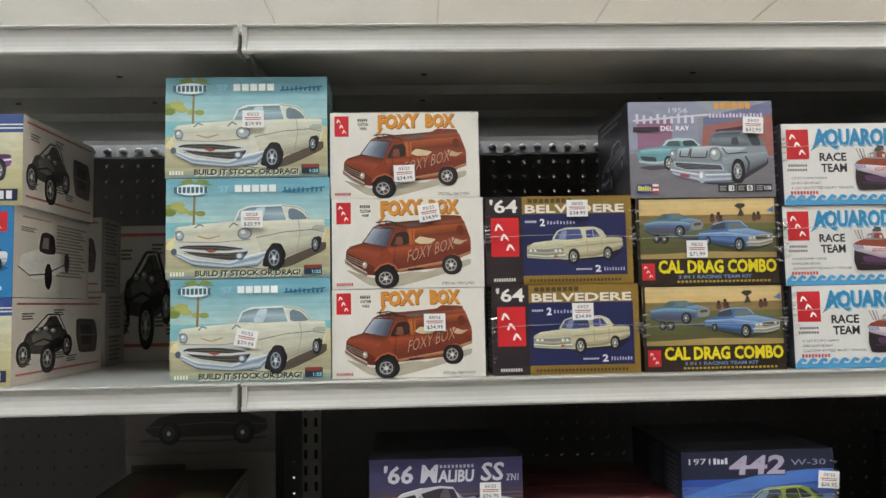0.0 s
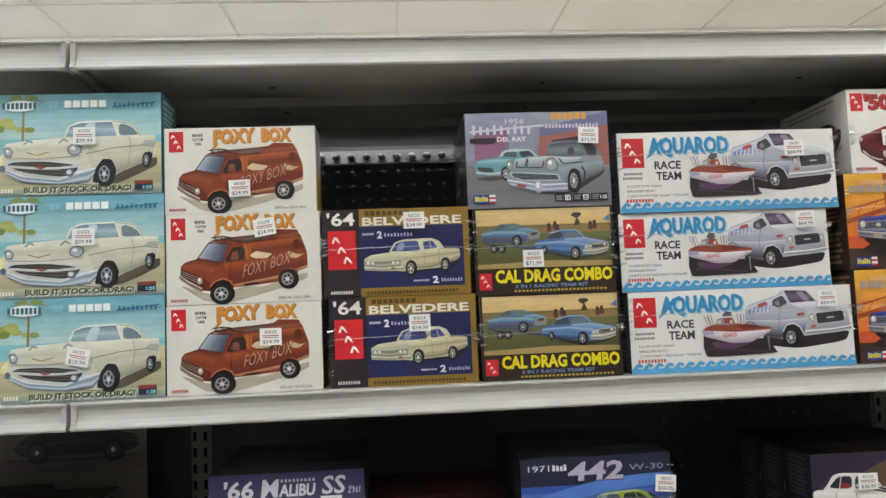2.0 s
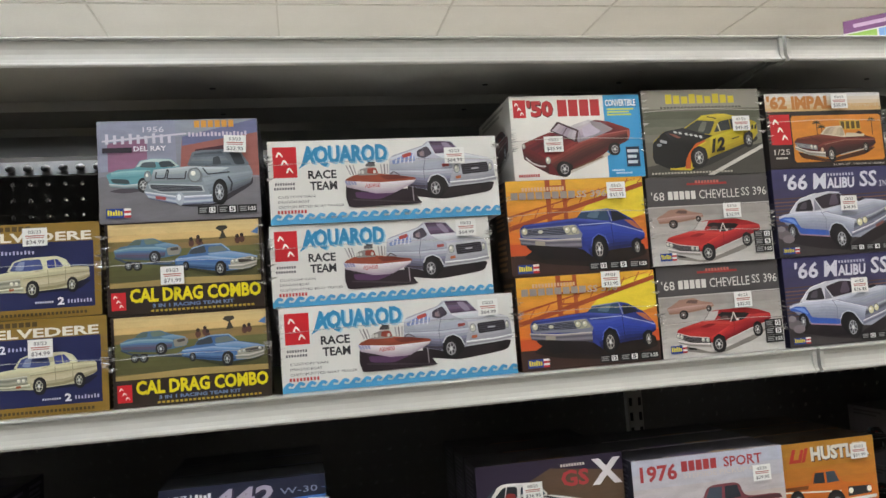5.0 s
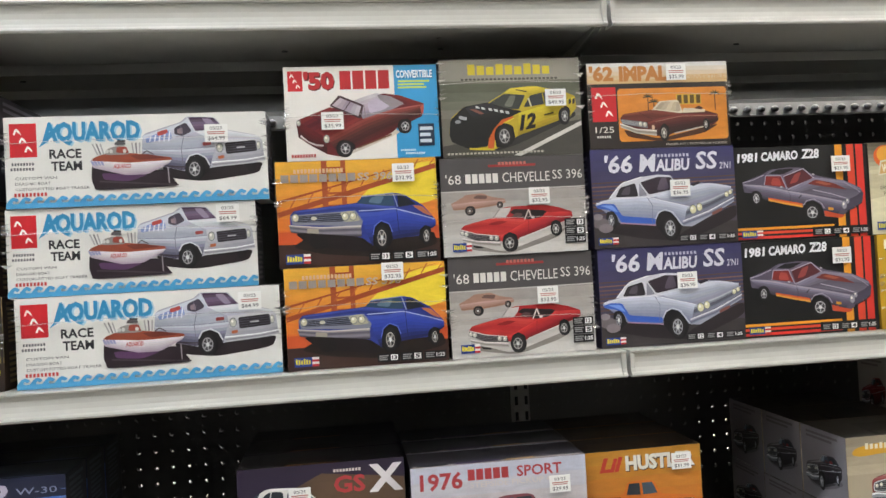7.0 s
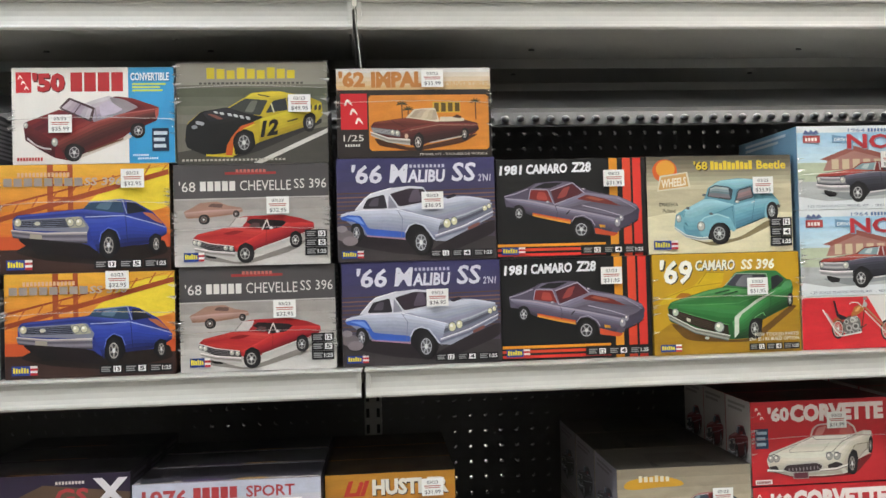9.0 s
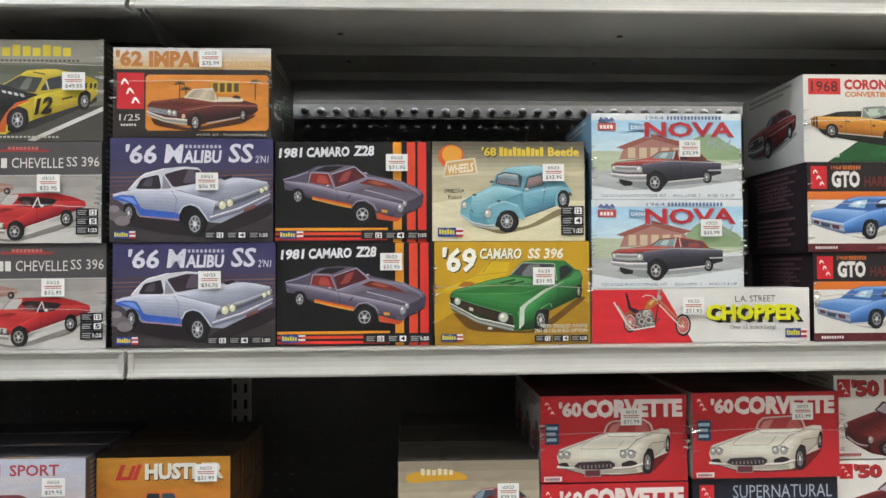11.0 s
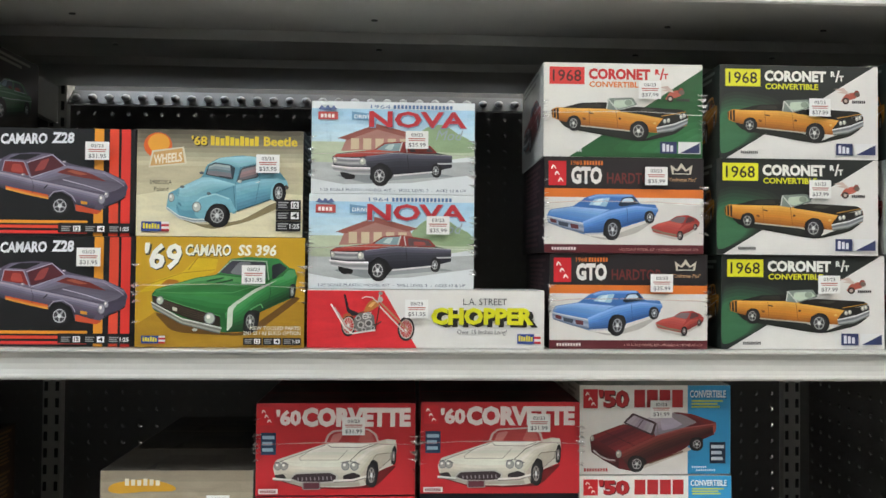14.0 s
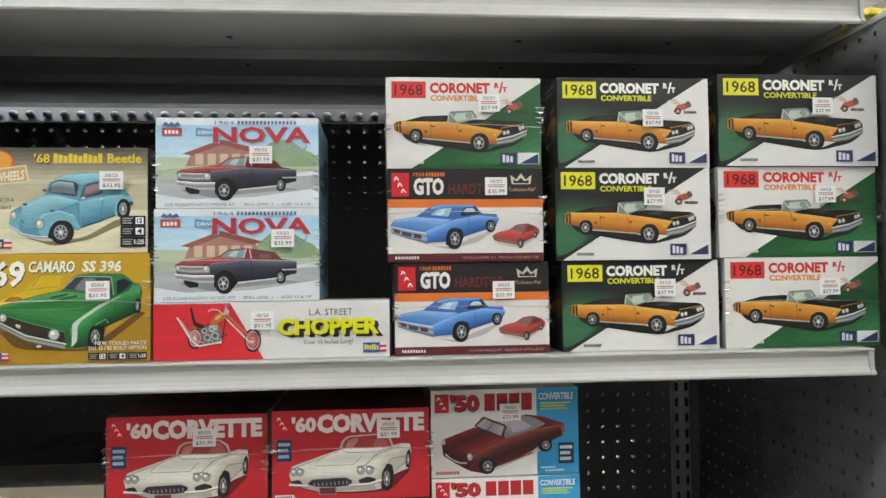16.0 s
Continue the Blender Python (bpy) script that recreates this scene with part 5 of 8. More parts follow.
def picture_black_coupe(a):
    q = Sketch(a, 954, 612)
    q.fill([(48, 228), (110, 205), (190, 180), (250, 150), (380, 138), (472, 143), (545, 188), (600, 205), (780, 240), (890, 290), (914, 330), (892, 392), (780, 452), (740, 484), (620, 472), (600, 432), (470, 404), (220, 352), (130, 302), (58, 292)], "#565062", .1)
    q.fill([(200, 252), (214, 184), (260, 150), (470, 146), (565, 216), (365, 290)], "#6b6578", .12)
    q.fill([(236, 178), (300, 150), (424, 148), (340, 184)], "#17151a", .12)
    q.fill([(202, 247), (216, 190), (322, 195), (354, 272)], "#7e2826", .1)
    q.fill([(250, 250), (262, 204), (310, 208), (326, 258)], "#a8443a")
    q.fill([(344, 200), (482, 155), (553, 216), (368, 277)], "#54222a", .1)
    q.fill([(380, 250), (420, 186), (470, 170), (440, 238)], "#94403c")
    q.line([(202, 250), (216, 188), (324, 192), (362, 282)], 5, "#a8a2b4")
    q.line([(340, 198), (484, 150), (560, 216), (366, 284)], 5, "#b4aec0")
    q.loft([(52, 238), (200, 252), (370, 292), (560, 330), (770, 378)], [(110, 300), (220, 352), (470, 406), (600, 430), (720, 462)], ["#9a94a6", "#625c70", "#544e60", "#3c3748"], 8)
    q.loft([(372, 288), (560, 210), (780, 242), (895, 300)], [(560, 322), (700, 350), (800, 366), (900, 330)], ["#837d90", "#5a5466", "#686274"])
    q.fill([(508, 252), (570, 226), (700, 255), (796, 302), (640, 277)], "#722a24", .14)
    q.fill([(560, 244), (600, 236), (690, 262), (640, 266)], "#a0523c")
    q.line([(545, 292), (680, 326), (808, 366)], 5, "#b0aabc")
    q.line([(770, 250), (860, 300), (900, 330)], 4, "#a09aac")
    q.loft([(225, 332), (340, 355), (466, 380)], [(225, 352), (340, 380), (466, 406)], ["#c8502a", "#e0a03a"], 4)
    q.fill([(618, 432), (700, 455), (770, 470), (740, 488), (622, 470)], "#c04a2a", .14)
    q.fill([(756, 380), (850, 350), (906, 312), (904, 382), (800, 444), (764, 434)], "#433d4e", .12)
    q.line([(780, 446), (850, 420), (900, 388)], 6, "#1a181e")
    q.lamp(766, 402, 20, 30, "#9a96a0")
    q.lamp(792, 376, 14, 20, "#9a96a0")
    q.fill([(648, 412), (686, 418), (686, 434), (650, 430)], "#d0902c", .1)
    q.line([(50, 230), (120, 214), (200, 184)], 6, "#a49eb0")
    q.line([(370, 292), (382, 330), (376, 372)], 2.5, "#322e3c")
    q.line([(440, 345), (462, 322)], 6, "#1e1c22")
    q.lamp(322, 268, 14, 8, "#8a8496")
    q.lamp(552, 192, 12, 7, "#8a8496")
    q.fill([(468, 410), (488, 372), (540, 362), (596, 392), (622, 470), (560, 500)], "#0d0c0e")
    q.line([(470, 392), (496, 362), (548, 354), (600, 384), (620, 420)], 5, "#a49eb0")
    q.wheel(532, 442, 56, 58, "#b9b9bc", 1)
    q.fill([(104, 320), (112, 288), (146, 282), (172, 312), (178, 360), (150, 376)], "#0d0c0e")
    q.wheel(138, 334, 32, 45, "#b9b9bc", 1)


def picture_bug(a):
    q = Sketch(a, 894, 588)
    q.fill([(200, 480), (350, 525), (560, 500), (740, 395), (810, 405), (600, 505), (400, 552)], "#867a58")
    q.fill([(160, 436), (172, 352), (230, 320), (350, 260), (374, 195), (440, 153), (560, 138), (682, 148), (745, 200), (802, 270), (818, 312), (740, 374), (720, 384), (540, 444), (400, 494), (340, 504), (220, 484)], "#659aac", .14)
    q.loft([(380, 192), (450, 152), (600, 141), (692, 156)], [(400, 192), (480, 186), (550, 208), (652, 182)], ["#9cc8d2", "#78acba"], 5)
    q.loft([(230, 322), (350, 262), (400, 262), (532, 298)], [(200, 420), (240, 474), (320, 470), (400, 372), (530, 310)], ["#9ac6d0", "#7cb0be", "#6198aa"], 7)
    q.line([(232, 330), (210, 400), (232, 462)], 3, "#47788a")
    q.line([(528, 306), (420, 350), (340, 392), (310, 462)], 3, "#47788a")
    q.fill([(366, 248), (384, 194), (420, 178), (504, 190), (528, 210), (516, 274)], "#33434c", .15)
    q.loft([(386, 200), (420, 186), (500, 196)], [(376, 244), (440, 256), (510, 266)], ["#a4b4b6", "#6a7c82", "#82787c"], 5)
    q.line([(440, 254), (506, 262)], 4, "#2a2e30")
    q.loft([(532, 302), (660, 270), (765, 262)], [(540, 444), (640, 408), (724, 376)], ["#86b8c6", "#6aa0b4", "#4a7c90"])
    q.fill([(534, 288), (560, 208), (642, 187), (656, 258)], "#3d4a50", .15)
    q.loft([(564, 216), (638, 196)], [(546, 280), (648, 252)], ["#8c8284", "#a0787a", "#6a6468"], 4)
    q.fill([(664, 238), (668, 182), (740, 222), (760, 236)], "#4a5a62", .15)
    q.line([(530, 300), (556, 206), (646, 183), (662, 262), (640, 400)], 3, "#3f6c7e")
    q.line([(520, 312), (532, 440)], 3, "#3f6c7e")
    q.lamp(552, 282, 14, 9)
    q.line([(640, 288), (662, 282)], 5, "#d0d4d2")
    q.line([(540, 446), (640, 410), (724, 378)], 6, "#35525e")
    q.fill([(316, 474), (300, 402), (342, 368), (422, 348), (502, 374), (540, 452), (520, 464), (480, 412), (424, 402), (384, 442), (360, 504)], "#7ab0be", .15)
    q.line([(310, 410), (346, 374), (424, 354), (498, 380)], 8, "#a4ced6")
    q.fill([(164, 436), (170, 376), (200, 352), (222, 372), (214, 440), (232, 478)], "#78aebc", .15)
    q.fill([(718, 378), (724, 310), (760, 266), (806, 272), (818, 312), (772, 292), (748, 322), (738, 384)], "#82b6c4", .15)
    q.lamp(188, 376, 17, 25)
    q.lamp(324, 426, 25, 30)
    q.line([(226, 402), (240, 420)], 8, "#47788a")
    for u, v in ((348, 238), (246, 316), (388, 352)):
        q.ell(u, v, 12, 8, "#5c6468")
    q.loft([(160, 424), (230, 474), (310, 492), (388, 490)], [(162, 440), (230, 492), (310, 512), (386, 508)], ["#eceeea", "#8a9496", "#cfd4d2"], 5)
    q.fill([(362, 506), (378, 446), (424, 408), (478, 418), (508, 470), (480, 520)], "#171416")
    q.wheel(434, 472, 54, 62, "#b0b2b0", 1, 8)
    q.fill([(736, 392), (742, 330), (772, 296), (802, 308), (796, 380)], "#171416")
    q.wheel(764, 342, 31, 52, "#b0b2b0", 1, 8)
    q.fill([(800, 296), (820, 310), (812, 326), (798, 318)], "#55504a")


def picture_green_coupe(a):
    q = Sketch(a, 906, 600)
    # the same car behind, in yellow
    q.fill([(16, 305), (100, 240), (250, 192), (330, 108), (440, 112), (425, 190), (300, 235), (110, 292)], "#cfae20", .15)
    q.line([(280, 180), (330, 112), (440, 114)], 5, "#a07c18")
    q.line([(60, 262), (250, 196), (420, 178)], 4, "#a88418")
    q.fill([(130, 262), (170, 230), (225, 236), (240, 262)], "#a86c1c")
    q.fill([(90, 400), (430, 520), (580, 520), (850, 320), (890, 330), (620, 540), (200, 520)], "#6a4a1c")
    q.fill([(86, 314), (108, 284), (330, 220), (430, 204), (510, 120), (600, 107), (762, 113), (824, 165), (852, 170), (866, 212), (858, 262), (832, 332), (700, 392), (640, 422), (580, 514), (480, 518), (430, 512), (98, 402)], "#276230", .1)
    q.fill([(438, 197), (508, 117), (600, 107), (762, 113), (826, 166), (702, 234)], "#347a40", .12)
    q.fill([(447, 193), (514, 128), (694, 134), (704, 228)], "#3c3c46", .1)
    q.fill([(500, 198), (550, 134), (620, 134), (590, 208)], "#75767c")
    q.line([(440, 196), (512, 124), (700, 130), (712, 230)], 5, "#a8b4a4")
    q.fill([(728, 150), (772, 138), (814, 165), (742, 226), (730, 222)], "#23282c", .15)
    q.loft([(104, 290), (330, 224), (440, 206), (700, 232)], [(96, 322), (250, 372), (380, 408), (480, 414)], ["#5c9a5c", "#2e7038", "#3f8848", "#2a6834"], 8)
    q.line([(380, 240), (470, 222)], 10, "#1e4c28")
    q.line([(430, 252), (520, 232)], 10, "#1e4c28")
    q.line([(110, 300), (260, 306), (520, 302), (690, 250)], 3, "#5c9a5c")
    q.loft([(480, 414), (600, 322), (720, 236), (856, 184)], [(490, 518), (580, 510), (660, 410), (840, 320)], ["#4a9654", "#307a3c", "#22582c", "#173c20"], 8)
    q.fill([(816, 176), (850, 172), (862, 210), (800, 232), (790, 208)], "#4a8c58", .15)
    q.fill([(494, 386), (530, 356), (640, 280), (764, 230), (640, 300), (542, 368), (522, 398), (520, 480), (490, 514)], "#c0ccbc", .14)
    q.line([(716, 236), (724, 300), (700, 388)], 2.5, "#17401f")
    q.fill([(88, 316), (250, 372), (452, 432), (458, 490), (300, 450), (100, 368)], "#2b2118", .1)
    for k in range(4):
        q.line([(140, 346 + 10 * k), (260, 388 + 11 * k), (380, 424 + 10 * k)], 2, "#5e4c3a")
    q.fill([(198, 380), (224, 388), (222, 406), (200, 398)], "#c9c8b8", .1)
    q.line([(86, 314), (250, 370), (456, 430)], 4, "#5c9a5c")
    q.lamp(132, 346, 20, 24, "#b8c2b4")
    q.lamp(398, 442, 31, 33, "#b8c2b4")
    q.loft([(84, 352), (250, 442), (464, 492)], [(94, 390), (250, 476), (452, 526)], ["#e4e8e0", "#5e6058", "#b4b6aa", "#5e6058"], 8)
    q.fill([(574, 516), (584, 440), (628, 392), (668, 402), (660, 470), (620, 520)], "#100f0d")
    q.line([(592, 420), (626, 386), (672, 362), (684, 384)], 5, "#6aa86a")
    q.wheel(616, 458, 34, 58, "#a4a8a0", 1, 6)
    q.fill([(824, 336), (830, 270), (850, 248), (862, 268), (856, 320)], "#100f0d")
    q.wheel(840, 292, 14, 38, "#a4a8a0", 1, 6)
    q.ell(320, 504, 14, 8, "#c8ccc4")


def picture_diner_coupe(a):
    q = Sketch(a, 855, 504)
    q.fill([(100, 400), (300, 450), (420, 430), (640, 410), (760, 405), (640, 385)], "#8f9496")
    q.fill([(108, 304), (140, 285), (330, 262), (500, 268), (650, 274), (737, 290), (737, 356), (660, 372), (620, 388), (430, 403), (310, 403), (118, 358)], "#32323c", .1)
    q.fill([(322, 266), (380, 224), (480, 216), (624, 238), (660, 278), (510, 282)], "#8a332f", .12)
    q.fill([(336, 264), (384, 230), (472, 224), (462, 268), (400, 270)], "#7f9aa0", .12)
    q.fill([(380, 258), (404, 234), (436, 230), (420, 264)], "#b4c6c6")
    q.line([(474, 220), (460, 270)], 7, "#c4c6c4")
    q.line([(492, 222), (500, 272)], 6, "#c4c6c4")
    q.fill([(510, 230), (616, 244), (640, 272), (516, 274)], "#5a4648", .15)
    q.fill([(540, 250), (600, 252), (606, 270), (544, 272)], "#9a4a44")
    q.loft([(132, 290), (330, 263), (460, 272)], [(112, 306), (230, 304), (300, 298)], ["#c05a4c", "#a03a34"], 5)
    q.loft([(280, 302), (450, 276), (734, 290)], [(300, 402), (450, 402), (620, 388), (736, 354)], ["#5e5e6c", "#3c3c48", "#2c2c36", "#1e1e26"], 8)
    q.line([(290, 300), (460, 280), (734, 290)], 3, "#9a9aa6")
    q.line([(500, 278), (512, 400)], 2.5, "#16161c")
    q.line([(660, 336), (736, 334)], 8, "#c2c2c4")
    q.loft([(112, 306), (200, 310), (268, 310)], [(120, 346), (200, 354), (292, 352)], ["#dcdcda", "#6e6e72", "#b8b8b8", "#6e6e72"], 8)
    q.lamp(268, 328, 19, 22)
    q.lamp(124, 322, 12, 18)
    q.loft([(106, 350), (200, 360), (308, 360)], [(118, 384), (200, 400), (308, 402)], ["#efedea", "#77777c", "#c0c0c0"], 6)
    q.fill([(150, 384), (230, 402), (226, 424), (180, 428), (156, 408)], "#1e1c1e")
    q.fill([(304, 430), (312, 366), (356, 332), (402, 350), (432, 400), (400, 440)], "#0f0e12")
    q.wheel(356, 406, 41, 54, "#b5b5b4", 1)
    q.fill([(630, 400), (636, 352), (660, 334), (684, 352), (678, 394)], "#0f0e12")
    q.wheel(652, 374, 23, 36, "#b5b5b4", 1)
    q.line([(430, 404), (634, 382)], 8, "#d4d4d2")


def picture_chopper(a):
    q = Sketch(a, 1230, 297)

    def spoked(x, y, rx, ry):
        q.ell(x, y, rx, ry, "#241c1e")
        q.ell(x, y, rx * .8, ry * .8, "#c4b4a8")
        q.ell(x, y, rx * .7, ry * .7, "#b83c3a")
        for k in range(7):
            t = math.pi * k / 7
            q.line([(x - rx * .74 * math.cos(t), y - ry * .74 * math.sin(t)), (x + rx * .74 * math.cos(t), y + ry * .74 * math.sin(t))], 2, "#d0c4bc")
        q.ell(x, y, rx * .18, ry * .18, "#dcdcd8")

    spoked(212, 184, 38, 56)
    q.fill([(176, 160), (190, 126), (220, 116), (246, 130), (240, 140), (206, 134)], "#a85a30", .2)
    spoked(510, 200, 44, 62)
    q.line([(378, 66), (520, 206)], 9, "#b0805c")
    q.line([(366, 78), (500, 214)], 7, "#d0ccc4")
    q.line([(240, 128), (300, 110), (380, 60)], 7, "#7a4426")
    q.line([(250, 210), (350, 205), (372, 80)], 6, "#5c2c20")
    q.fill([(186, 24), (198, 26), (216, 100), (262, 118), (268, 132), (232, 134), (204, 112)], "#2a1e26", .15)
    q.fill([(288, 114), (312, 66), (345, 48), (374, 60), (366, 84), (322, 112)], "#b87434", .2)
    q.fill([(312, 86), (336, 62), (356, 62), (330, 92)], "#e0b068")
    q.fill([(240, 148), (262, 124), (318, 112), (344, 132), (352, 196), (330, 212), (264, 216), (244, 192)], "#6f6c6a", .15)
    for u, v, r in ((262, 146, 14), (300, 136, 17), (276, 180, 18), (316, 172, 20), (292, 204, 12), (338, 196, 11)):
        q.ell(u, v, r, r, "#b4b2ae")
        q.ell(u, v, r * .6, r * .6, "#55524f")
    for k in range(4):
        q.line([(288, 122 + 8 * k), (330, 118 + 8 * k)], 3, "#d8d6d0")
    q.line([(122, 74), (196, 196), (230, 224), (350, 206)], 8, "#e0dcd6")
    q.line([(140, 92), (206, 190), (260, 208)], 7, "#b4aca6")
    q.line([(280, 46), (300, 36), (334, 40), (362, 66), (376, 16)], 5, "#cfcbc4")
    q.ell(376, 50, 13, 15, "#b8b6b2")
    q.ell(376, 18, 11, 9, "#8a8884")
    q.line([(340, 180), (362, 176), (382, 162)], 6, "#4a3a36")


def picture_long_convertible(a):
    q = Sketch(a, 852, 492)
    q.fill([(75, 300), (190, 330), (460, 356), (520, 405), (600, 372), (770, 320), (700, 370), (520, 412), (120, 345)], "#1c1f1a")
    q.fill([(40, 252), (64, 236), (340, 236), (480, 256), (640, 284), (770, 260), (774, 290), (766, 322), (620, 362), (545, 358), (470, 354), (190, 328), (120, 312), (74, 302), (44, 286)], "#b87828", .1)
    q.fill([(96, 238), (200, 210), (340, 205), (396, 244), (200, 244)], "#171511", .15)
    q.fill([(190, 232), (215, 214), (300, 212), (310, 234)], "#2e2a24")
    q.loft([(64, 238), (340, 240), (480, 260), (645, 288)], [(74, 302), (190, 327), (460, 352), (604, 360)], ["#e0a84c", "#cc8a30", "#bc7824", "#94581a"], 8)
    q.fill([(40, 250), (80, 238), (80, 300), (46, 286)], "#1c1712", .1)
    for u in (50, 66):
        q.line([(u, 244), (u + 2, 294)], 6, "#c27f2c")
    q.line([(240, 244), (246, 334)], 2.5, "#7a4a16")
    q.line([(386, 248), (398, 346)], 2.5, "#7a4a16")
    q.line([(240, 262), (266, 266)], 6, "#3a2a18")
    q.fill([(206, 286), (226, 290), (222, 302), (208, 298)], "#7a4a16")
    q.ell(406, 290, 8, 6, "#5a3a18")
    q.line([(190, 330), (460, 354)], 7, "#b0aca2")
    q.fill([(334, 242), (342, 188), (356, 184), (474, 178), (500, 216), (392, 248)], "#7d8880", .12)
    q.fill([(372, 222), (378, 194), (466, 188), (488, 214), (400, 240)], "#b8c6b4", .15)
    q.ell(452, 206, 20, 16, "#8f9c8c")
    q.line([(336, 240), (344, 188), (394, 246)], 6, "#c0c4bc")
    q.fill([(394, 250), (480, 226), (740, 238), (768, 254), (642, 286), (540, 270)], "#1d1b17", .12)
    q.fill([(500, 246), (540, 234), (600, 240), (560, 254)], "#3c3a34")
    q.line([(630, 274), (760, 250)], 4, "#c09040")
    q.fill([(640, 284), (768, 258), (772, 290), (620, 342), (604, 330)], "#1b1a18", .1)
    for u, v in ((648, 300), (668, 296), (736, 276), (752, 270)):
        q.lamp(u, v, 10, 13)
    q.loft([(602, 334), (700, 312), (772, 284)], [(608, 366), (692, 354), (770, 316)], ["#e4e6e6", "#55585c", "#b4b6b8", "#55585c"], 8)
    q.ell(594, 312, 8, 6, "#d8b060")
    q.fill([(456, 358), (466, 318), (508, 302), (552, 322), (560, 362), (520, 400)], "#12100e")
    q.wheel(506, 354, 43, 50, "#a6a8a6", 1)
    q.fill([(122, 316), (132, 288), (162, 276), (192, 296), (196, 330), (160, 350)], "#12100e")
    q.wheel(158, 318, 31, 38, "#a6a8a6", 1)


def picture_hardtop_rear(a):
    q = Sketch(a, 834, 486)
    q.fill([(30, 340), (210, 396), (330, 410), (420, 372), (590, 312), (480, 385), (320, 425)], "#b8b4ac")
    q.fill([(12, 298), (30, 268), (150, 250), (215, 205), (270, 188), (460, 187), (502, 235), (580, 238), (596, 268), (577, 297), (530, 318), (400, 358), (330, 388), (210, 393), (18, 334)], "#4575b8", .1)
    q.fill([(146, 252), (218, 205), (275, 188), (460, 187), (508, 242), (330, 268)], "#3f6cae", .12)
    q.loft([(225, 206), (280, 190), (455, 189)], [(240, 216), (340, 204), (470, 204)], ["#8cb2e0", "#4f80c4"], 4)
    q.fill([(228, 242), (264, 212), (342, 204), (322, 252)], "#9cc0d4", .12)
    q.fill([(250, 240), (280, 214), (310, 210), (290, 246)], "#cfe2ea")
    q.fill([(384, 242), (408, 204), (466, 199), (494, 236), (400, 250)], "#1e2c3e", .12)
    q.fill([(398, 228), (418, 208), (456, 206), (470, 226)], "#b8ccd8")
    q.line([(462, 198), (496, 238)], 5, "#2c4468")
    q.loft([(34, 270), (150, 252), (340, 266)], [(16, 296), (110, 312), (202, 330)], ["#96b8e4", "#6a98d4", "#5284c6"])
    q.loft([(200, 328), (340, 270), (480, 244), (594, 256)], [(210, 392), (320, 384), (420, 348), (580, 300)], ["#86b0e4", "#5284c8", "#3f6cae", "#2e5288"], 8)
    q.line([(430, 256), (436, 342)], 2.5, "#2c4c80")
    q.line([(210, 390), (320, 384)], 6, "#c0c8d0")
    q.loft([(12, 298), (110, 318), (202, 334)], [(20, 336), (110, 366), (208, 388)], ["#c8d0da", "#6a7890", "#a8b2c0", "#5c6880"], 8)
    q.fill([(28, 312), (62, 320), (64, 338), (32, 330)], "#5c2a30", .1)
    q.fill([(134, 338), (176, 344), (178, 366), (138, 360)], "#5c2a30", .1)
    q.fill([(72, 326), (124, 336), (124, 356), (74, 346)], "#3a4250", .1)
    q.fill([(304, 400), (312, 340), (352, 308), (394, 318), (404, 360), (370, 410)], "#0f1116")
    q.wheel(356, 366, 37, 52, "#a6a8ac", -1)
    q.fill([(526, 320), (532, 286), (554, 272), (576, 290), (572, 320)], "#0f1116")
    q.wheel(551, 302, 23, 31, "#a6a8ac", -1)
    # small red car with its nose to the left
    q.fill([(560, 385), (700, 420), (815, 350), (740, 372)], "#bdb8b0")
    q.fill([(557, 352), (590, 334), (650, 320), (690, 295), (750, 289), (792, 304), (814, 325), (808, 347), (760, 372), (722, 388), (700, 404), (568, 378)], "#9c3632", .12)
    q.loft([(592, 336), (650, 321), (725, 334)], [(560, 358), (640, 366), (690, 378)], ["#c05c50", "#a03c36"], 4)
    q.fill([(652, 321), (694, 299), (742, 298), (722, 333)], "#75676a")
    q.fill([(748, 298), (776, 302), (790, 316), (736, 334)], "#5c3638")
    q.loft([(700, 372), (740, 336), (812, 326)], [(704, 400), (760, 372), (808, 346)], ["#b04a42", "#7c2826"], 4)
    q.line([(562, 362), (620, 380), (690, 392)], 10, "#7d6a58")
    q.wheel(708, 394, 14, 23, "#a89a94")
    q.wheel(788, 350, 9, 16, "#a89a94")


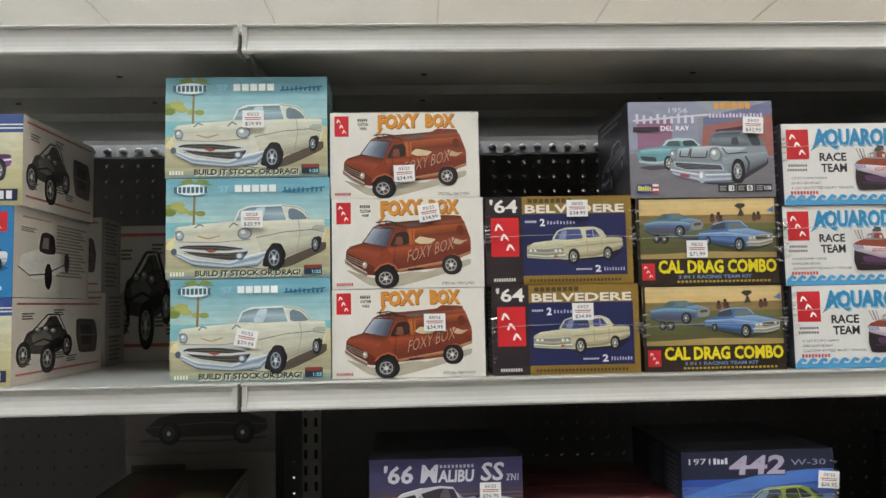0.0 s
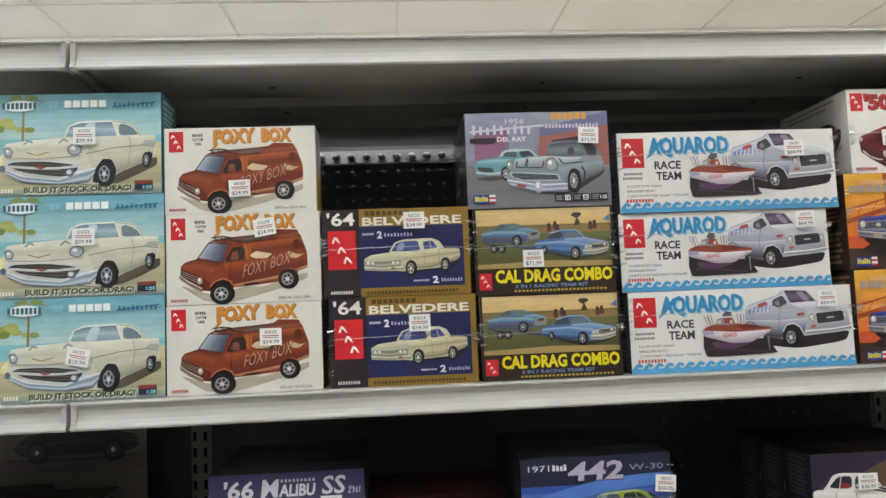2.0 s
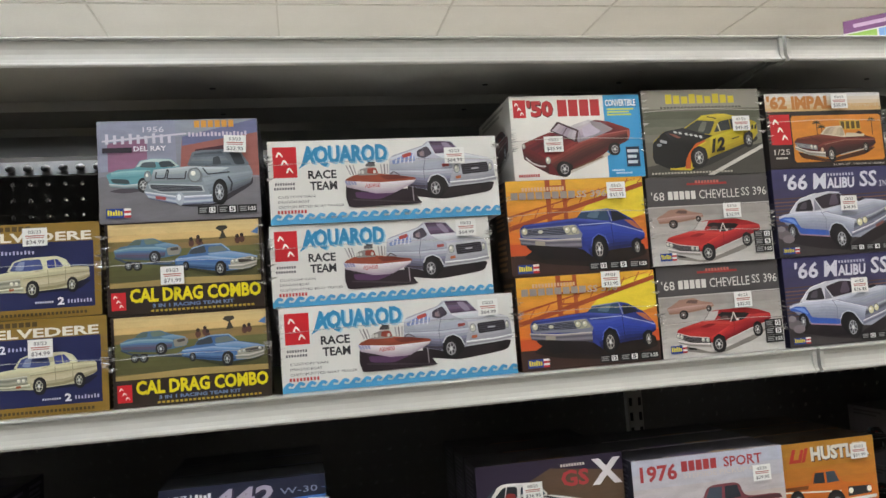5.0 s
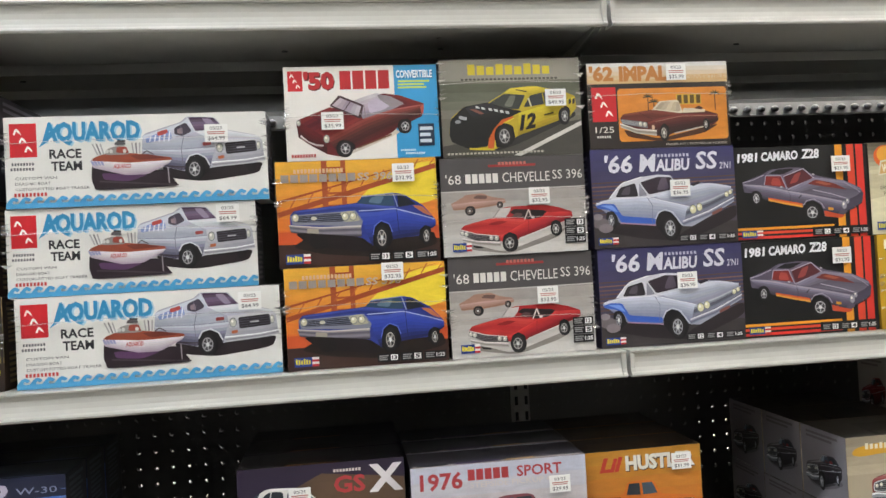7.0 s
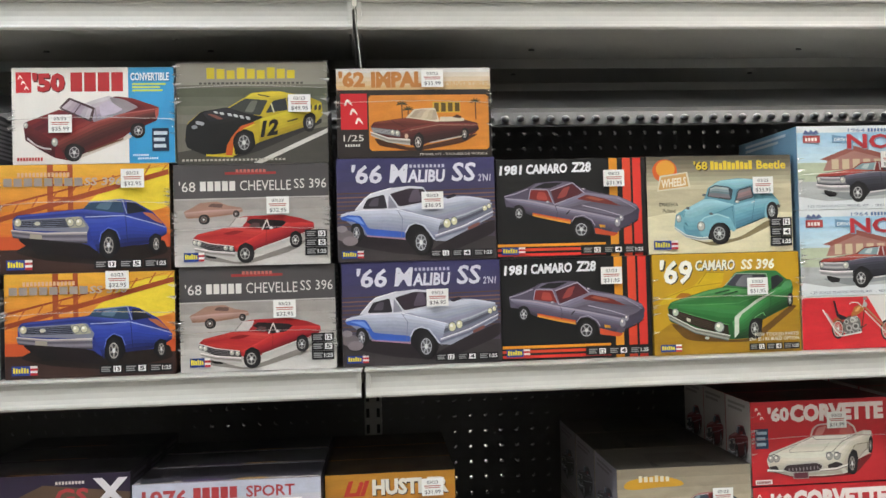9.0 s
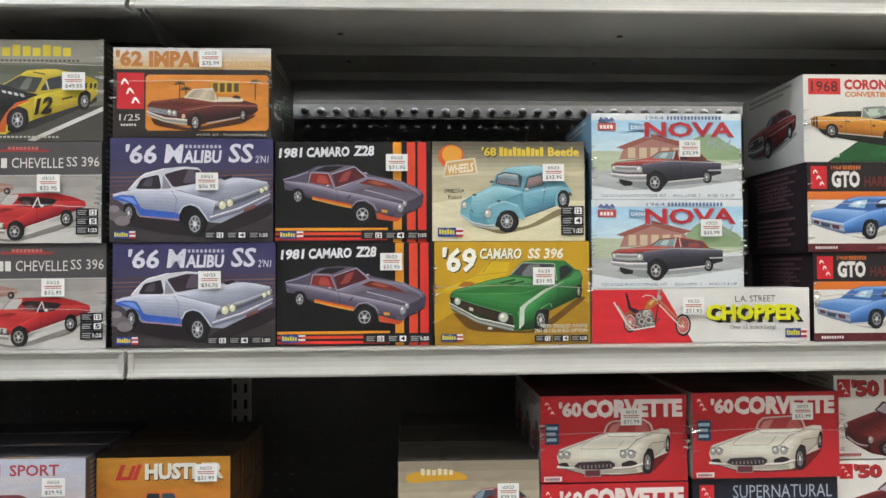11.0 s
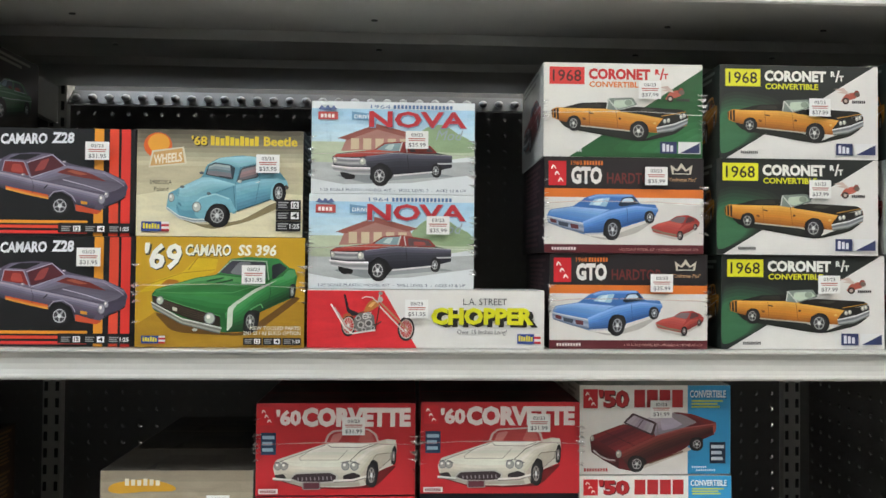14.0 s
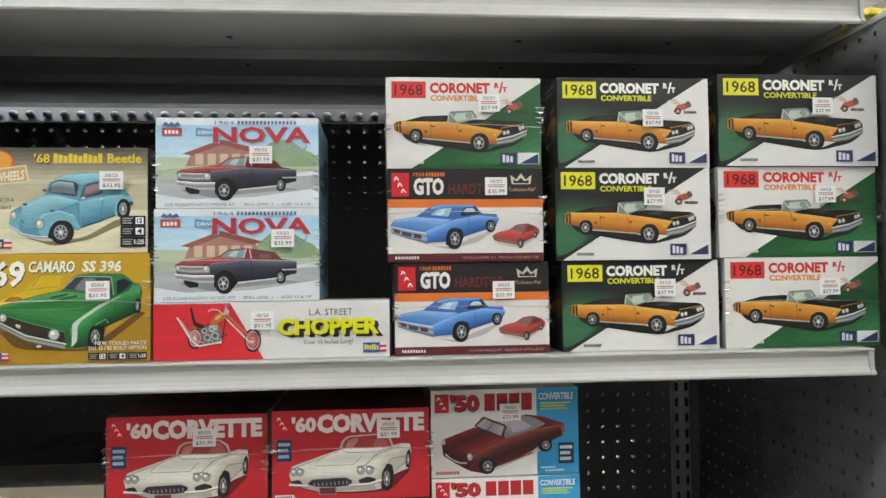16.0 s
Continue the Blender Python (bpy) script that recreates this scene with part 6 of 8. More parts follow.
def picture_roadster(a):
    q = Sketch(a, 852, 522)
    q.fill([(100, 430), (250, 480), (440, 490), (640, 480), (760, 350), (660, 380), (400, 440)], "#6a1518")
    q.fill([(92, 364), (110, 320), (370, 228), (640, 220), (700, 204), (747, 209), (754, 262), (742, 348), (660, 384), (600, 462), (560, 472), (440, 478), (250, 472), (108, 428)], "#c9c5b8", .1)
    q.fill([(362, 228), (378, 180), (410, 153), (600, 143), (644, 175), (660, 228)], "#c9b4ae", .15)
    q.fill([(374, 224), (390, 184), (416, 162), (594, 152), (632, 180), (648, 224)], "#a83a3a", .15)
    q.fill([(392, 222), (412, 176), (470, 166), (440, 222)], "#c27c76")
    q.fill([(540, 222), (570, 160), (610, 164), (636, 222)], "#b85f5a")
    q.loft([(300, 254), (400, 228), (640, 224)], [(130, 330), (330, 345), (520, 336)], ["#eceae0", "#d4d0c2", "#dedacc"])
    q.line([(380, 232), (400, 250), (560, 252), (620, 232)], 3, "#5c5c5a")
    q.line([(300, 258), (232, 308), (236, 322), (440, 322), (486, 268)], 3, "#8d897c")
    q.line([(370, 236), (180, 308), (130, 330)], 3, "#6a5a58")
    q.line([(500, 330), (560, 268), (650, 228)], 4, "#55504c")
    q.loft([(110, 330), (330, 345), (520, 338)], [(108, 428), (250, 470), (560, 470)], ["#dedace", "#c4bfb0", "#aaa496"])
    q.loft([(520, 336), (600, 262), (747, 212)], [(590, 460), (640, 350), (744, 320)], ["#e0dcd0", "#c2bcac", "#a49a8a"])
    q.fill([(628, 318), (644, 292), (720, 284), (722, 312), (690, 342), (655, 374)], "#b5ae9e", .2)
    q.line([(626, 316), (644, 290), (722, 282), (718, 318), (655, 378)], 3, "#5c5450")
    q.fill([(690, 206), (746, 210), (750, 240), (700, 236)], "#d8d4c8")
    for u, r in ((118, 20), (152, 20), (478, 22), (526, 23)):
        q.lamp(u, 356, r, r * 1.15, "#9c9a94")
    q.line([(98, 336), (140, 330), (176, 348)], 4, "#4a4646")
    q.line([(456, 336), (500, 328), (556, 346)], 4, "#4a4646")
    q.fill([(180, 428), (208, 392), (400, 386), (440, 408), (434, 446), (350, 454), (228, 450)], "#b5b2aa", .15)
    q.fill([(190, 426), (214, 400), (396, 394), (430, 412), (424, 440), (350, 446), (234, 443)], "#33262a", .15)
    for k in range(9):
        q.line([(226 + 22 * k, 420 - k * .8), (228 + 22 * k, 438 - k * .6)], 7, "#8a8488")
    q.fill([(98, 406), (150, 398), (168, 432), (120, 434)], "#2a2224")
    q.fill([(464, 410), (520, 392), (562, 408), (542, 442), (470, 438)], "#2a2224")
    q.line([(92, 426), (190, 436)], 14, "#dedad2")
    q.line([(94, 432), (190, 442)], 5, "#7c7672")
    q.line([(414, 440), (520, 436), (598, 414)], 14, "#dedad2")
    q.line([(416, 447), (520, 443), (598, 421)], 5, "#7c7672")
    q.fill([(250, 446), (346, 446), (346, 488), (250, 488)], "#8d8884", .1)
    q.fill([(256, 450), (340, 450), (340, 484), (256, 484)], "#5e2834", .1)
    q.fill([(586, 466), (596, 370), (620, 318), (650, 330), (658, 390), (630, 470)], "#141113")
    q.wheel(618, 408, 26, 66, "#9a948e")
    q.fill([(722, 350), (728, 260), (742, 236), (752, 262), (748, 330)], "#141113")
    q.wheel(736, 300, 11, 46, "#9a948e")


# ---- cover designs: each gives the carton's inks and draws the front ----
def cover_hardtop_57(a):
    a.fade(0, .50, 1, 1, "#b4d0cc", "#6fa9ba", 8)
    a.fade(0, .05, 1, .55, "#a8a488", "#d4c898", 6)
    a.poly([(0, .40), (.2, .46), (.5, .48), (1, .50), (1, .58), (.5, .57), (0, .56)], "#7fbcc4")
    a.poly([(0, .30), (.12, .48), (.2, .42), (.3, .30)], "#e2d8a2", smooth=True)
    for u, v, r in ((.03, .70, .05), (.07, .73, .045), (.02, .66, .04), (.10, .68, .035), (.16, .655, .03), (.21, .65, .03)):
        a.ell(u, v, r, r * .9, ("#8d9a4e", "#a8ac62", "#75863e")[round(u * 100) % 3])
    a.line((.165, .30), (.175, .96), .022, "#8b7b52")
    for k in range(7):
        t = math.pi * k / 6
        a.poly([(.175, .95), (.175 + .05 * math.cos(t), .975 + .04 * math.sin(t)), (.175 + .11 * math.cos(t), .93 + .07 * math.sin(t)), (.175 + .05 * math.cos(t), .94 + .02 * math.sin(t))], "#7d8f4a")
    a.fade(0, 0, 1, .10, "#8b9a96", "#b3b48e", 3)
    picture_hardtop_57(a)
    a.ell(.155, .885, .10, .055, "#dfeef0", "maker_badge")
    a.words(.05, .855, .26, .915, 8, "#3f6472", "maker_badge", .3)
    a.text("'57", .315, .86, .385, .925, "#8cc3d4", bold=.03)
    a.words(.42, .86, .68, .93, 5, "#eef5f2", "title", .18)
    a.line((.71, .86), (.97, .90), .014, "#2f6f8c", "title")
    a.words(.72, .855, .97, .905, 9, "#2f6f8c", "title", .55, True)
    a.title("BUILD IT STOCK OR DRAG!", .18, .025, .82, .085, "#3a3d33", "#d9e0cc", .04)
    a.words(.03, .03, .12, .07, 5, "#e9e9da")
    a.rect(.84, .03, .95, .12, "#20323f", "level_mark")
    a.rect(.845, .09, .945, .125, "#8c3a30", "level_mark")
    a.text("1:25", .89, .04, .945, .075, "#8fd4ea", "level_mark")


def cover_custom_van(a):
    a.rect(0, 0, 1, 1, "#dcd9d0")
    a.script_badge(.03, .72, .125, .96)
    for i, s in enumerate(("CUSTOM", "VAN")):
        a.text(s, .185 + .012 * i, .845 - .05 * i, .255 - .012 * i, .88 - .05 * i, "#3a3838", "small_print")
    a.words(.185, .895, .255, .93, 5, "#3a3838")
    for d, c in ((.010, "#8a5a22"), (0, "#cf8a34")):
        a.text("FOXY", .32 + d * .5, .80 - d, .60 + d * .5, .975 - d, c, bold=.06, rise=.02)
        a.text("BOX", .64 + d * .5, .82 - d, .84 + d * .5, .985 - d, c, bold=.06)
    a.poly([(.33, .80), (.30, .73), (.34, .76), (.36, .82)], "#cf8a34")
    picture_custom_van(a)
    a.words(.03, .035, .14, .065, 9, "#b03a34")
    a.text("SPECIAL FEATURES", .72, .03, .93, .06, "#3c3a3a", "small_print", 0)


def cover_saloon_64(a):
    a.rect(0, 0, 1, 1, "#1d2350")
    a.rect(.25, .80, 1, 1, "#8a6d2c")
    a.rect(.25, 0, 1, .10, "#8a6d2c")
    a.rect(.96, 0, 1, 1, "#8a6d2c")
    a.rect(0, 0, .25, 1, "#2a2024")
    a.text("'64", .03, .815, .22, .97, "#e8e4dc", bold=.02)
    a.words(.29, .925, .60, .975, 8, "#4d3d1c", "title", .25)
    a.text("BELVEDERE", .27, .81, .95, .905, "#e4dfd2", bold=.03)
    a.script_badge(.035, .32, .225, .76, "#cf242c")
    a.words(.27, .70, .35, .725, 7, "#cfcfe0")
    a.text("2", .37, .66, .405, .745, "#eceaf0")
    a.words(.42, .68, .62, .72, 9, "#b9b6d8", "small_print", .5, True)
    picture_saloon_64(a)
    a.text("2", .74, .13, .78, .21, "#eceaf0")
    a.words(.80, .145, .95, .185, 8, "#b9b6d8", "small_print", .5, True)
    a.words(.61, .155, .72, .175, 8, "#cfcfe0")
    a.words(.05, .04, .20, .075, 9, "#e0dcd4")
    a.words(.29, .03, .92, .06, 26, "#4d3d1c")


def cover_tow_combo(a):
    a.fade(0, .62, 1, 1, "#c29a5e", "#dcc48c", 6)
    a.rect(0, .30, 1, .80, "#7c6c42")
    a.poly([(0, .72), (.2, .78), (.5, .76), (.8, .80), (1, .77), (1, .68), (0, .68)], "#8c7448", smooth="soft")
    a.fade(0, .36, 1, .70, "#575634", "#6a6a40", 5)
    a.poly([(0, .30), (1, .30), (1, .36), (.5, .38), (0, .345)], "#a8915c")
    for u, v in ((.54, .78), (.585, .80), (.60, .76), (.84, .79), (.87, .80)):
        a.ell(u, v - .03, .018, .04, "#5a3a32")
        a.ell(u, v + .015, .012, .022, "#332622")
    a.poly([(.70, .90), (.72, .93), (.77, .93), (.78, .90), (.75, .87), (.77, .79), (.72, .78), (.74, .86)], "#3f3a30")
    a.poly([(.93, .84), (.98, .90), (.98, .82)], "#5a80b4")
    picture_tow_combo(a)
    a.rect(0, 0, 1, .30, "#2a1f18", "lower_band")
    for x0, y0, x1, y1 in ((0, .30, .018, 1), (.984, .30, 1, 1), (0, .985, 1, 1)):
        a.rect(x0, y0, x1, y1, "#2a1f18", "lower_band")
    a.script_badge(.025, .06, .115, .25)
    a.text("CAL DRAG COMBO", .14, .13, .98, .285, "#e0cf1c", bold=.04)
    a.text("3 IN 1 RACING TEAM KIT", .28, .07, .80, .11, "#6f86b4", "small_print")
    a.words(.27, .025, .94, .048, 24, "#b99c3a")


def cover_custom_street(a):
    a.fade(0, 0, 1, 1, "#7f7c84", "#8d94a2", 6)
    a.poly([(0, .45), (.3, .50), (1, .40), (1, 0), (0, 0)], "#76747a")
    a.poly([(0, .50), (0, .95), (.12, 1), (.48, 1), (.48, .55)], "#8f93a8")
    a.poly([(.06, .50), (.06, .78), (.30, .82), (.30, .52)], "#8f6480")
    a.poly([(.50, .48), (.52, .82), (1, .98), (1, .42)], "#9a605a")
    a.poly([(.52, .74), (.52, .83), (1, 1), (1, .86)], "#6a6d92")
    a.words(.56, .83, .94, .875, 16, "#c9bfd2", "cover_picture", .4, True)
    a.poly([(.60, .50), (.60, .70), (.80, .74), (.80, .50)], "#4a2a32")
    a.words(.60, .92, .86, .99, 6, "#d89a3c", "title", .25)
    picture_custom_street(a)
    a.text("1956", .28, .88, .41, .935, "#d8d4e0", bold=0)
    a.line((.03, .80), (.55, .86), .018, "#cfcbd8", "title")
    a.words(.05, .77, .48, .87, 9, "#cfcbd8", "title", .6, True)
    a.rect(.03, .685, .21, .735, "#2b2530", "title")
    a.text("DEL RAY", .22, .695, .42, .745, "#ece8f0", bold=.02)
    a.flag_badge(.04, .05, .19, .14)
    a.age_marks(.60, .05, .98, .13, ("13", "5"))


def cover_boat_team(a):
    a.rect(0, 0, 1, 1, "#dddcd8")
    a.script_badge(.02, .56, .12, .93)
    for d, c in ((.014, "#9bc3d8"), (0, "#2f86b4")):
        a.text("AQUAROD", .14 + d * .5, .68 - d, .51 + d * .5, .94 - d, c, bold=.05)
    a.poly([(.15, .70), (.125, .66), (.14, .72), (.20, .92), (.22, .90)], "#2f86b4")
    a.text("RACE", .165, .535, .285, .64, "#28272c", bold=.03)
    a.text("TEAM", .17, .40, .285, .505, "#28272c", bold=.03)
    for k in range(2):
        a.words(.025 - .005 * k, .47 - .055 * k, .11, .50 - .055 * k, 8, "#5a5a60")
    for k, s in enumerate(("CUSTOM VAN", "DRAG/SKI BOAT", "CUSTOM-FITTED BOAT TRAILER")):
        a.text(s, .035, .315 - .06 * k, (.19, .165, .31)[k], .345 - .06 * k, "#35343a", "small_print", 0)
    a.words(.03, .13, .155, .17, 9, "#c23a38")
    picture_boat_team(a)
    # row of curling waves
    a.rect(0, 0, 1, .055, "#4d9ccc", "wave_border")
    for k in range(22):
        u = (k + .1) / 22
        a.poly([(u - .005, .03), (u + .004, .085), (u + .022, .125), (u + .042, .10), (u + .034, .075), (u + .024, .085), (u + .02, .06), (u + .042, .03)], "#4d9ccc", "wave_border", True)


def cover_convertible_50(a):
    a.rect(0, 0, 1, 1, "#e4e1dc")
    a.rect(.715, 0, 1, 1, "#3a9ad0")
    a.script_badge(.025, .74, .12, .955)
    a.title("'50", .125, .75, .325, .95, "#b4262c", "#5a1418", .05)
    a.words(.36, .75, .695, .95, 4, "#b4262c", "title", .14)
    a.title("CONVERTIBLE", .73, .86, .97, .945, "#e6f0f4", "#1e6a9c", .03)
    a.lines(.74, .74, .95, .84, 3, "#c6d84a")
    picture_convertible_50(a)
    a.rect(.86, .12, .965, .36, "#1c2e46", "maker_badge")
    a.lines(.87, .14, .955, .34, 3, "#c8d2da", "maker_badge")
    a.words(.03, .035, .19, .07, 9, "#b4262c")
    a.words(.74, .07, .84, .09, 8, "#d8ecf4")
    a.words(.77, .035, .90, .055, 9, "#d8ecf4")


def cover_bridge_coupe(a):
    a.fade(0, .25, 1, 1, "#d8702c", "#e0a83a", 7)
    a.poly([(.5, .55), (1, .60), (1, .95), (.7, .85)], "#e6cc3a", smooth=True)
    for u, w in ((.28, .035), (.40, .03)):
        a.rect(u, .40, u + w, 1, "#a8502a")
    for k in range(5):
        a.rect(.28, .44 + .12 * k, .43, .46 + .12 * k, "#a8502a")
    a.line((.0, .50), (1.0, .92), .05, "#a04a28")
    a.line((.0, .62), (1.0, 1.05), .025, "#a04a28")
    for k in range(9):
        u = .08 + .11 * k
        a.line((u, .53 + .42 * u), (u + .04, .63 + .42 * u), .012, "#b45c30")
    a.rect(0, .22, 1, .34, "#c8542a")
    a.rect(0, 0, 1, .22, "#3b2620")
    picture_bridge_coupe(a)
    a.words(.11, .885, .42, .925, 14, "#d9b08a", "title", .3)
    a.words(.03, .80, .50, .875, 8, "#9c9088", "title", .18)
    a.text("SS 396", .50, .80, .72, .875, "#b8a89a", bold=.02, shear=.1)
    a.flag_badge(.04, .035, .19, .125)
    a.age_marks(.55, .03, .99, .11, ("13", "5"))


def cover_red_coupe(a):
    a.fade(0, 0, 1, .66, "#c9c6c2", "#9d9894", 6)
    a.rect(0, .66, 1, 1, "#4c494a")
    a.line((0, .66), (1, .67), .012, "#b8b4b0")
    a.rect(.33, .90, .66, .925, "#9c3434")
    a.words(.40, .92, .60, .95, 8, "#c06a60", "title", .3)
    a.text("'68", .035, .735, .14, .835, "#d8d4d0", bold=0)
    a.words(.17, .74, .405, .835, 5, "#d8d4d0", "title", .22)
    a.text("CHEVELLE", .425, .74, .755, .84, "#d8d4d0", bold=0)
    a.text("SS 396", .775, .755, .985, .85, "#d8d4d0", bold=0)
    picture_red_coupe(a)
    a.flag_badge(.06, .05, .19, .135)
    a.age_marks(.84, .08, .985, .34, ("12", "5"), True)


def cover_race_car(a):
    a.rect(0, 0, 1, 1, "#6d6a60")
    a.fade(0, .40, 1, .75, "#77756a", "#565a4a", 4)
    a.rect(0, .78, 1, 1, "#8c887e")
    a.poly([(0, 0), (1, 0), (1, .36), (0, .12)], "#46443f")
    a.poly([(.55, .0), (1, .30), (1, .345), (.50, .01)], "#c9c6c0")
    a.words(.20, .84, .80, .95, 9, "#cdb92c", "title", .22, True)
    a.words(.15, .785, .85, .805, 24, "#4a4842")
    picture_race_car(a)
    a.words(.03, .03, .72, .05, 26, "#b4b0a4")


def cover_convertible_62(a):
    a.rect(0, 0, 1, 1, "#2b2422")
    a.fade(0, .76, 1, 1, "#c9a878", "#d6d4d2", 5)
    a.text("'62", .015, .79, .185, .97, "#b8783a", bold=.05)
    a.text("IMPALA", .225, .785, .66, .965, "#b8783a", bold=.06)
    a.text("CONVERTIBLE", .665, .785, .985, .85, "#c9a06a", bold=.01)
    a.script_badge(.025, .32, .195, .72)
    a.text("1/25", .04, .19, .17, .26, "#dcd8d0", "small_print", 0)
    a.words(.05, .13, .15, .155, 6, "#dcd8d0")
    a.poly([(.22, .08), (.97, .08), (.985, .11), (.985, .67), (.97, .70), (.22, .70), (.205, .67), (.205, .11)], "#d28430")
    a.rect(.62, .50, .80, .62, "#c9a43c")
    for k in range(4):
        a.rect(.63 + .045 * k, .51, .66 + .045 * k, .61, "#5d4a22")
    for u, v in ((.42, .60), (.46, .54), (.90, .62)):
        a.line((u, .42), (u, v), .012, "#4d3420")
        for k in range(6):
            t = k * math.pi / 5
            a.line((u, v), (u + .035 * math.cos(t), v + .045 * math.sin(t) - .01), .014, "#3e3a22")
    picture_convertible_62(a)
    a.text("MODEL KIT - TROUSSE DE MODELE", .53, .02, .97, .045, "#cfcac0", "small_print", 0)


def cover_dusk_coupe(a):
    a.fade(0, 0, 1, 1, "#4e454a", "#3a3862", 9)
    for k in range(9):
        y = .34 + .04 * k
        a.line((0, y), (1, y + .03), .012, tone("#8c6a5a", .6 + .09 * (k % 4)))
    a.poly([(0, .0), (1, .0), (1, .22), (0, .28)], "#3b3638")
    a.text("'66", .095, .755, .285, .94, "#d6d6e0", bold=.025, shear=.12)
    a.text("M", .33, .76, .45, .94, "#d6d6e0", bold=.03, shear=.12)
    a.text("ALIBU", .445, .76, .685, .885, "#d6d6e0", bold=.035, shear=.12)
    a.text("SS", .725, .765, .88, .95, "#d6d6e0", bold=.02, shear=.12)
    a.text("2'N1", .892, .765, .975, .835, "#d0d0dc", bold=.01, shear=.12)
    a.words(.46, .905, .69, .935, 9, "#b8b8cc", "title", .4)
    picture_dusk_coupe(a)
    a.flag_badge(.025, .035, .16, .105)
    a.age_marks(.58, .03, .985, .10, ("12", "4"))


def cover_black_coupe(a):
    a.rect(0, 0, 1, 1, "#121214")
    for u, c in ((.755, "#e0952a"), (.845, "#d8472e"), (.915, "#d8372e")):
        a.rect(u, 0, u + .055, 1, c)
    for v, c in ((.02, "#d8372e"), (.07, "#d8472e"), (.115, "#e0952a")):
        a.rect(0, v, .72, v + .028, c)
    a.text("1981", .022, .835, .175, .935, "#e8e8ec", bold=.04, shear=.1, rise=.008)
    a.text("CAMARO", .20, .845, .475, .945, "#e8e8ec", bold=.04, shear=.1, rise=.01)
    a.text("Z28", .50, .86, .635, .965, "#e8e8ec", bold=.04, shear=.1)
    picture_black_coupe(a)
    a.flag_badge(.025, .035, .18, .11)
    a.rect(.55, .03, .99, .12, "#121214")
    a.age_marks(.56, .03, .985, .105, ("12", "4"))


def cover_beetle(a):
    a.fade(0, 0, 1, 1, "#d8cfa8", "#aca48c", 6)
    a.fade(0, .66, 1, 1, "#c9c2a4", "#5a5448", 8)
    a.poly([(0, .0), (0, .38), (.3, .46), (1, .40), (1, 0)], "#dcd5b4", smooth=False)
    a.ell(.125, .85, .085, .12, "#d8622a", "badge")
    a.ell(.13, .87, .065, .09, "#e2a03a", "badge")
    a.poly([(.07, .64), (.09, .80), (.28, .84), (.30, .68)], "#d6cfb8", "badge")
    a.poly([(.08, .655), (.10, .785), (.27, .825), (.285, .69)], "#c9a066", "badge")
    a.text("WHEELS", .10, .67, .27, .76, "#e8e0cc", "badge", .03, 0, .03)
    a.title("'68", .325, .855, .42, .945, "#e0c43a", "#3a3020", .03)
    a.words(.44, .855, .735, .945, 10, "#e0c43a", "title", .2, True)
    a.text("Beetle", .76, .855, .965, .945, "#e0c43a", bold=.03)
    a.text("090822KA", .08, .485, .21, .525, "#3a352c", "small_print", 0)
    a.text("Poland", .105, .42, .19, .46, "#3a352c", "small_print", 0)
    picture_bug(a)
    a.flag_badge(.035, .045, .20, .135)
    a.age_marks(.84, .05, .99, .35, ("12", "4"), True)


def cover_green_coupe(a):
    a.rect(0, 0, 1, 1, "#c39a22")
    a.poly([(0, .2), (.3, .5), (.7, .55), (1, .4), (1, 0), (0, 0)], "#a8801e", smooth=False)
    a.title("'69", .05, .70, .27, .945, "#f0efe6", "#3a3a30", .03, .12)
    a.title("CAMARO", .29, .83, .56, .935, "#ececdc", "#3a4a3a", .03, .15, d=.006)
    a.text("SS 396", .60, .83, .83, .935, "#ececdc", bold=.03, shear=.15)
    picture_green_coupe(a)
    a.text("NEW TOOLED PARTS!", .68, .16, .98, .195, "#ece8d8", "small_print", .01)
    a.text("2N1 SS / RS BUILD OPTION", .64, .115, .98, .15, "#ece8d8", "small_print", .01)
    a.flag_badge(.04, .035, .18, .105)
    a.age_marks(.64, .025, .99, .09, ("12", "4"))


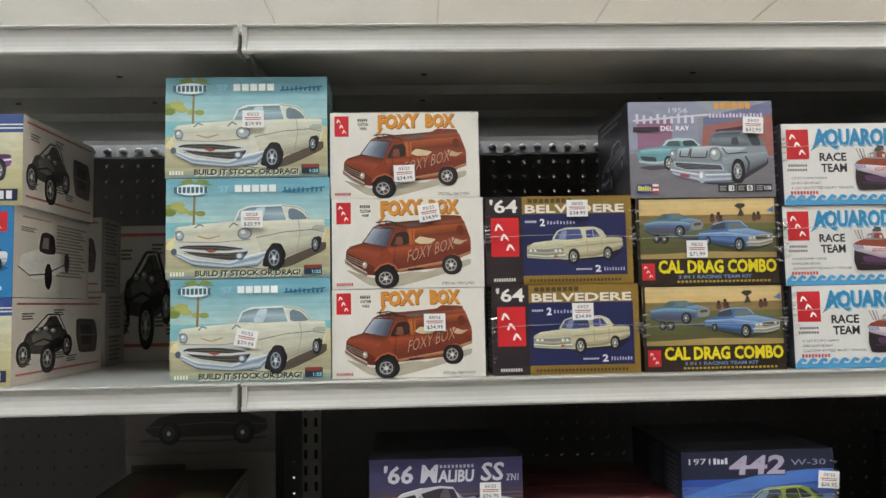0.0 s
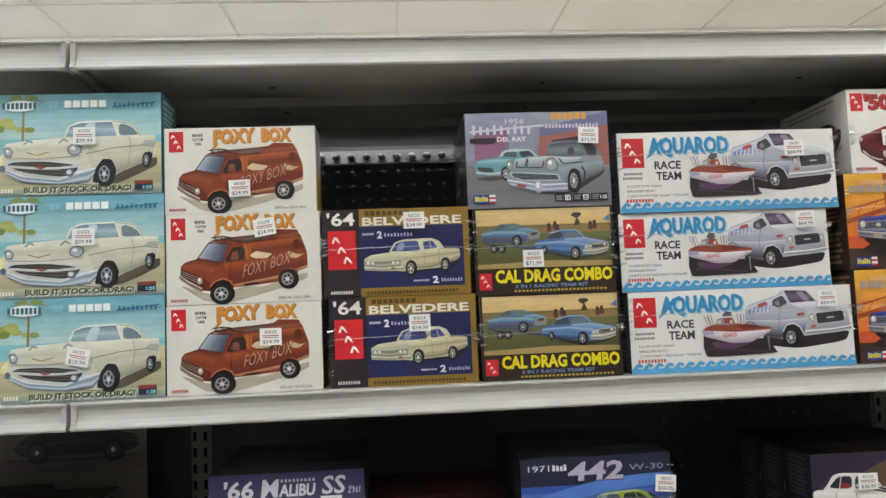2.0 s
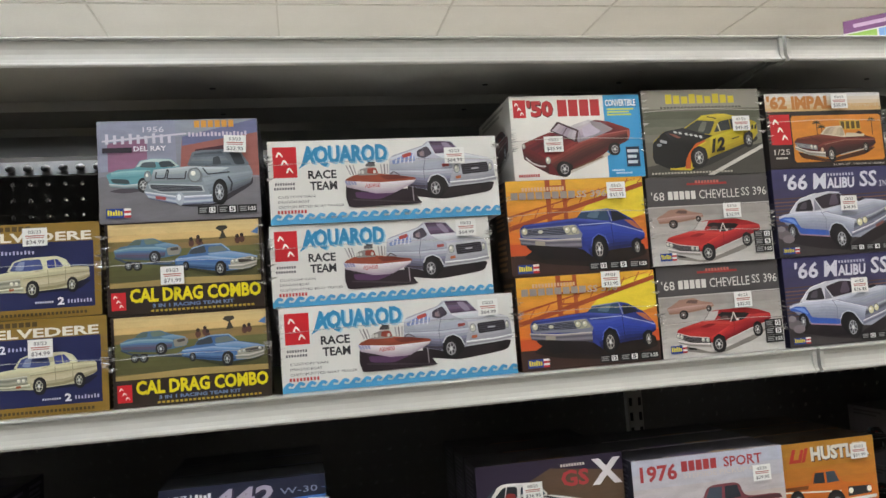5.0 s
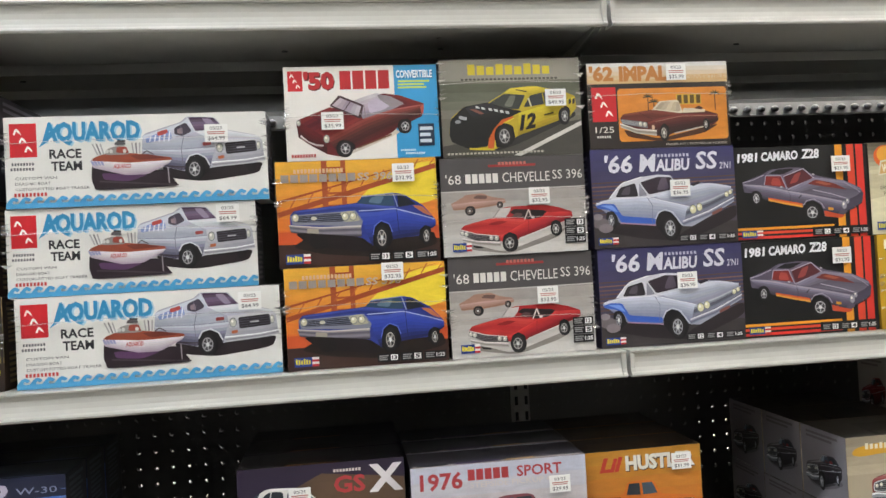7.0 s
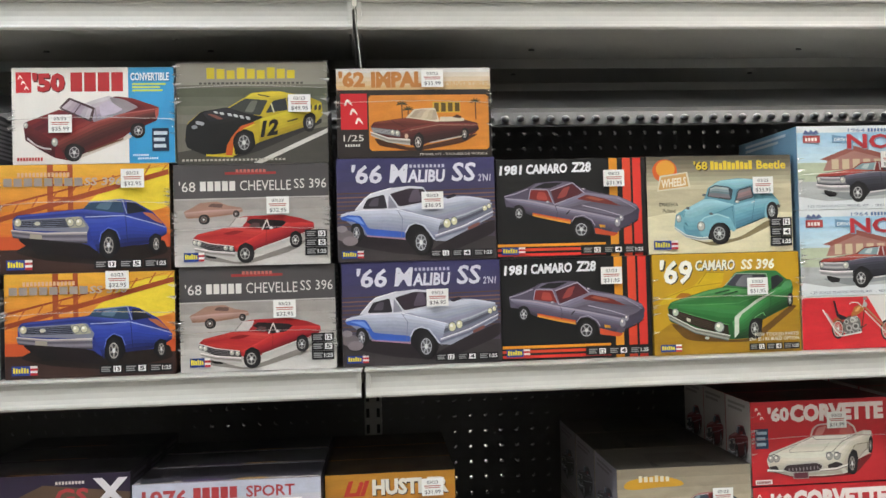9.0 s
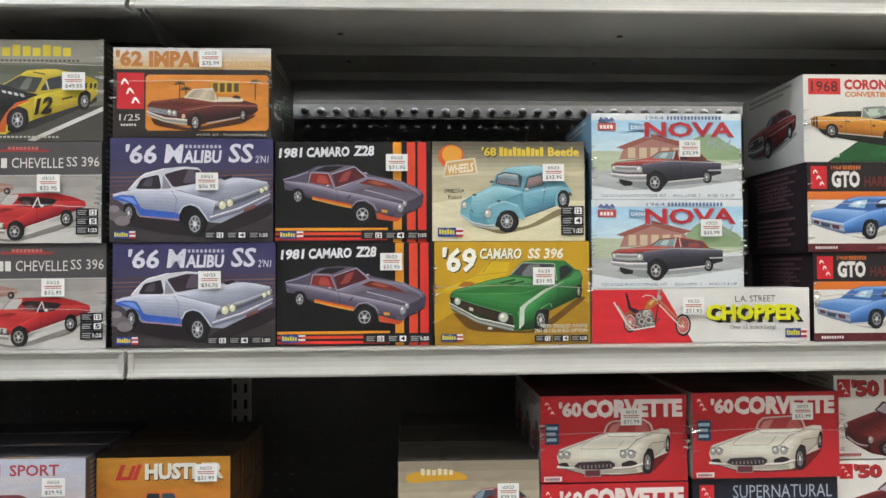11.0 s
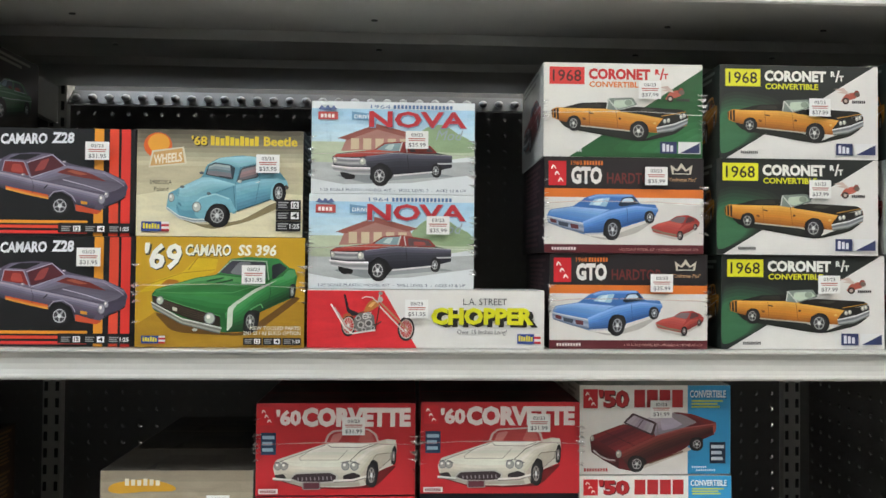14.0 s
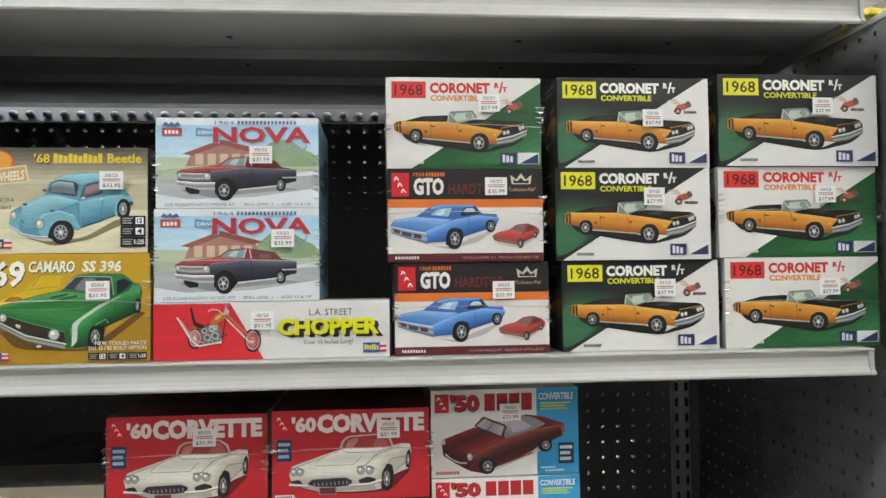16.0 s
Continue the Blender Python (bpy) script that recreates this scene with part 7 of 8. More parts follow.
def cover_drive_in(a):
    a.rect(0, 0, 1, 1, "#dbe0e2")
    a.fade(0, .50, 1, .92, "#c6dce6", "#a9cfe6", 5)
    a.poly([(0, .28), (.3, .36), (.7, .34), (1, .42), (1, .56), (0, .56)], "#b9c4a8")
    a.poly([(.62, .50), (.68, .70), (.80, .76), (.90, .66), (.98, .58), (.98, .46)], "#94ab84", smooth=True)
    a.poly([(.18, .46), (.22, .62), (.40, .70), (.60, .66), (.64, .50)], "#a87a70", smooth=False)
    a.poly([(.16, .60), (.40, .76), (.66, .64), (.60, .61), (.40, .70), (.22, .58)], "#93564c")
    for k in range(5):
        a.rect(.24 + .075 * k, .48, .29 + .075 * k, .60, "#c9b89a")
    a.poly([(.0, .16), (.2, .10), (.6, .12), (1, .22), (1, .36), (.5, .32), (0, .34)], "#b2b6b6")
    picture_diner_coupe(a)
    for d in (.04, .075):
        a.poly([(d, .91), (d + .02, .955), (d + .04, .925), (d + .06, .955), (d + .08, .91), (d + .04, .90)], "#5c6a94", "maker_badge")
    a.rect(.04, .80, .16, .885, "#b24a48", "maker_badge")
    a.words(.055, .82, .145, .86, 4, "#ece4e0", "maker_badge", .3)
    a.poly([(.245, .80), (.245, .89), (.40, .86), (.40, .79)], "#6f97b8", "title")
    a.text("DRIVE", .26, .815, .36, .855, "#e8eef0", "title", .01)
    a.title("NOVA", .35, .72, .95, .90, "#b43038", "#7a9ab4", .03, d=.006)
    a.text("Mod", .76, .59, .93, .70, "#9aa8b0", "title", 0, .3)
    a.text("1964", .36, .925, .48, .965, "#5a78a0", "small_print", 0)
    a.words(.50, .925, .87, .965, 16, "#5a78a0")
    a.text("1:25 SCALE PLASTIC MODEL KIT  -  SKILL LEVEL 2  -  AGES 12 & UP", .06, .025, .95, .055, "#4a5a70", "small_print", 0)


def cover_chopper(a):
    a.rect(0, 0, 1, 1, "#dcdad6")
    a.poly([(0, 0), (.46, 0), (.32, .98), (0, .98)], "#d02c34")
    picture_chopper(a)
    a.text("L.A. STREET", .655, .745, .84, .86, "#3a3a3e", "title", 0)
    a.title("CHOPPER", .52, .40, .955, .70, "#d6d41c", "#1c1c18", .05, d=.03)
    a.text("Over 15 Inches Long!", .63, .22, .84, .32, "#4a4a4e", "small_print", 0)
    a.flag_badge(.885, .08, .985, .25)


def cover_rt_white(a, dark=False):
    base, text, plate = ("#1b2420", "#e6e6e0", "#d6d422") if dark else ("#dcdad4", "#c6302e", "#d0302e")
    a.rect(0, 0, 1, 1, "#dcdad6" if dark else "#dcdad4")
    if dark:
        a.poly([(0, 0), (0, 1), (.975, 1), (.04, 0)], "#1c211f")
        for k in range(6):
            f = 1 - .13 * k
            a.poly([(.0, .05), (.0, .40 + .26 * f), (.10, .44 + .28 * f), (.18 + .16 * f, .42 + .24 * f), (.24 + .18 * f, .40 + .14 * f), (.16 + .16 * f, .38), (.14 + .1 * f, .2), (.05, .06)], ("#222c26", "#26362c", "#2a4233", "#2f4f3a", "#345c41", "#3a6a48")[k], smooth="soft")
    else:
        a.poly([(.16, .0), (1, .95), (1, .0)], "#24572f")
        for k in range(5):
            f = 1 - .16 * k
            a.poly([(.98 - .60 * f, .05), (.99 - .34 * f, .08 + .24 * f), (.99 - .12 * f, .10 + .40 * f), (1, .12 + .42 * f), (1, .04)], ("#275c32", "#2c6438", "#326c3e", "#3a7646", "#448050")[k], smooth="soft")
    a.rect(.035, .77, .255, .955, plate, "title")
    a.text("1968", .055, .80, .235, .925, "#1c1c18" if dark else "#4a1616", "title", .01)
    a.text("CORONET", .28, .825, .67, .945, text, "title", .05)
    a.text("R", .70, .885, .73, .945, text, "title", .05)
    a.text("/", .728, .83, .758, .955, text, "title", .03)
    a.text("T", .752, .84, .782, .90, text, "title", .05)
    a.text("CONVERTIBLE", .285, .742, .62, .805, "#d6d422" if dark else "#d8742c", "title", .03)
    a.poly([(.76, .615), (.79, .70), (.84, .725), (.875, .70), (.86, .66), (.82, .64)], "#b05a48", "badge", "soft")
    a.poly([(.84, .70), (.855, .745), (.875, .745), (.885, .70), (.865, .68)], "#8f4238", "badge", "soft")
    for p in ((.72, .75), (.74, .72)):
        a.poly([p, (p[0] + .06, p[1] + .02), (.82, .70), (p[0] + .05, p[1] - .015)], "#c9b4aa", "badge")
    a.ell(.795, .63, .022, .036, "#3a2624", "badge")
    a.ell(.795, .63, .011, .018, "#b8a89c", "badge")
    a.ell(.868, .70, .017, .028, "#6a5a50", "badge")
    a.words(.835, .605, .92, .635, 7, "#3a3434", "badge", .2)
    picture_long_convertible(a)
    a.words(.13, .05, .24, .08, 9, "#2e302e" if dark else "#d8d8d0")
    a.rect(.73, .045, .835, .17, "#2c355e", "maker_badge")
    a.words(.745, .065, .82, .15, 3, "#dcdce4", "maker_badge", .3, True)
    a.rect(.845, .045, .985, .17, "#e0e0e0", "maker_badge")
    a.poly([(.855, .05), (.98, .05), (.98, .16)], "#2c355e", "maker_badge")


def cover_rt_dark(a):
    cover_rt_white(a, True)


def cover_blue_hardtop(a):
    a.rect(0, 0, 1, 1, "#dbd8d2")
    a.rect(0, .67, 1, 1, "#221e20")
    a.rect(0, .58, 1, .67, "#d8742c", "stripe")
    a.rect(0, 0, 1, .09, "#5a1f26", "stripe")
    a.script_badge(.025, .70, .135, .955)
    a.text("1968", .165, .915, .235, .96, "#d8742c", "small_print", .01)
    a.words(.245, .915, .37, .96, 7, "#d8742c")
    a.title("GTO", .165, .715, .36, .90, "#e4e0dc", None, .05)
    a.text("HARDTOP", .39, .725, .70, .84, "#6a2a28", "title", .02)
    a.poly([(.80, .83), (.79, .93), (.83, .88), (.86, .95), (.89, .88), (.93, .93), (.92, .83)], "#cfc8b8", "badge")
    a.poly([(.81, .84), (.81, .88), (.835, .86), (.86, .90), (.885, .86), (.91, .88), (.91, .84)], "#221e20", "badge")
    a.text("\"Craftsman Plus\"", .775, .755, .955, .795, "#d8a878", "small_print", 0)
    picture_hardtop_rear(a)
    a.words(.045, .03, .20, .06, 9, "#e4d8d4")
    a.text("1/25 SCALE MODEL KIT - MODELE A L'ECHELLE 1/25", .47, .03, .965, .055, "#c99a94", "small_print", 0)


def cover_roadster(a):
    a.rect(0, 0, 1, 1, "#b8242c")
    a.script_badge(.02, .76, .11, .96)
    a.text("'60", .125, .755, .28, .93, "#e6dcd8", "title", .05)
    a.text("CORVETTE", .285, .74, .97, .955, "#e6dcd8", "title", .06)
    a.rect(.03, .44, .125, .68, "#1e3a58", "badge")
    a.lines(.04, .46, .115, .66, 3, "#9ab8c8", "badge")
    picture_roadster(a)
    a.rect(.02, .02, .14, .075, "#dcd4d0", "small_print")
    a.words(.03, .03, .13, .06, 9, "#7a2428")


def cover_night(a):
    a.rect(0, 0, 1, 1, "#141c2c")
    a.fade(0, .5, 1, 1, "#1a2436", "#0f1524", 3)
    a.script_badge(.05, .76, .15, .94)
    a.text("SUPERNATURAL", .28, .80, .96, .93, "#b4bccb", "title", -.005)
    a.text("JOIN THE HUNT", .37, .70, .84, .77, "#8c98aa", "title", 0)
    printed_car(a, .08, .05, .92, .62, "#1e2026", shadow="#0a0c10")


def cover_tan_coupe(a):
    a.rect(0, 0, 1, 1, "#a89c86")
    a.fade(0, .5, 1, 1, "#b0a48e", "#8c8270", 4)
    a.poly([(.05, .78), (.12, .74), (.3, .76), (.48, .77), (.46, .84), (.3, .90), (.1, .86)], "#c9982c", "title", True)
    a.words(.16, .83, .40, .91, 6, "#d8d0b8", "title", .35, True)
    printed_car(a, .20, .04, .95, .72, "#8a3030", shadow="#6b6252")


def cover_blue_442(a):
    a.fade(0, 0, 1, .76, "#c8d0dc", "#2a4a9c", 7)
    a.rect(0, .72, 1, 1, "#1b2038")
    a.poly([(0, .55), (.5, .75), (1, .80), (1, .70), (.5, .62), (0, .42)], "#4a76c0", smooth=True)
    a.text("1971", .05, .87, .19, .93, "#d8d8e0", "title", 0)
    a.words(.21, .87, .31, .93, 4, "#d8d8e0", "title", .3, True)
    a.title("442", .31, .76, .68, .95, "#b0a8bc", "#3a3048", .03, .1)
    a.text("W-30", .72, .84, .95, .90, "#8a90a8", "title", 0)
    printed_car(a, .06, .05, .98, .68, "#8a9c2c", rear=True, shadow="#8a8e94", seats="#44481e")


def cover_purple_coupe(a):
    cover_dusk_coupe(a)


def cover_white_gsx(a):
    a.rect(0, 0, 1, 1, "#2a2036")
    a.poly([(0, .5), (.5, .9), (1, .8), (1, 0), (0, 0)], "#5a4636", smooth=False)
    a.words(.57, .90, .74, .93, 9, "#d0c8c0", "title", .3)
    a.text("GS", .57, .68, .76, .86, "#a8383c", "title", .03)
    a.text("X", .78, .66, .99, .95, "#d8d4d8", "title", .04)
    printed_car(a, .0, .0, .80, .84, "#dcdad6", flip=True, stripe="#26242a", shadow="#1e161c")


def cover_pickup_76(a):
    a.fade(0, 0, 1, 1, "#cdb8a8", "#b8bccc", 6)
    a.text("1976", .05, .74, .29, .93, "#a8383c", "title", .03)
    a.words(.32, .82, .56, .94, 5, "#a8383c", "title", .18)
    a.text("SPORT", .60, .82, .86, .94, "#a8383c", "title", .02)
    a.text("STEPSIDE PICKUP 4X4", .33, .74, .86, .80, "#c9c0bc", "title", .01)
    printed_truck(a, .12, .0, .98, .68, "#7a3c44", flip=False)


def cover_orange_truck(a):
    a.fade(0, 0, 1, 1, "#c46a24", "#b8822c", 6)
    a.text("Lil", .14, .74, .34, .92, "#b4342c", "title", .05, .3)
    a.title("HUSTLER", .36, .74, .95, .93, "#d8d4cc", "#3a2416", .05)
    printed_truck(a, .05, .02, .98, .66, "#c86a20", flip=True)


def cover_fastback(a):
    a.rect(0, 0, 1, 1, "#c9ccc4")
    a.rect(0, .80, 1, 1, "#7f8a4e")
    a.script_badge(.03, .68, .12, .94)
    a.words(.16, .88, .26, .93, 4, "#3a4a34", "title", .2)
    a.text("'71", .16, .70, .27, .86, "#2a3a2a", "title", 0)
    a.title("MUSTANG", .28, .68, .72, .86, "#22301f", None, .05, .1)
    a.text("MACH I", .74, .68, .97, .82, "#3a4a34", "title", .0)
    printed_car(a, .08, .02, .95, .66, "#b89a2c", shadow="#8a8c80")


def cover_maroon(a):
    a.rect(0, 0, 1, 1, "#4a1f22")
    a.rect(0, .80, 1, 1, "#6b2c2e")
    a.text("1969", .06, .76, .48, .95, "#7d4a48", "title", .04)
    a.text("BOSS 302 MUSTANG", .50, .80, .98, .88, "#c9a83a", "title", .02)
    printed_car(a, .08, .04, .95, .70, "#b8862c", shadow="#241012")


def cover_buggy(a):
    a.fade(0, 0, 1, .8, "#b0a878", "#c9c6a8", 4)
    a.rect(0, .80, 1, 1, "#2f4a86")
    for v in (.84, .88):
        a.rect(0, v, 1, v + .015, "#dcdcd8")
    printed_truck(a, .1, .2, .9, .75, "#7a4a8a")
    a.rect(.66, .05, .96, .18, "#24284a", "maker_badge")
    a.words(.69, .07, .93, .16, 3, "#e0e0e4", "maker_badge", .3)


def cover_blue_coupe(a):
    a.rect(0, 0, 1, 1, "#2a7ab0")
    a.script_badge(.62, .72, .94, .94)
    printed_car(a, .05, .18, .95, .62, "#d8dce0", shadow="#1c5a88")
    a.words(.5, .08, .92, .12, 10, "#d8e8f0")


def cover_game(a):
    a.rect(0, 0, 1, 1, "#d8d4cc")
    a.rect(0, .80, 1, 1, "#7a4a78")
    a.lines(.05, .84, .6, .95, 1, "#c9a8c4")
    for i, c in enumerate(("#8db84a", "#7fa6d8", "#6fb878", "#d8b83a", "#d87a3a", "#7fa6d8")):
        u = i / 6
        a.rect(u + .004, .42, u + .162, .78, c, "picture_cell")
        a.rect(u + .004, .03, u + .162, .39, ("#d8843a", "#7fa6d8", "#c9b84a", "#8db84a")[i % 4], "picture_cell")
        a.poly([(u + .04, .50), (u + .06, .66), (u + .10, .70), (u + .13, .60), (u + .10, .50)], "#55606a", "picture_cell", True)
        a.ell(u + .085, .20, .04, .10, "#4a4a52", "picture_cell")
        a.ell(u + .085, .20, .02, .05, "#b4b4b8", "picture_cell")


# white card inked grey: the deep shade of the lower shelf is in the inks
def cover_shaded_print(a):
    a.fade(0, 0, 1, 1, "#59534f", "#66605a", 4)
    q = Sketch(a, 320, 150)
    q.fill([(40, 96), (70, 70), (120, 60), (150, 34), (230, 36), (262, 64), (300, 76), (304, 100), (280, 112), (60, 114)], "#2c2827", .15)
    q.fill([(132, 60), (156, 40), (190, 40), (190, 60)], "#47413e")
    q.fill([(198, 40), (228, 42), (248, 62), (200, 62)], "#47413e")
    q.line([(46, 92), (180, 82), (300, 88)], 3, "#4f4744")
    q.line([(30, 122), (200, 124), (300, 118)], 5, "#3c3735")
    for u in (92, 250):
        q.wheel(u, 106, 20, 24, "#4a4542")
    a.rect(.04, .84, .40, .94, "#2f2a29")


# side art: a car and small print on the carton's flank
def flank(a, ground, paint, inkc, band=None, title=None):
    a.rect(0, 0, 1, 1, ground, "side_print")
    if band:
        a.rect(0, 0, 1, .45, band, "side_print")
    if title:
        a.text(title, .36, .60, .66, .80, inkc)
    if paint:
        printed_car(a, .10, .15, .90, .72, paint, shadow=tone(ground, .8), rise=.1)
    a.lines(.15, .84, .85, .96, 2, inkc, "side_print")
    if not paint:
        a.lines(.18, .50, .82, .84, 7, inkc, "side_print")
        a.lines(.18, .06, .82, .42, 6, inkc, "side_print")


def flank_buggy(a):
    a.rect(0, 0, 1, 1, "#cfc6bc", "side_print")
    a.rect(.04, .92, .96, .945, "#b8605a", "side_print")
    a.rect(.04, .10, .96, .125, "#b8605a", "side_print")
    q = Sketch(a, 100, 100)
    q.fill([(8, 58), (14, 40), (30, 34), (36, 22), (44, 22), (50, 36), (58, 48), (56, 62), (40, 70), (16, 66)], "#46423f", .2)
    q.fill([(18, 44), (30, 38), (40, 48), (34, 58), (20, 56)], "#6d6a62")
    q.fill([(34, 56), (48, 48), (54, 56), (44, 64)], "#23211f")
    for p in (((14, 46), (34, 20), (46, 20), (56, 46)), ((24, 42), (38, 24), (44, 44)), ((10, 58), (30, 50), (56, 60)), ((30, 36), (50, 34))):
        q.line(p, 2.2, "#2a2725")
    for u, v, r in ((24, 30, 3), (32, 29, 3), (40, 32, 3)):
        q.lamp(u, v + 8, r, r, "#8d8a80")
    for u, v, rx, ry in ((10, 66, 6, 14), (34, 74, 7, 17), (55, 60, 5, 13)):
        q.wheel(u, v, rx, ry, "#a8a398")
    q.fill([(66, 26), (90, 28), (94, 50), (92, 74), (70, 72), (66, 50)], "#544c4a", .2)
    q.fill([(71, 34), (86, 36), (87, 62), (73, 62)], "#332d2d", .2)
    q.line([(70, 48), (90, 50)], 2, "#6d6460")
    for u, v in ((.08, .74), (.40, .78), (.06, .20), (.42, .24), (.55, .18)):
        a.lines(u, v, u + .12, v + .09, 3, "#6d645e")


def flank_coupe(a):
    a.rect(0, 0, 1, 1, "#cfc6bc", "side_print")
    a.lines(.52, .25, .95, .90, 16, "#8d857c")
    a.words(.10, .90, .45, .92, 12, "#b8605a")
    c = Car(a, .05, .15, .72, .80)
    c.poly([(.02, .25), (.05, .5), (.3, .62), (.45, .66), (.7, .6), (.95, .55), (.98, .35), (.6, .16), (.3, .08)], "#dedad4")
    c.poly([(.36, .6), (.40, .92), (.50, .97), (.66, .92), (.70, .58), (.5, .56)], "#2e2022")
    c.poly([(.42, .66), (.45, .86), (.55, .86), (.55, .66)], "#7c7874", False)
    c.stroke([(.0, .3), (.2, .16), (.5, .2), (.95, .45)], .015, "#3a3638")
    c.ell(.55, .16, .075, .24, "#2a2426")
    c.ell(.92, .44, .05, .19, "#2a2426")
    a.lines(.08, .74, .26, .80, 3, "#6d645e")


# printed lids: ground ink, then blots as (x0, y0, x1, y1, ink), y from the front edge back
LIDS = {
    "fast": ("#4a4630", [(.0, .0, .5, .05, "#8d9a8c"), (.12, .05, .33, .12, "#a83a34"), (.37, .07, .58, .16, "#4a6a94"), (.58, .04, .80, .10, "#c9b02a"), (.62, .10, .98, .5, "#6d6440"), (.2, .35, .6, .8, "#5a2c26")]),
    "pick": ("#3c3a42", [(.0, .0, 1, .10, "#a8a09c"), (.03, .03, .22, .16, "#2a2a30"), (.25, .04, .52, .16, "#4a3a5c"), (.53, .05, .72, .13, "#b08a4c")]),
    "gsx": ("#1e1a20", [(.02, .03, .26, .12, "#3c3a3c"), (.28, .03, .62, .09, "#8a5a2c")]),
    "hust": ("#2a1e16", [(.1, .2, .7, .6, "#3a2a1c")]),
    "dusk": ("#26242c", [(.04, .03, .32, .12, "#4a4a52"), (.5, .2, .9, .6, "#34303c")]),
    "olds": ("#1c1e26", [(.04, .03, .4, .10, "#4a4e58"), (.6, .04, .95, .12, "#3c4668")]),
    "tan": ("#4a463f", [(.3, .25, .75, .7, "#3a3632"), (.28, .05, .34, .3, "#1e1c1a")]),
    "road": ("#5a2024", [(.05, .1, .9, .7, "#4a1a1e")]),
}


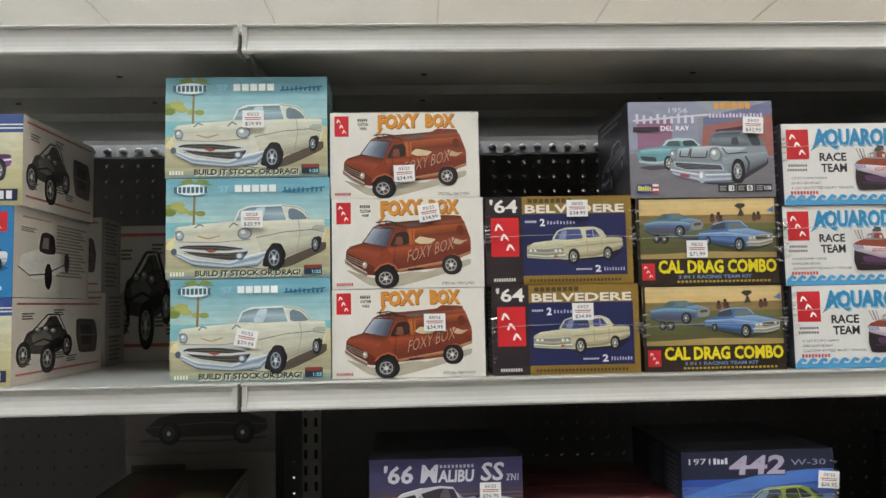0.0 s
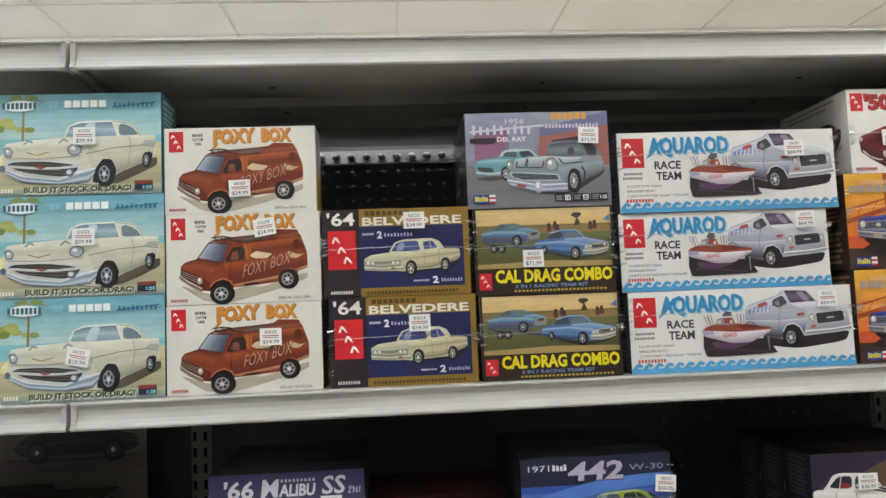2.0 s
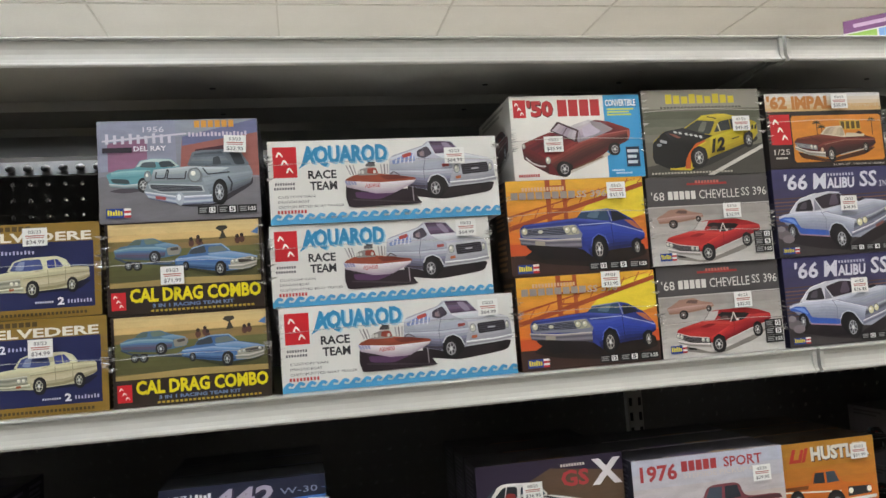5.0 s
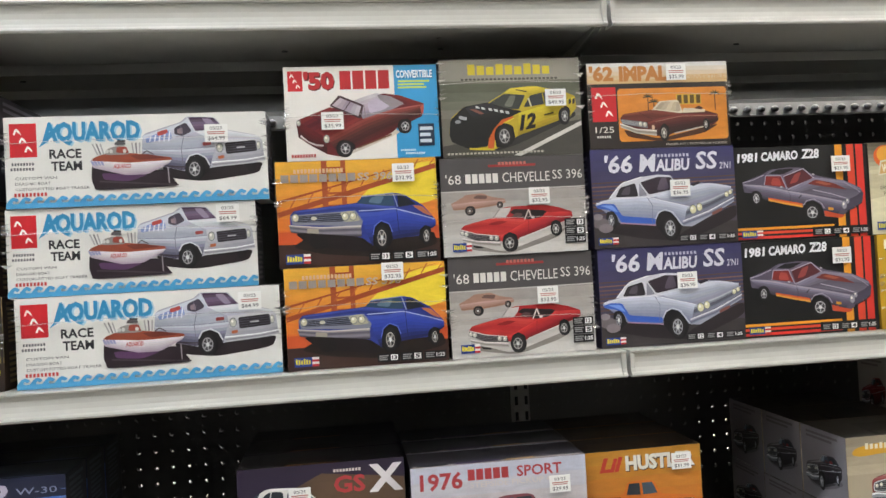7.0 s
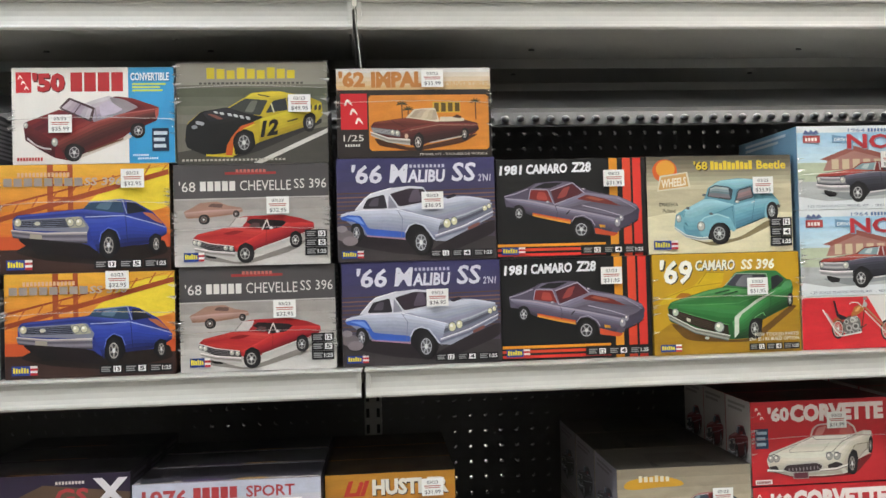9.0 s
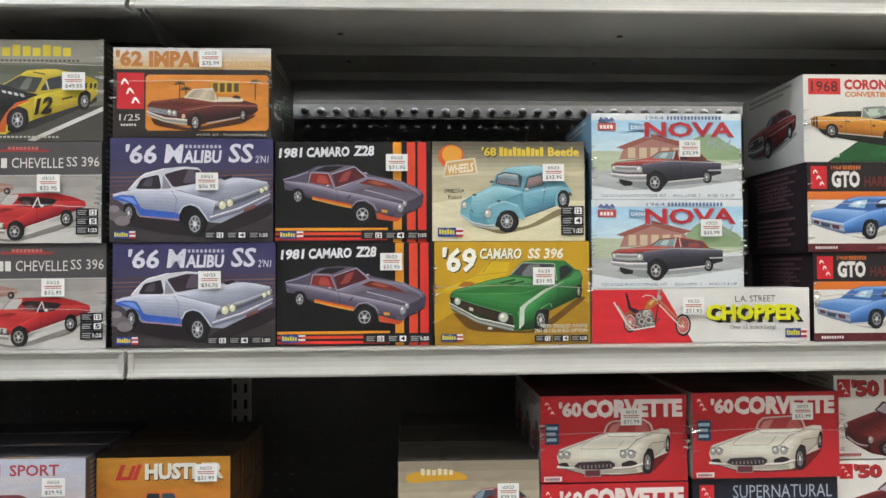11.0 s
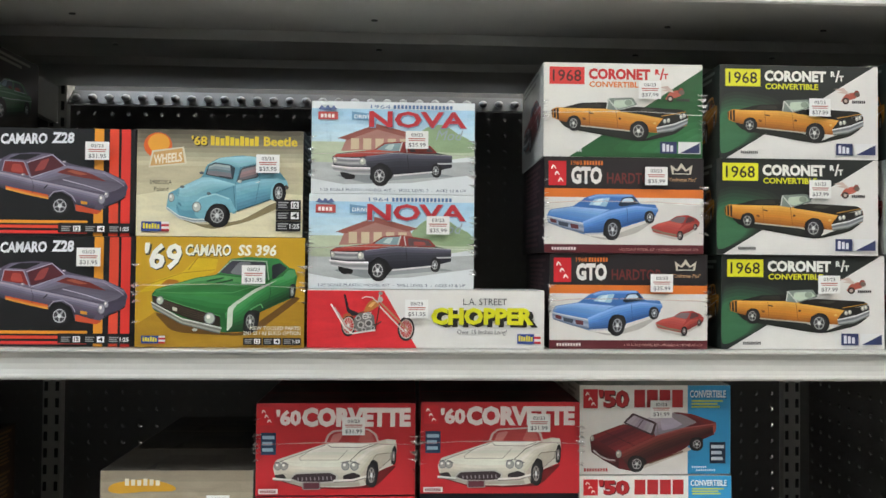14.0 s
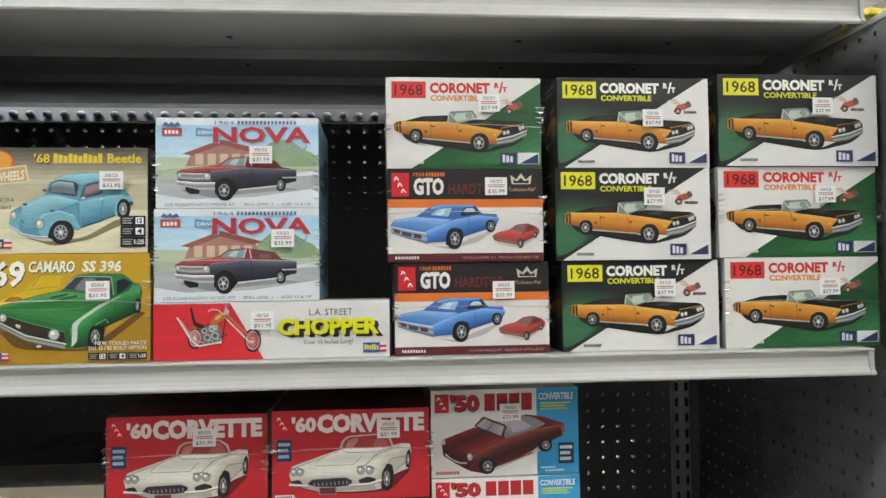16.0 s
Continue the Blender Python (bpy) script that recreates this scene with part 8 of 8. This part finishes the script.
KITS = {
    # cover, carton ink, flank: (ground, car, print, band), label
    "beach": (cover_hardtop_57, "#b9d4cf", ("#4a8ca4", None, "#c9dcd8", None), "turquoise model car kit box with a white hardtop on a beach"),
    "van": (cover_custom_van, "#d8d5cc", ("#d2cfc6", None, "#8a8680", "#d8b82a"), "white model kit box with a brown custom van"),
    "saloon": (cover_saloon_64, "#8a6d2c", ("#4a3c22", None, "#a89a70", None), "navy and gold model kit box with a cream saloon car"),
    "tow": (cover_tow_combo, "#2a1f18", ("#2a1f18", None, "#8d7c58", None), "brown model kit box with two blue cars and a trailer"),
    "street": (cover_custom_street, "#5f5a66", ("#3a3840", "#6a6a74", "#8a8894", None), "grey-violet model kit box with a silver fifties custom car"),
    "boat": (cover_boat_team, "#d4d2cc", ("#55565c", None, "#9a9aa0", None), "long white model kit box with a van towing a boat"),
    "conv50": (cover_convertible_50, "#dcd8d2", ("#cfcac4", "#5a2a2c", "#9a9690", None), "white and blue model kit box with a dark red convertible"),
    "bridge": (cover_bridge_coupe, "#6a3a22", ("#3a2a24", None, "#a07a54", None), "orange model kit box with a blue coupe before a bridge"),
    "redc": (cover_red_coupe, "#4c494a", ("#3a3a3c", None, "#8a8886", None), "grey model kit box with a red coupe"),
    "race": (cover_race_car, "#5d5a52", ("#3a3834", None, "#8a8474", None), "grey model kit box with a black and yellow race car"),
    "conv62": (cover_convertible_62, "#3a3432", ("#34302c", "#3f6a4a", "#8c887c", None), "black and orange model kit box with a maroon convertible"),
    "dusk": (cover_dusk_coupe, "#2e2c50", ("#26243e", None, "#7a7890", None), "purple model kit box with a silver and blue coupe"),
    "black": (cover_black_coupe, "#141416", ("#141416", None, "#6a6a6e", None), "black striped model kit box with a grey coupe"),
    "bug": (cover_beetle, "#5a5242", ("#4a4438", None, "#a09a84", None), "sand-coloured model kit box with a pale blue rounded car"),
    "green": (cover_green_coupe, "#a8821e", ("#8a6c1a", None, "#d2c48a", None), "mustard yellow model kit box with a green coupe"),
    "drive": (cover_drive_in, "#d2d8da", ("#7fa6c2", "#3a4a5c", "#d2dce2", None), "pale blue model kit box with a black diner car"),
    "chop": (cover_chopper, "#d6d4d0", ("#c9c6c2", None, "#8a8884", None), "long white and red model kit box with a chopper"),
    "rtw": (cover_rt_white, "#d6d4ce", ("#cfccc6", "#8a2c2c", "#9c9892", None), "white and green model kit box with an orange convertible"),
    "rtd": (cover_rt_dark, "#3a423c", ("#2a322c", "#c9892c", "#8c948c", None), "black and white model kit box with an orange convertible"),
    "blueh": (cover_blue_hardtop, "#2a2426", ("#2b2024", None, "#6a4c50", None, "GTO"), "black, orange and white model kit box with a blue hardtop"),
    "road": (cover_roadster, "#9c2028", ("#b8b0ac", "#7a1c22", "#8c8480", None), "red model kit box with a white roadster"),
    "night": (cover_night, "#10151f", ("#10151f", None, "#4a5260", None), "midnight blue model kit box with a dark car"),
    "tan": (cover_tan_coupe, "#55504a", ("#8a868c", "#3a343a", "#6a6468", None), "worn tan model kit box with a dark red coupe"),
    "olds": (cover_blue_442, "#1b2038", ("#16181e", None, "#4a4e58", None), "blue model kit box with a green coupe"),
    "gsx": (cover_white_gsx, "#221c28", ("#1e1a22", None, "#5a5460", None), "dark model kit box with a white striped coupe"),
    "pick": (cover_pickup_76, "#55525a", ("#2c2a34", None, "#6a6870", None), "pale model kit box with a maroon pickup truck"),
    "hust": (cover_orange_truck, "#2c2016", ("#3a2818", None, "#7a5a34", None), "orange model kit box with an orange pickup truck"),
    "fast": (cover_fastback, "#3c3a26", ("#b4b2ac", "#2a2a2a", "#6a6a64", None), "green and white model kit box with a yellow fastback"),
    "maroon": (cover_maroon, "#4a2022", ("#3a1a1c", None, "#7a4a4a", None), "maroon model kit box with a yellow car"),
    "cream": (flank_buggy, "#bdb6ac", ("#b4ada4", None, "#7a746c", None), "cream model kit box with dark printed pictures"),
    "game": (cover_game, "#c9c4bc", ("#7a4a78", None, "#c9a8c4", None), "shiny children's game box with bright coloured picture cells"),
    "back": (cover_shaded_print, "#5a5450", ("#544e4a", None, "#3c3735", None), "grey model kit box with dark printed cars"),
    "buggy": (cover_buggy, "#c9c4b4", None, "cream model kit box with a dune buggy"),
    "bluec": (cover_blue_coupe, "#2a7ab0", None, "blue model kit box with a white coupe"),
}
DONE = {}
DEPTH = 0.088


def kit_box(kind, x0, x1, z0, z1, y=1.19, deep=DEPTH, turn=0.0, tag=None, price="$31.99", seam=0.5):
    """A boxed model kit with its front at y: carton, printed front and flanks, price label and film seam."""
    w, h = x1 - x0, z1 - z0
    cover, base, side, label = KITS[kind]
    key = (kind, round(w, 2), round(h, 2), deep)
    rnd = random.Random(hash_of(kind, x0, z0))
    m = pose(x0, y + rnd.uniform(-0.003, 0.003), z0, 0, 0, turn + rnd.uniform(-0.35, 0.35))
    if key in DONE:
        pw, ph, first = DONE[key]
        e = copy_thing(first, m)
        e.scale = (w / pw, 1, h / ph)
    else:
        e = tagged(new("model_kit_box"), label, "model kit box", "boxed model kits on the shelves")
        e.matrix_basis = m
        bm = block(bmesh.new(), 0, 0, 0, w, deep, h, 0.0012)
        part("carton", bm, ink(base), e)
        a = Art(w, h)
        cover(a)
        a.put(e)
        for s in (0, 1):
            a = Art(deep, h)
            if kind == "buggy":
                flank_buggy(a)
            elif kind == "bluec":
                flank_coupe(a)
            else:
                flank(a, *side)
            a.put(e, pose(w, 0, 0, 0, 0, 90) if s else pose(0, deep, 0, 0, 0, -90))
        if kind in LIDS:
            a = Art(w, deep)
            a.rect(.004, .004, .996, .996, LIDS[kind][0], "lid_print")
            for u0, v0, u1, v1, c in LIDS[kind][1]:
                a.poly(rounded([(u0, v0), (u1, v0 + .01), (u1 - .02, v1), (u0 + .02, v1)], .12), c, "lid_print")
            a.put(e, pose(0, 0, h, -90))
        DONE[key] = (w, h, e)
        first = e
    LATER.append((e, kind, x0, z0, w, h, tag, price, seam))
    return e


LATER = []


def finish_boxes():
    """Price labels and film seams, which differ from box to box."""
    for e, kind, x0, z0, w, h, tag, price, seam in LATER:
        if tag:
            u, v, tilt = tag
            ob = new("price_label", price_label(price))
            ob.parent = e
            tagged(ob, "small white paper price label")
            ob.matrix_basis = pose(u * w, -0.0062, v * h, 0, -tilt, 0)
        if seam:
            ob = new("film_seam", film_seam(w, h, seam, random.Random(hash_of(kind, x0, z0))))
            ob.parent = e
            tagged(ob, "raised seam of clear shrink film")


def hash_of(kind, x, z):
    return sum(ord(c) * (i + 1) for i, c in enumerate(kind)) + round(x * 1000) * 31 + round(z * 1000) * 17


LABELS = {}


def price_label(price):
    """A mesh: paper label with a date, two red lines and the price."""
    if price not in LABELS:
        v, f, idx = [], [], []

        def quad(x0, z0, x1, z1, d, m):
            b = len(v)
            v.extend([(x0, d, z0), (x1, d, z0), (x1, d, z1), (x0, d, z1)])
            f.append((b, b + 1, b + 2, b + 3))
            idx.append(m)
        W, H = 0.034, 0.027
        quad(0, 0, W, H, 0, 0)
        for i, (a, b, c, d) in enumerate(((0, 0, W, 0), (W, 0, W, H), (W, H, 0, H), (0, H, 0, 0))):
            n = len(v)
            v.extend([(a, 0, b), (c, 0, d), (c, 0.0004, d), (a, 0.0004, b)])
            f.append((n, n + 1, n + 2, n + 3))
            idx.append(0)
        quad(.004, .0145, .030, .0160, -.0001, 2)
        quad(.005, .0118, .029, .0130, -.0001, 2)
        for body, a, b, c, d in (("03/23", .008, .0185, .026, .0235), (price, .0045, .002, .030, .0088)):
            tv, tf = lettering(body, 0.01, 0)
            n = len(v)
            v.extend((a + (c - a) * p, -.00015, b + (d - b) * q) for p, q in tv)
            f.extend(tuple(n + k for k in g) for g in tf)
            idx.extend([1] * len(tf))
        me = bpy.data.meshes.new("price_label")
        me.from_pydata(v, [], f)
        for m in (PAPER, LABEL_INK, LABEL_RED):
            me.materials.append(m)
        me.polygons.foreach_set("material_index", idx)
        LABELS[price] = me
    return LABELS[price]


def film_seam(w, h, at, rnd):
    """A thin wavering ridge of film across the front, with crumpled tufts at both ends."""
    v, f = [], []
    n = 16
    for i in range(n + 1):
        x = -0.002 + (w + 0.004) * i / n
        z = h * at + 0.004 * math.sin(3 * i / n + rnd.random() * 0.4) + rnd.uniform(-0.0004, 0.0004)
        d = -0.0060
        v.extend([(x, d, z - 0.0007), (x, d - 0.0009, z + 0.0002), (x, d, z + 0.0008)])
    for i in range(n):
        for k in range(2):
            f.append((3 * i + k, 3 * i + 3 + k, 3 * i + 4 + k, 3 * i + 1 + k))
    for s in (0, w):
        for k in range(20):
            b = len(v)
            z, r = h * at + rnd.gauss(0, 0.02), rnd.uniform(0.003, 0.009)
            q = rnd.uniform(-0.7, 0.7)
            o = 0.001 if s else -0.001
            v.extend([(s + o, -0.004, z), (s + o + r * 0.5 * (1 if s else -1), -0.006 - r * 0.3, z + r * q), (s - o * 4 - r * math.copysign(0.8, s - 0.01), -0.0066, z + r * 0.6 * q + 0.002)])
            f.append((b, b + 1, b + 2))
    me = bpy.data.meshes.new("film_seam")
    me.from_pydata(v, [], f)
    me.materials.append(FILM)
    return me


# ---- the stock: kind, left, right, bottom, top, price label (u, v, tilt), price ----
S = SHELF_Z + 0.001


def stack(kind, boxes, prices, y=1.19, seam=0.5, rows=1, deep=DEPTH, turns=(0, 0, 0)):
    """Boxes of one kit piled from the bottom up; further rows stand behind."""
    for i, (x0, x1, z0, z1, tag) in enumerate(boxes):
        kit_box(kind, x0, x1, z0, z1, y, deep, turns[i % len(turns)], tag, prices[i % len(prices)], seam)
        for r in range(1, rows):
            kit_box(kind, x0 + 0.003 * r, x1 + 0.003 * r, z0, z1, y + (deep + 0.004) * r, deep, 0, None, "", None)


stack("buggy", [(-0.769, -0.608, S, 1.485, None)], [""], deep=0.33, seam=None)
stack("bluec", [(-0.770, -0.609, 1.486, 1.630, None)], [""], deep=0.27, seam=None)
stack("buggy", [(-0.759, -0.598, 1.631, 1.777, None)], [""], deep=0.26, seam=None)
stack("beach", [(-0.364, -0.114, S, 1.508, (.40, .36, -12)), (-0.372, -0.114, 1.509, 1.669, (.46, .50, 0)), (-0.374, -0.117, 1.670, 1.833, (.48, .48, 0))], ["$29.99"], seam=None)
stack("van", [(-0.112, 0.130, S, 1.488, (.60, .52, 0)), (-0.111, 0.131, 1.489, 1.633, (.58, .70, 8)), (-0.113, 0.127, 1.634, 1.774, (.43, .18, 2))], ["$34.99"], seam=None)
stack("saloon", [(0.142, 0.378, S, 1.490, (.54, .60, 0)), (0.135, 0.372, 1.491, 1.633, (.55, .76, 0))], ["$34.99"], seam=0.53)
stack("tow", [(0.384, 0.615, S, 1.485, None), (0.380, 0.611, 1.486, 1.627, (.34, .30, 0))], ["$71.99"], seam=0.52)
stack("street", [(0.373, 0.613, 1.628, 1.787, (.78, .66, -3))], ["$32.95"], deep=0.20, seam=None)
stack("boat", [(0.631, 1.012, S, 1.481, (.84, .74, 0)), (0.623, 0.982, 1.482, 1.612, (.84, .76, 0)), (0.627, 1.004, 1.613, 1.748, (.76, .66, 0))], ["$64.99"], seam=0.70)
stack("bridge", [(1.020, 1.268, S, 1.504, (.60, .84, 0)), (1.015, 1.263, 1.505, 1.668, (.72, .74, 0))], ["$32.95"], seam=0.60)
stack("conv50", [(1.034, 1.272, 1.669, 1.815, (.23, .32, 0))], ["$35.99"], seam=0.45, deep=0.22)
stack("redc", [(1.274, 1.509, S, 1.508, (.60, .50, 0)), (1.269, 1.503, 1.509, 1.664, (.60, .52, 0))], ["$32.95"], seam=0.36)
stack("race", [(1.276, 1.504, 1.665, 1.821, (.74, .50, 0))], ["$49.95"], seam=0.74)
stack("dusk", [(1.519, 1.766, S, 1.509, (.53, .56, 0)), (1.515, 1.762, 1.510, 1.670, (.53, .50, 0))], ["$36.95"], seam=None)
stack("conv62", [(1.518, 1.759, 1.671, 1.811, (.55, .78, 0))], ["$35.99"], seam=0.60, deep=0.22)
stack("black", [(1.768, 2.010, S, 1.508, (.66, .73, 0)), (1.765, 2.007, 1.509, 1.666, (.71, .72, 0))], ["$31.95"], seam=None)
stack("green", [(2.012, 2.256, S, 1.509, (.63, .58, 0))], ["$31.95"], seam=0.55)
stack("bug", [(2.009, 2.251, 1.510, 1.667, (.72, .60, 0))], ["$33.95"], seam=None)
stack("chop", [(2.260, 2.611, S, 1.434, (.41, .52, 0))], ["$51.95"], seam=None)
stack("drive", [(2.261, 2.505, 1.435, 1.575, (.71, .58, 0)), (2.263, 2.505, 1.576, 1.713, (.58, .50, 0))], ["$35.99"], seam=0.42, deep=0.20)
stack("blueh", [(2.619, 2.859, S, 1.490, (.63, .60, 0)), (2.610, 2.851, 1.491, 1.635, (.62, .70, 0))], ["$35.99"], seam=0.50, deep=0.21)
stack("rtw", [(2.609, 2.851, 1.636, 1.778, (.59, .62, 0))], ["$37.99"], seam=0.45, deep=0.22)
stack("rtd", [(2.881, 3.135, S, 1.490, (.58, .60, 0)), (2.872, 3.122, 1.491, 1.636, (.57, .58, 0)), (2.878, 3.124, 1.637, 1.780, (.57, .45, 0))], ["$37.99"], seam=None, rows=2)
stack("rtw", [(3.145, 3.403, S, 1.492, (.60, .58, 0)), (3.137, 3.404, 1.493, 1.638, (.60, .60, 0))], ["$37.99"], seam=0.50)
stack("rtd", [(3.138, 3.406, 1.639, 1.787, (.58, .56, 0))], ["$37.99"], seam=None)

# a carton on end at the back, and two darker ones behind the first pile
kit_box("cream", -0.667, -0.45, S, 1.655, 1.73, 0.10, 0, None, "", None)
kit_box("cream", -0.78, -0.615, S, 1.50, 1.56, 0.10, 0, None, "", None)
kit_box("cream", -0.79, -0.625, 1.501, 1.655, 1.56, 0.10, 0, None, "", None)

# lower shelf
L = LOW_Z + 0.001


def low_pile(kind, x0, x1, top, tall, y=1.22, tag=None, price="$31.99", under=None, turn=0.0, deep=DEPTH, rows=3, seam=None):
    """A pile on the lower shelf, its top at the given height; the boxes below fill it up to the shelf."""
    kit_box(kind, x0, x1, top - tall, top, y, deep, turn, tag, price, seam)
    n = max(1, round((top - tall - L) / tall))
    h = (top - tall - 0.001 - L) / n
    for i in range(n):
        kit_box(under or kind, x0, x1, L + h * i, L + h * (i + 1) - 0.001, y, deep, turn, None, "", None)
    for r in range(1, rows):
        kit_box(kind, x0, x1, top - tall, top, y + (deep + 0.003) * r, deep, turn, None, "", None)
        for i in range(n):
            kit_box(under or kind, x0, x1, L + h * i, L + h * (i + 1) - 0.001, y + (deep + 0.003) * r, deep, turn, None, "", None)


low_pile("fast", -0.56, -0.32, 1.124, 0.12, rows=1, deep=0.40, under="fast", turn=3)
low_pile("dusk", -0.058, 0.188, 1.215, 0.158, tag=(.72, .60, 0), price="$36.95")
low_pile("maroon", 0.189, 0.437, 1.145, 0.12)
low_pile("olds", 0.440, 0.688, 1.219, 0.158, 1.20, tag=(.88, .62, -5), price="$36.95", seam=.55)
low_pile("gsx", 0.932, 1.190, 1.198, 0.15, 1.21, tag=(.30, .60, 0), price="$36.95")
low_pile("pick", 1.198, 1.480, 1.182, 0.145, 1.19, tag=(.78, .62, 0), price="$29.95")
low_pile("hust", 1.484, 1.690, 1.174, 0.135, tag=(.74, .72, 0), price="$31.99")
low_pile("tan", 1.954, 2.179, 1.161, 0.13, tag=(.70, .52, 0), price="$29.95", deep=0.13)
low_pile("road", 2.182, 2.421, 1.261, 0.138, tag=(.54, .66, 0), seam=.55)
low_pile("road", 2.429, 2.671, 1.264, 0.138, tag=(.66, .68, 0), under="night", seam=.55)
low_pile("conv50", 2.676, 2.915, 1.286, 0.138, 1.235, tag=(.46, .64, 0))
# white boxes at the back, their shade put into grey inks
kit_box("back", -0.594, -0.281, L, 1.159, 1.62, 0.10, 0, None, "", None)
kit_box("back", -0.594, -0.281, 1.160, 1.30, 1.62, 0.10, 0, None, "", None)

# stock on the top shelf that shows over its lip
kit_box("game", 1.92, 2.32, TOP_Z + 0.001, 2.05, 1.45, 0.06, -40, None, "", None)


def flat_packet(x, y, z, turn):
    """A thin yellow printed packet that leans over the edge of the end panel."""
    e = tagged(new("packet"), "thin yellow printed packet lying on the end panel's edge", "packet")
    e.matrix_basis = pose(x, y, z, 0, 0, turn)
    part("card", block(bmesh.new(), -0.10, -0.16, 0, 0.10, 0.16, 0.012, 0.003), ink("#d8c22a"), e)
    part("print", block(bmesh.new(), -0.07, -0.10, 0.0122, 0.02, 0.10, 0.0130), ink("#e4e2dc"), e)


flat_packet(3.475, 1.38, 1.895, 12)

finish_boxes()
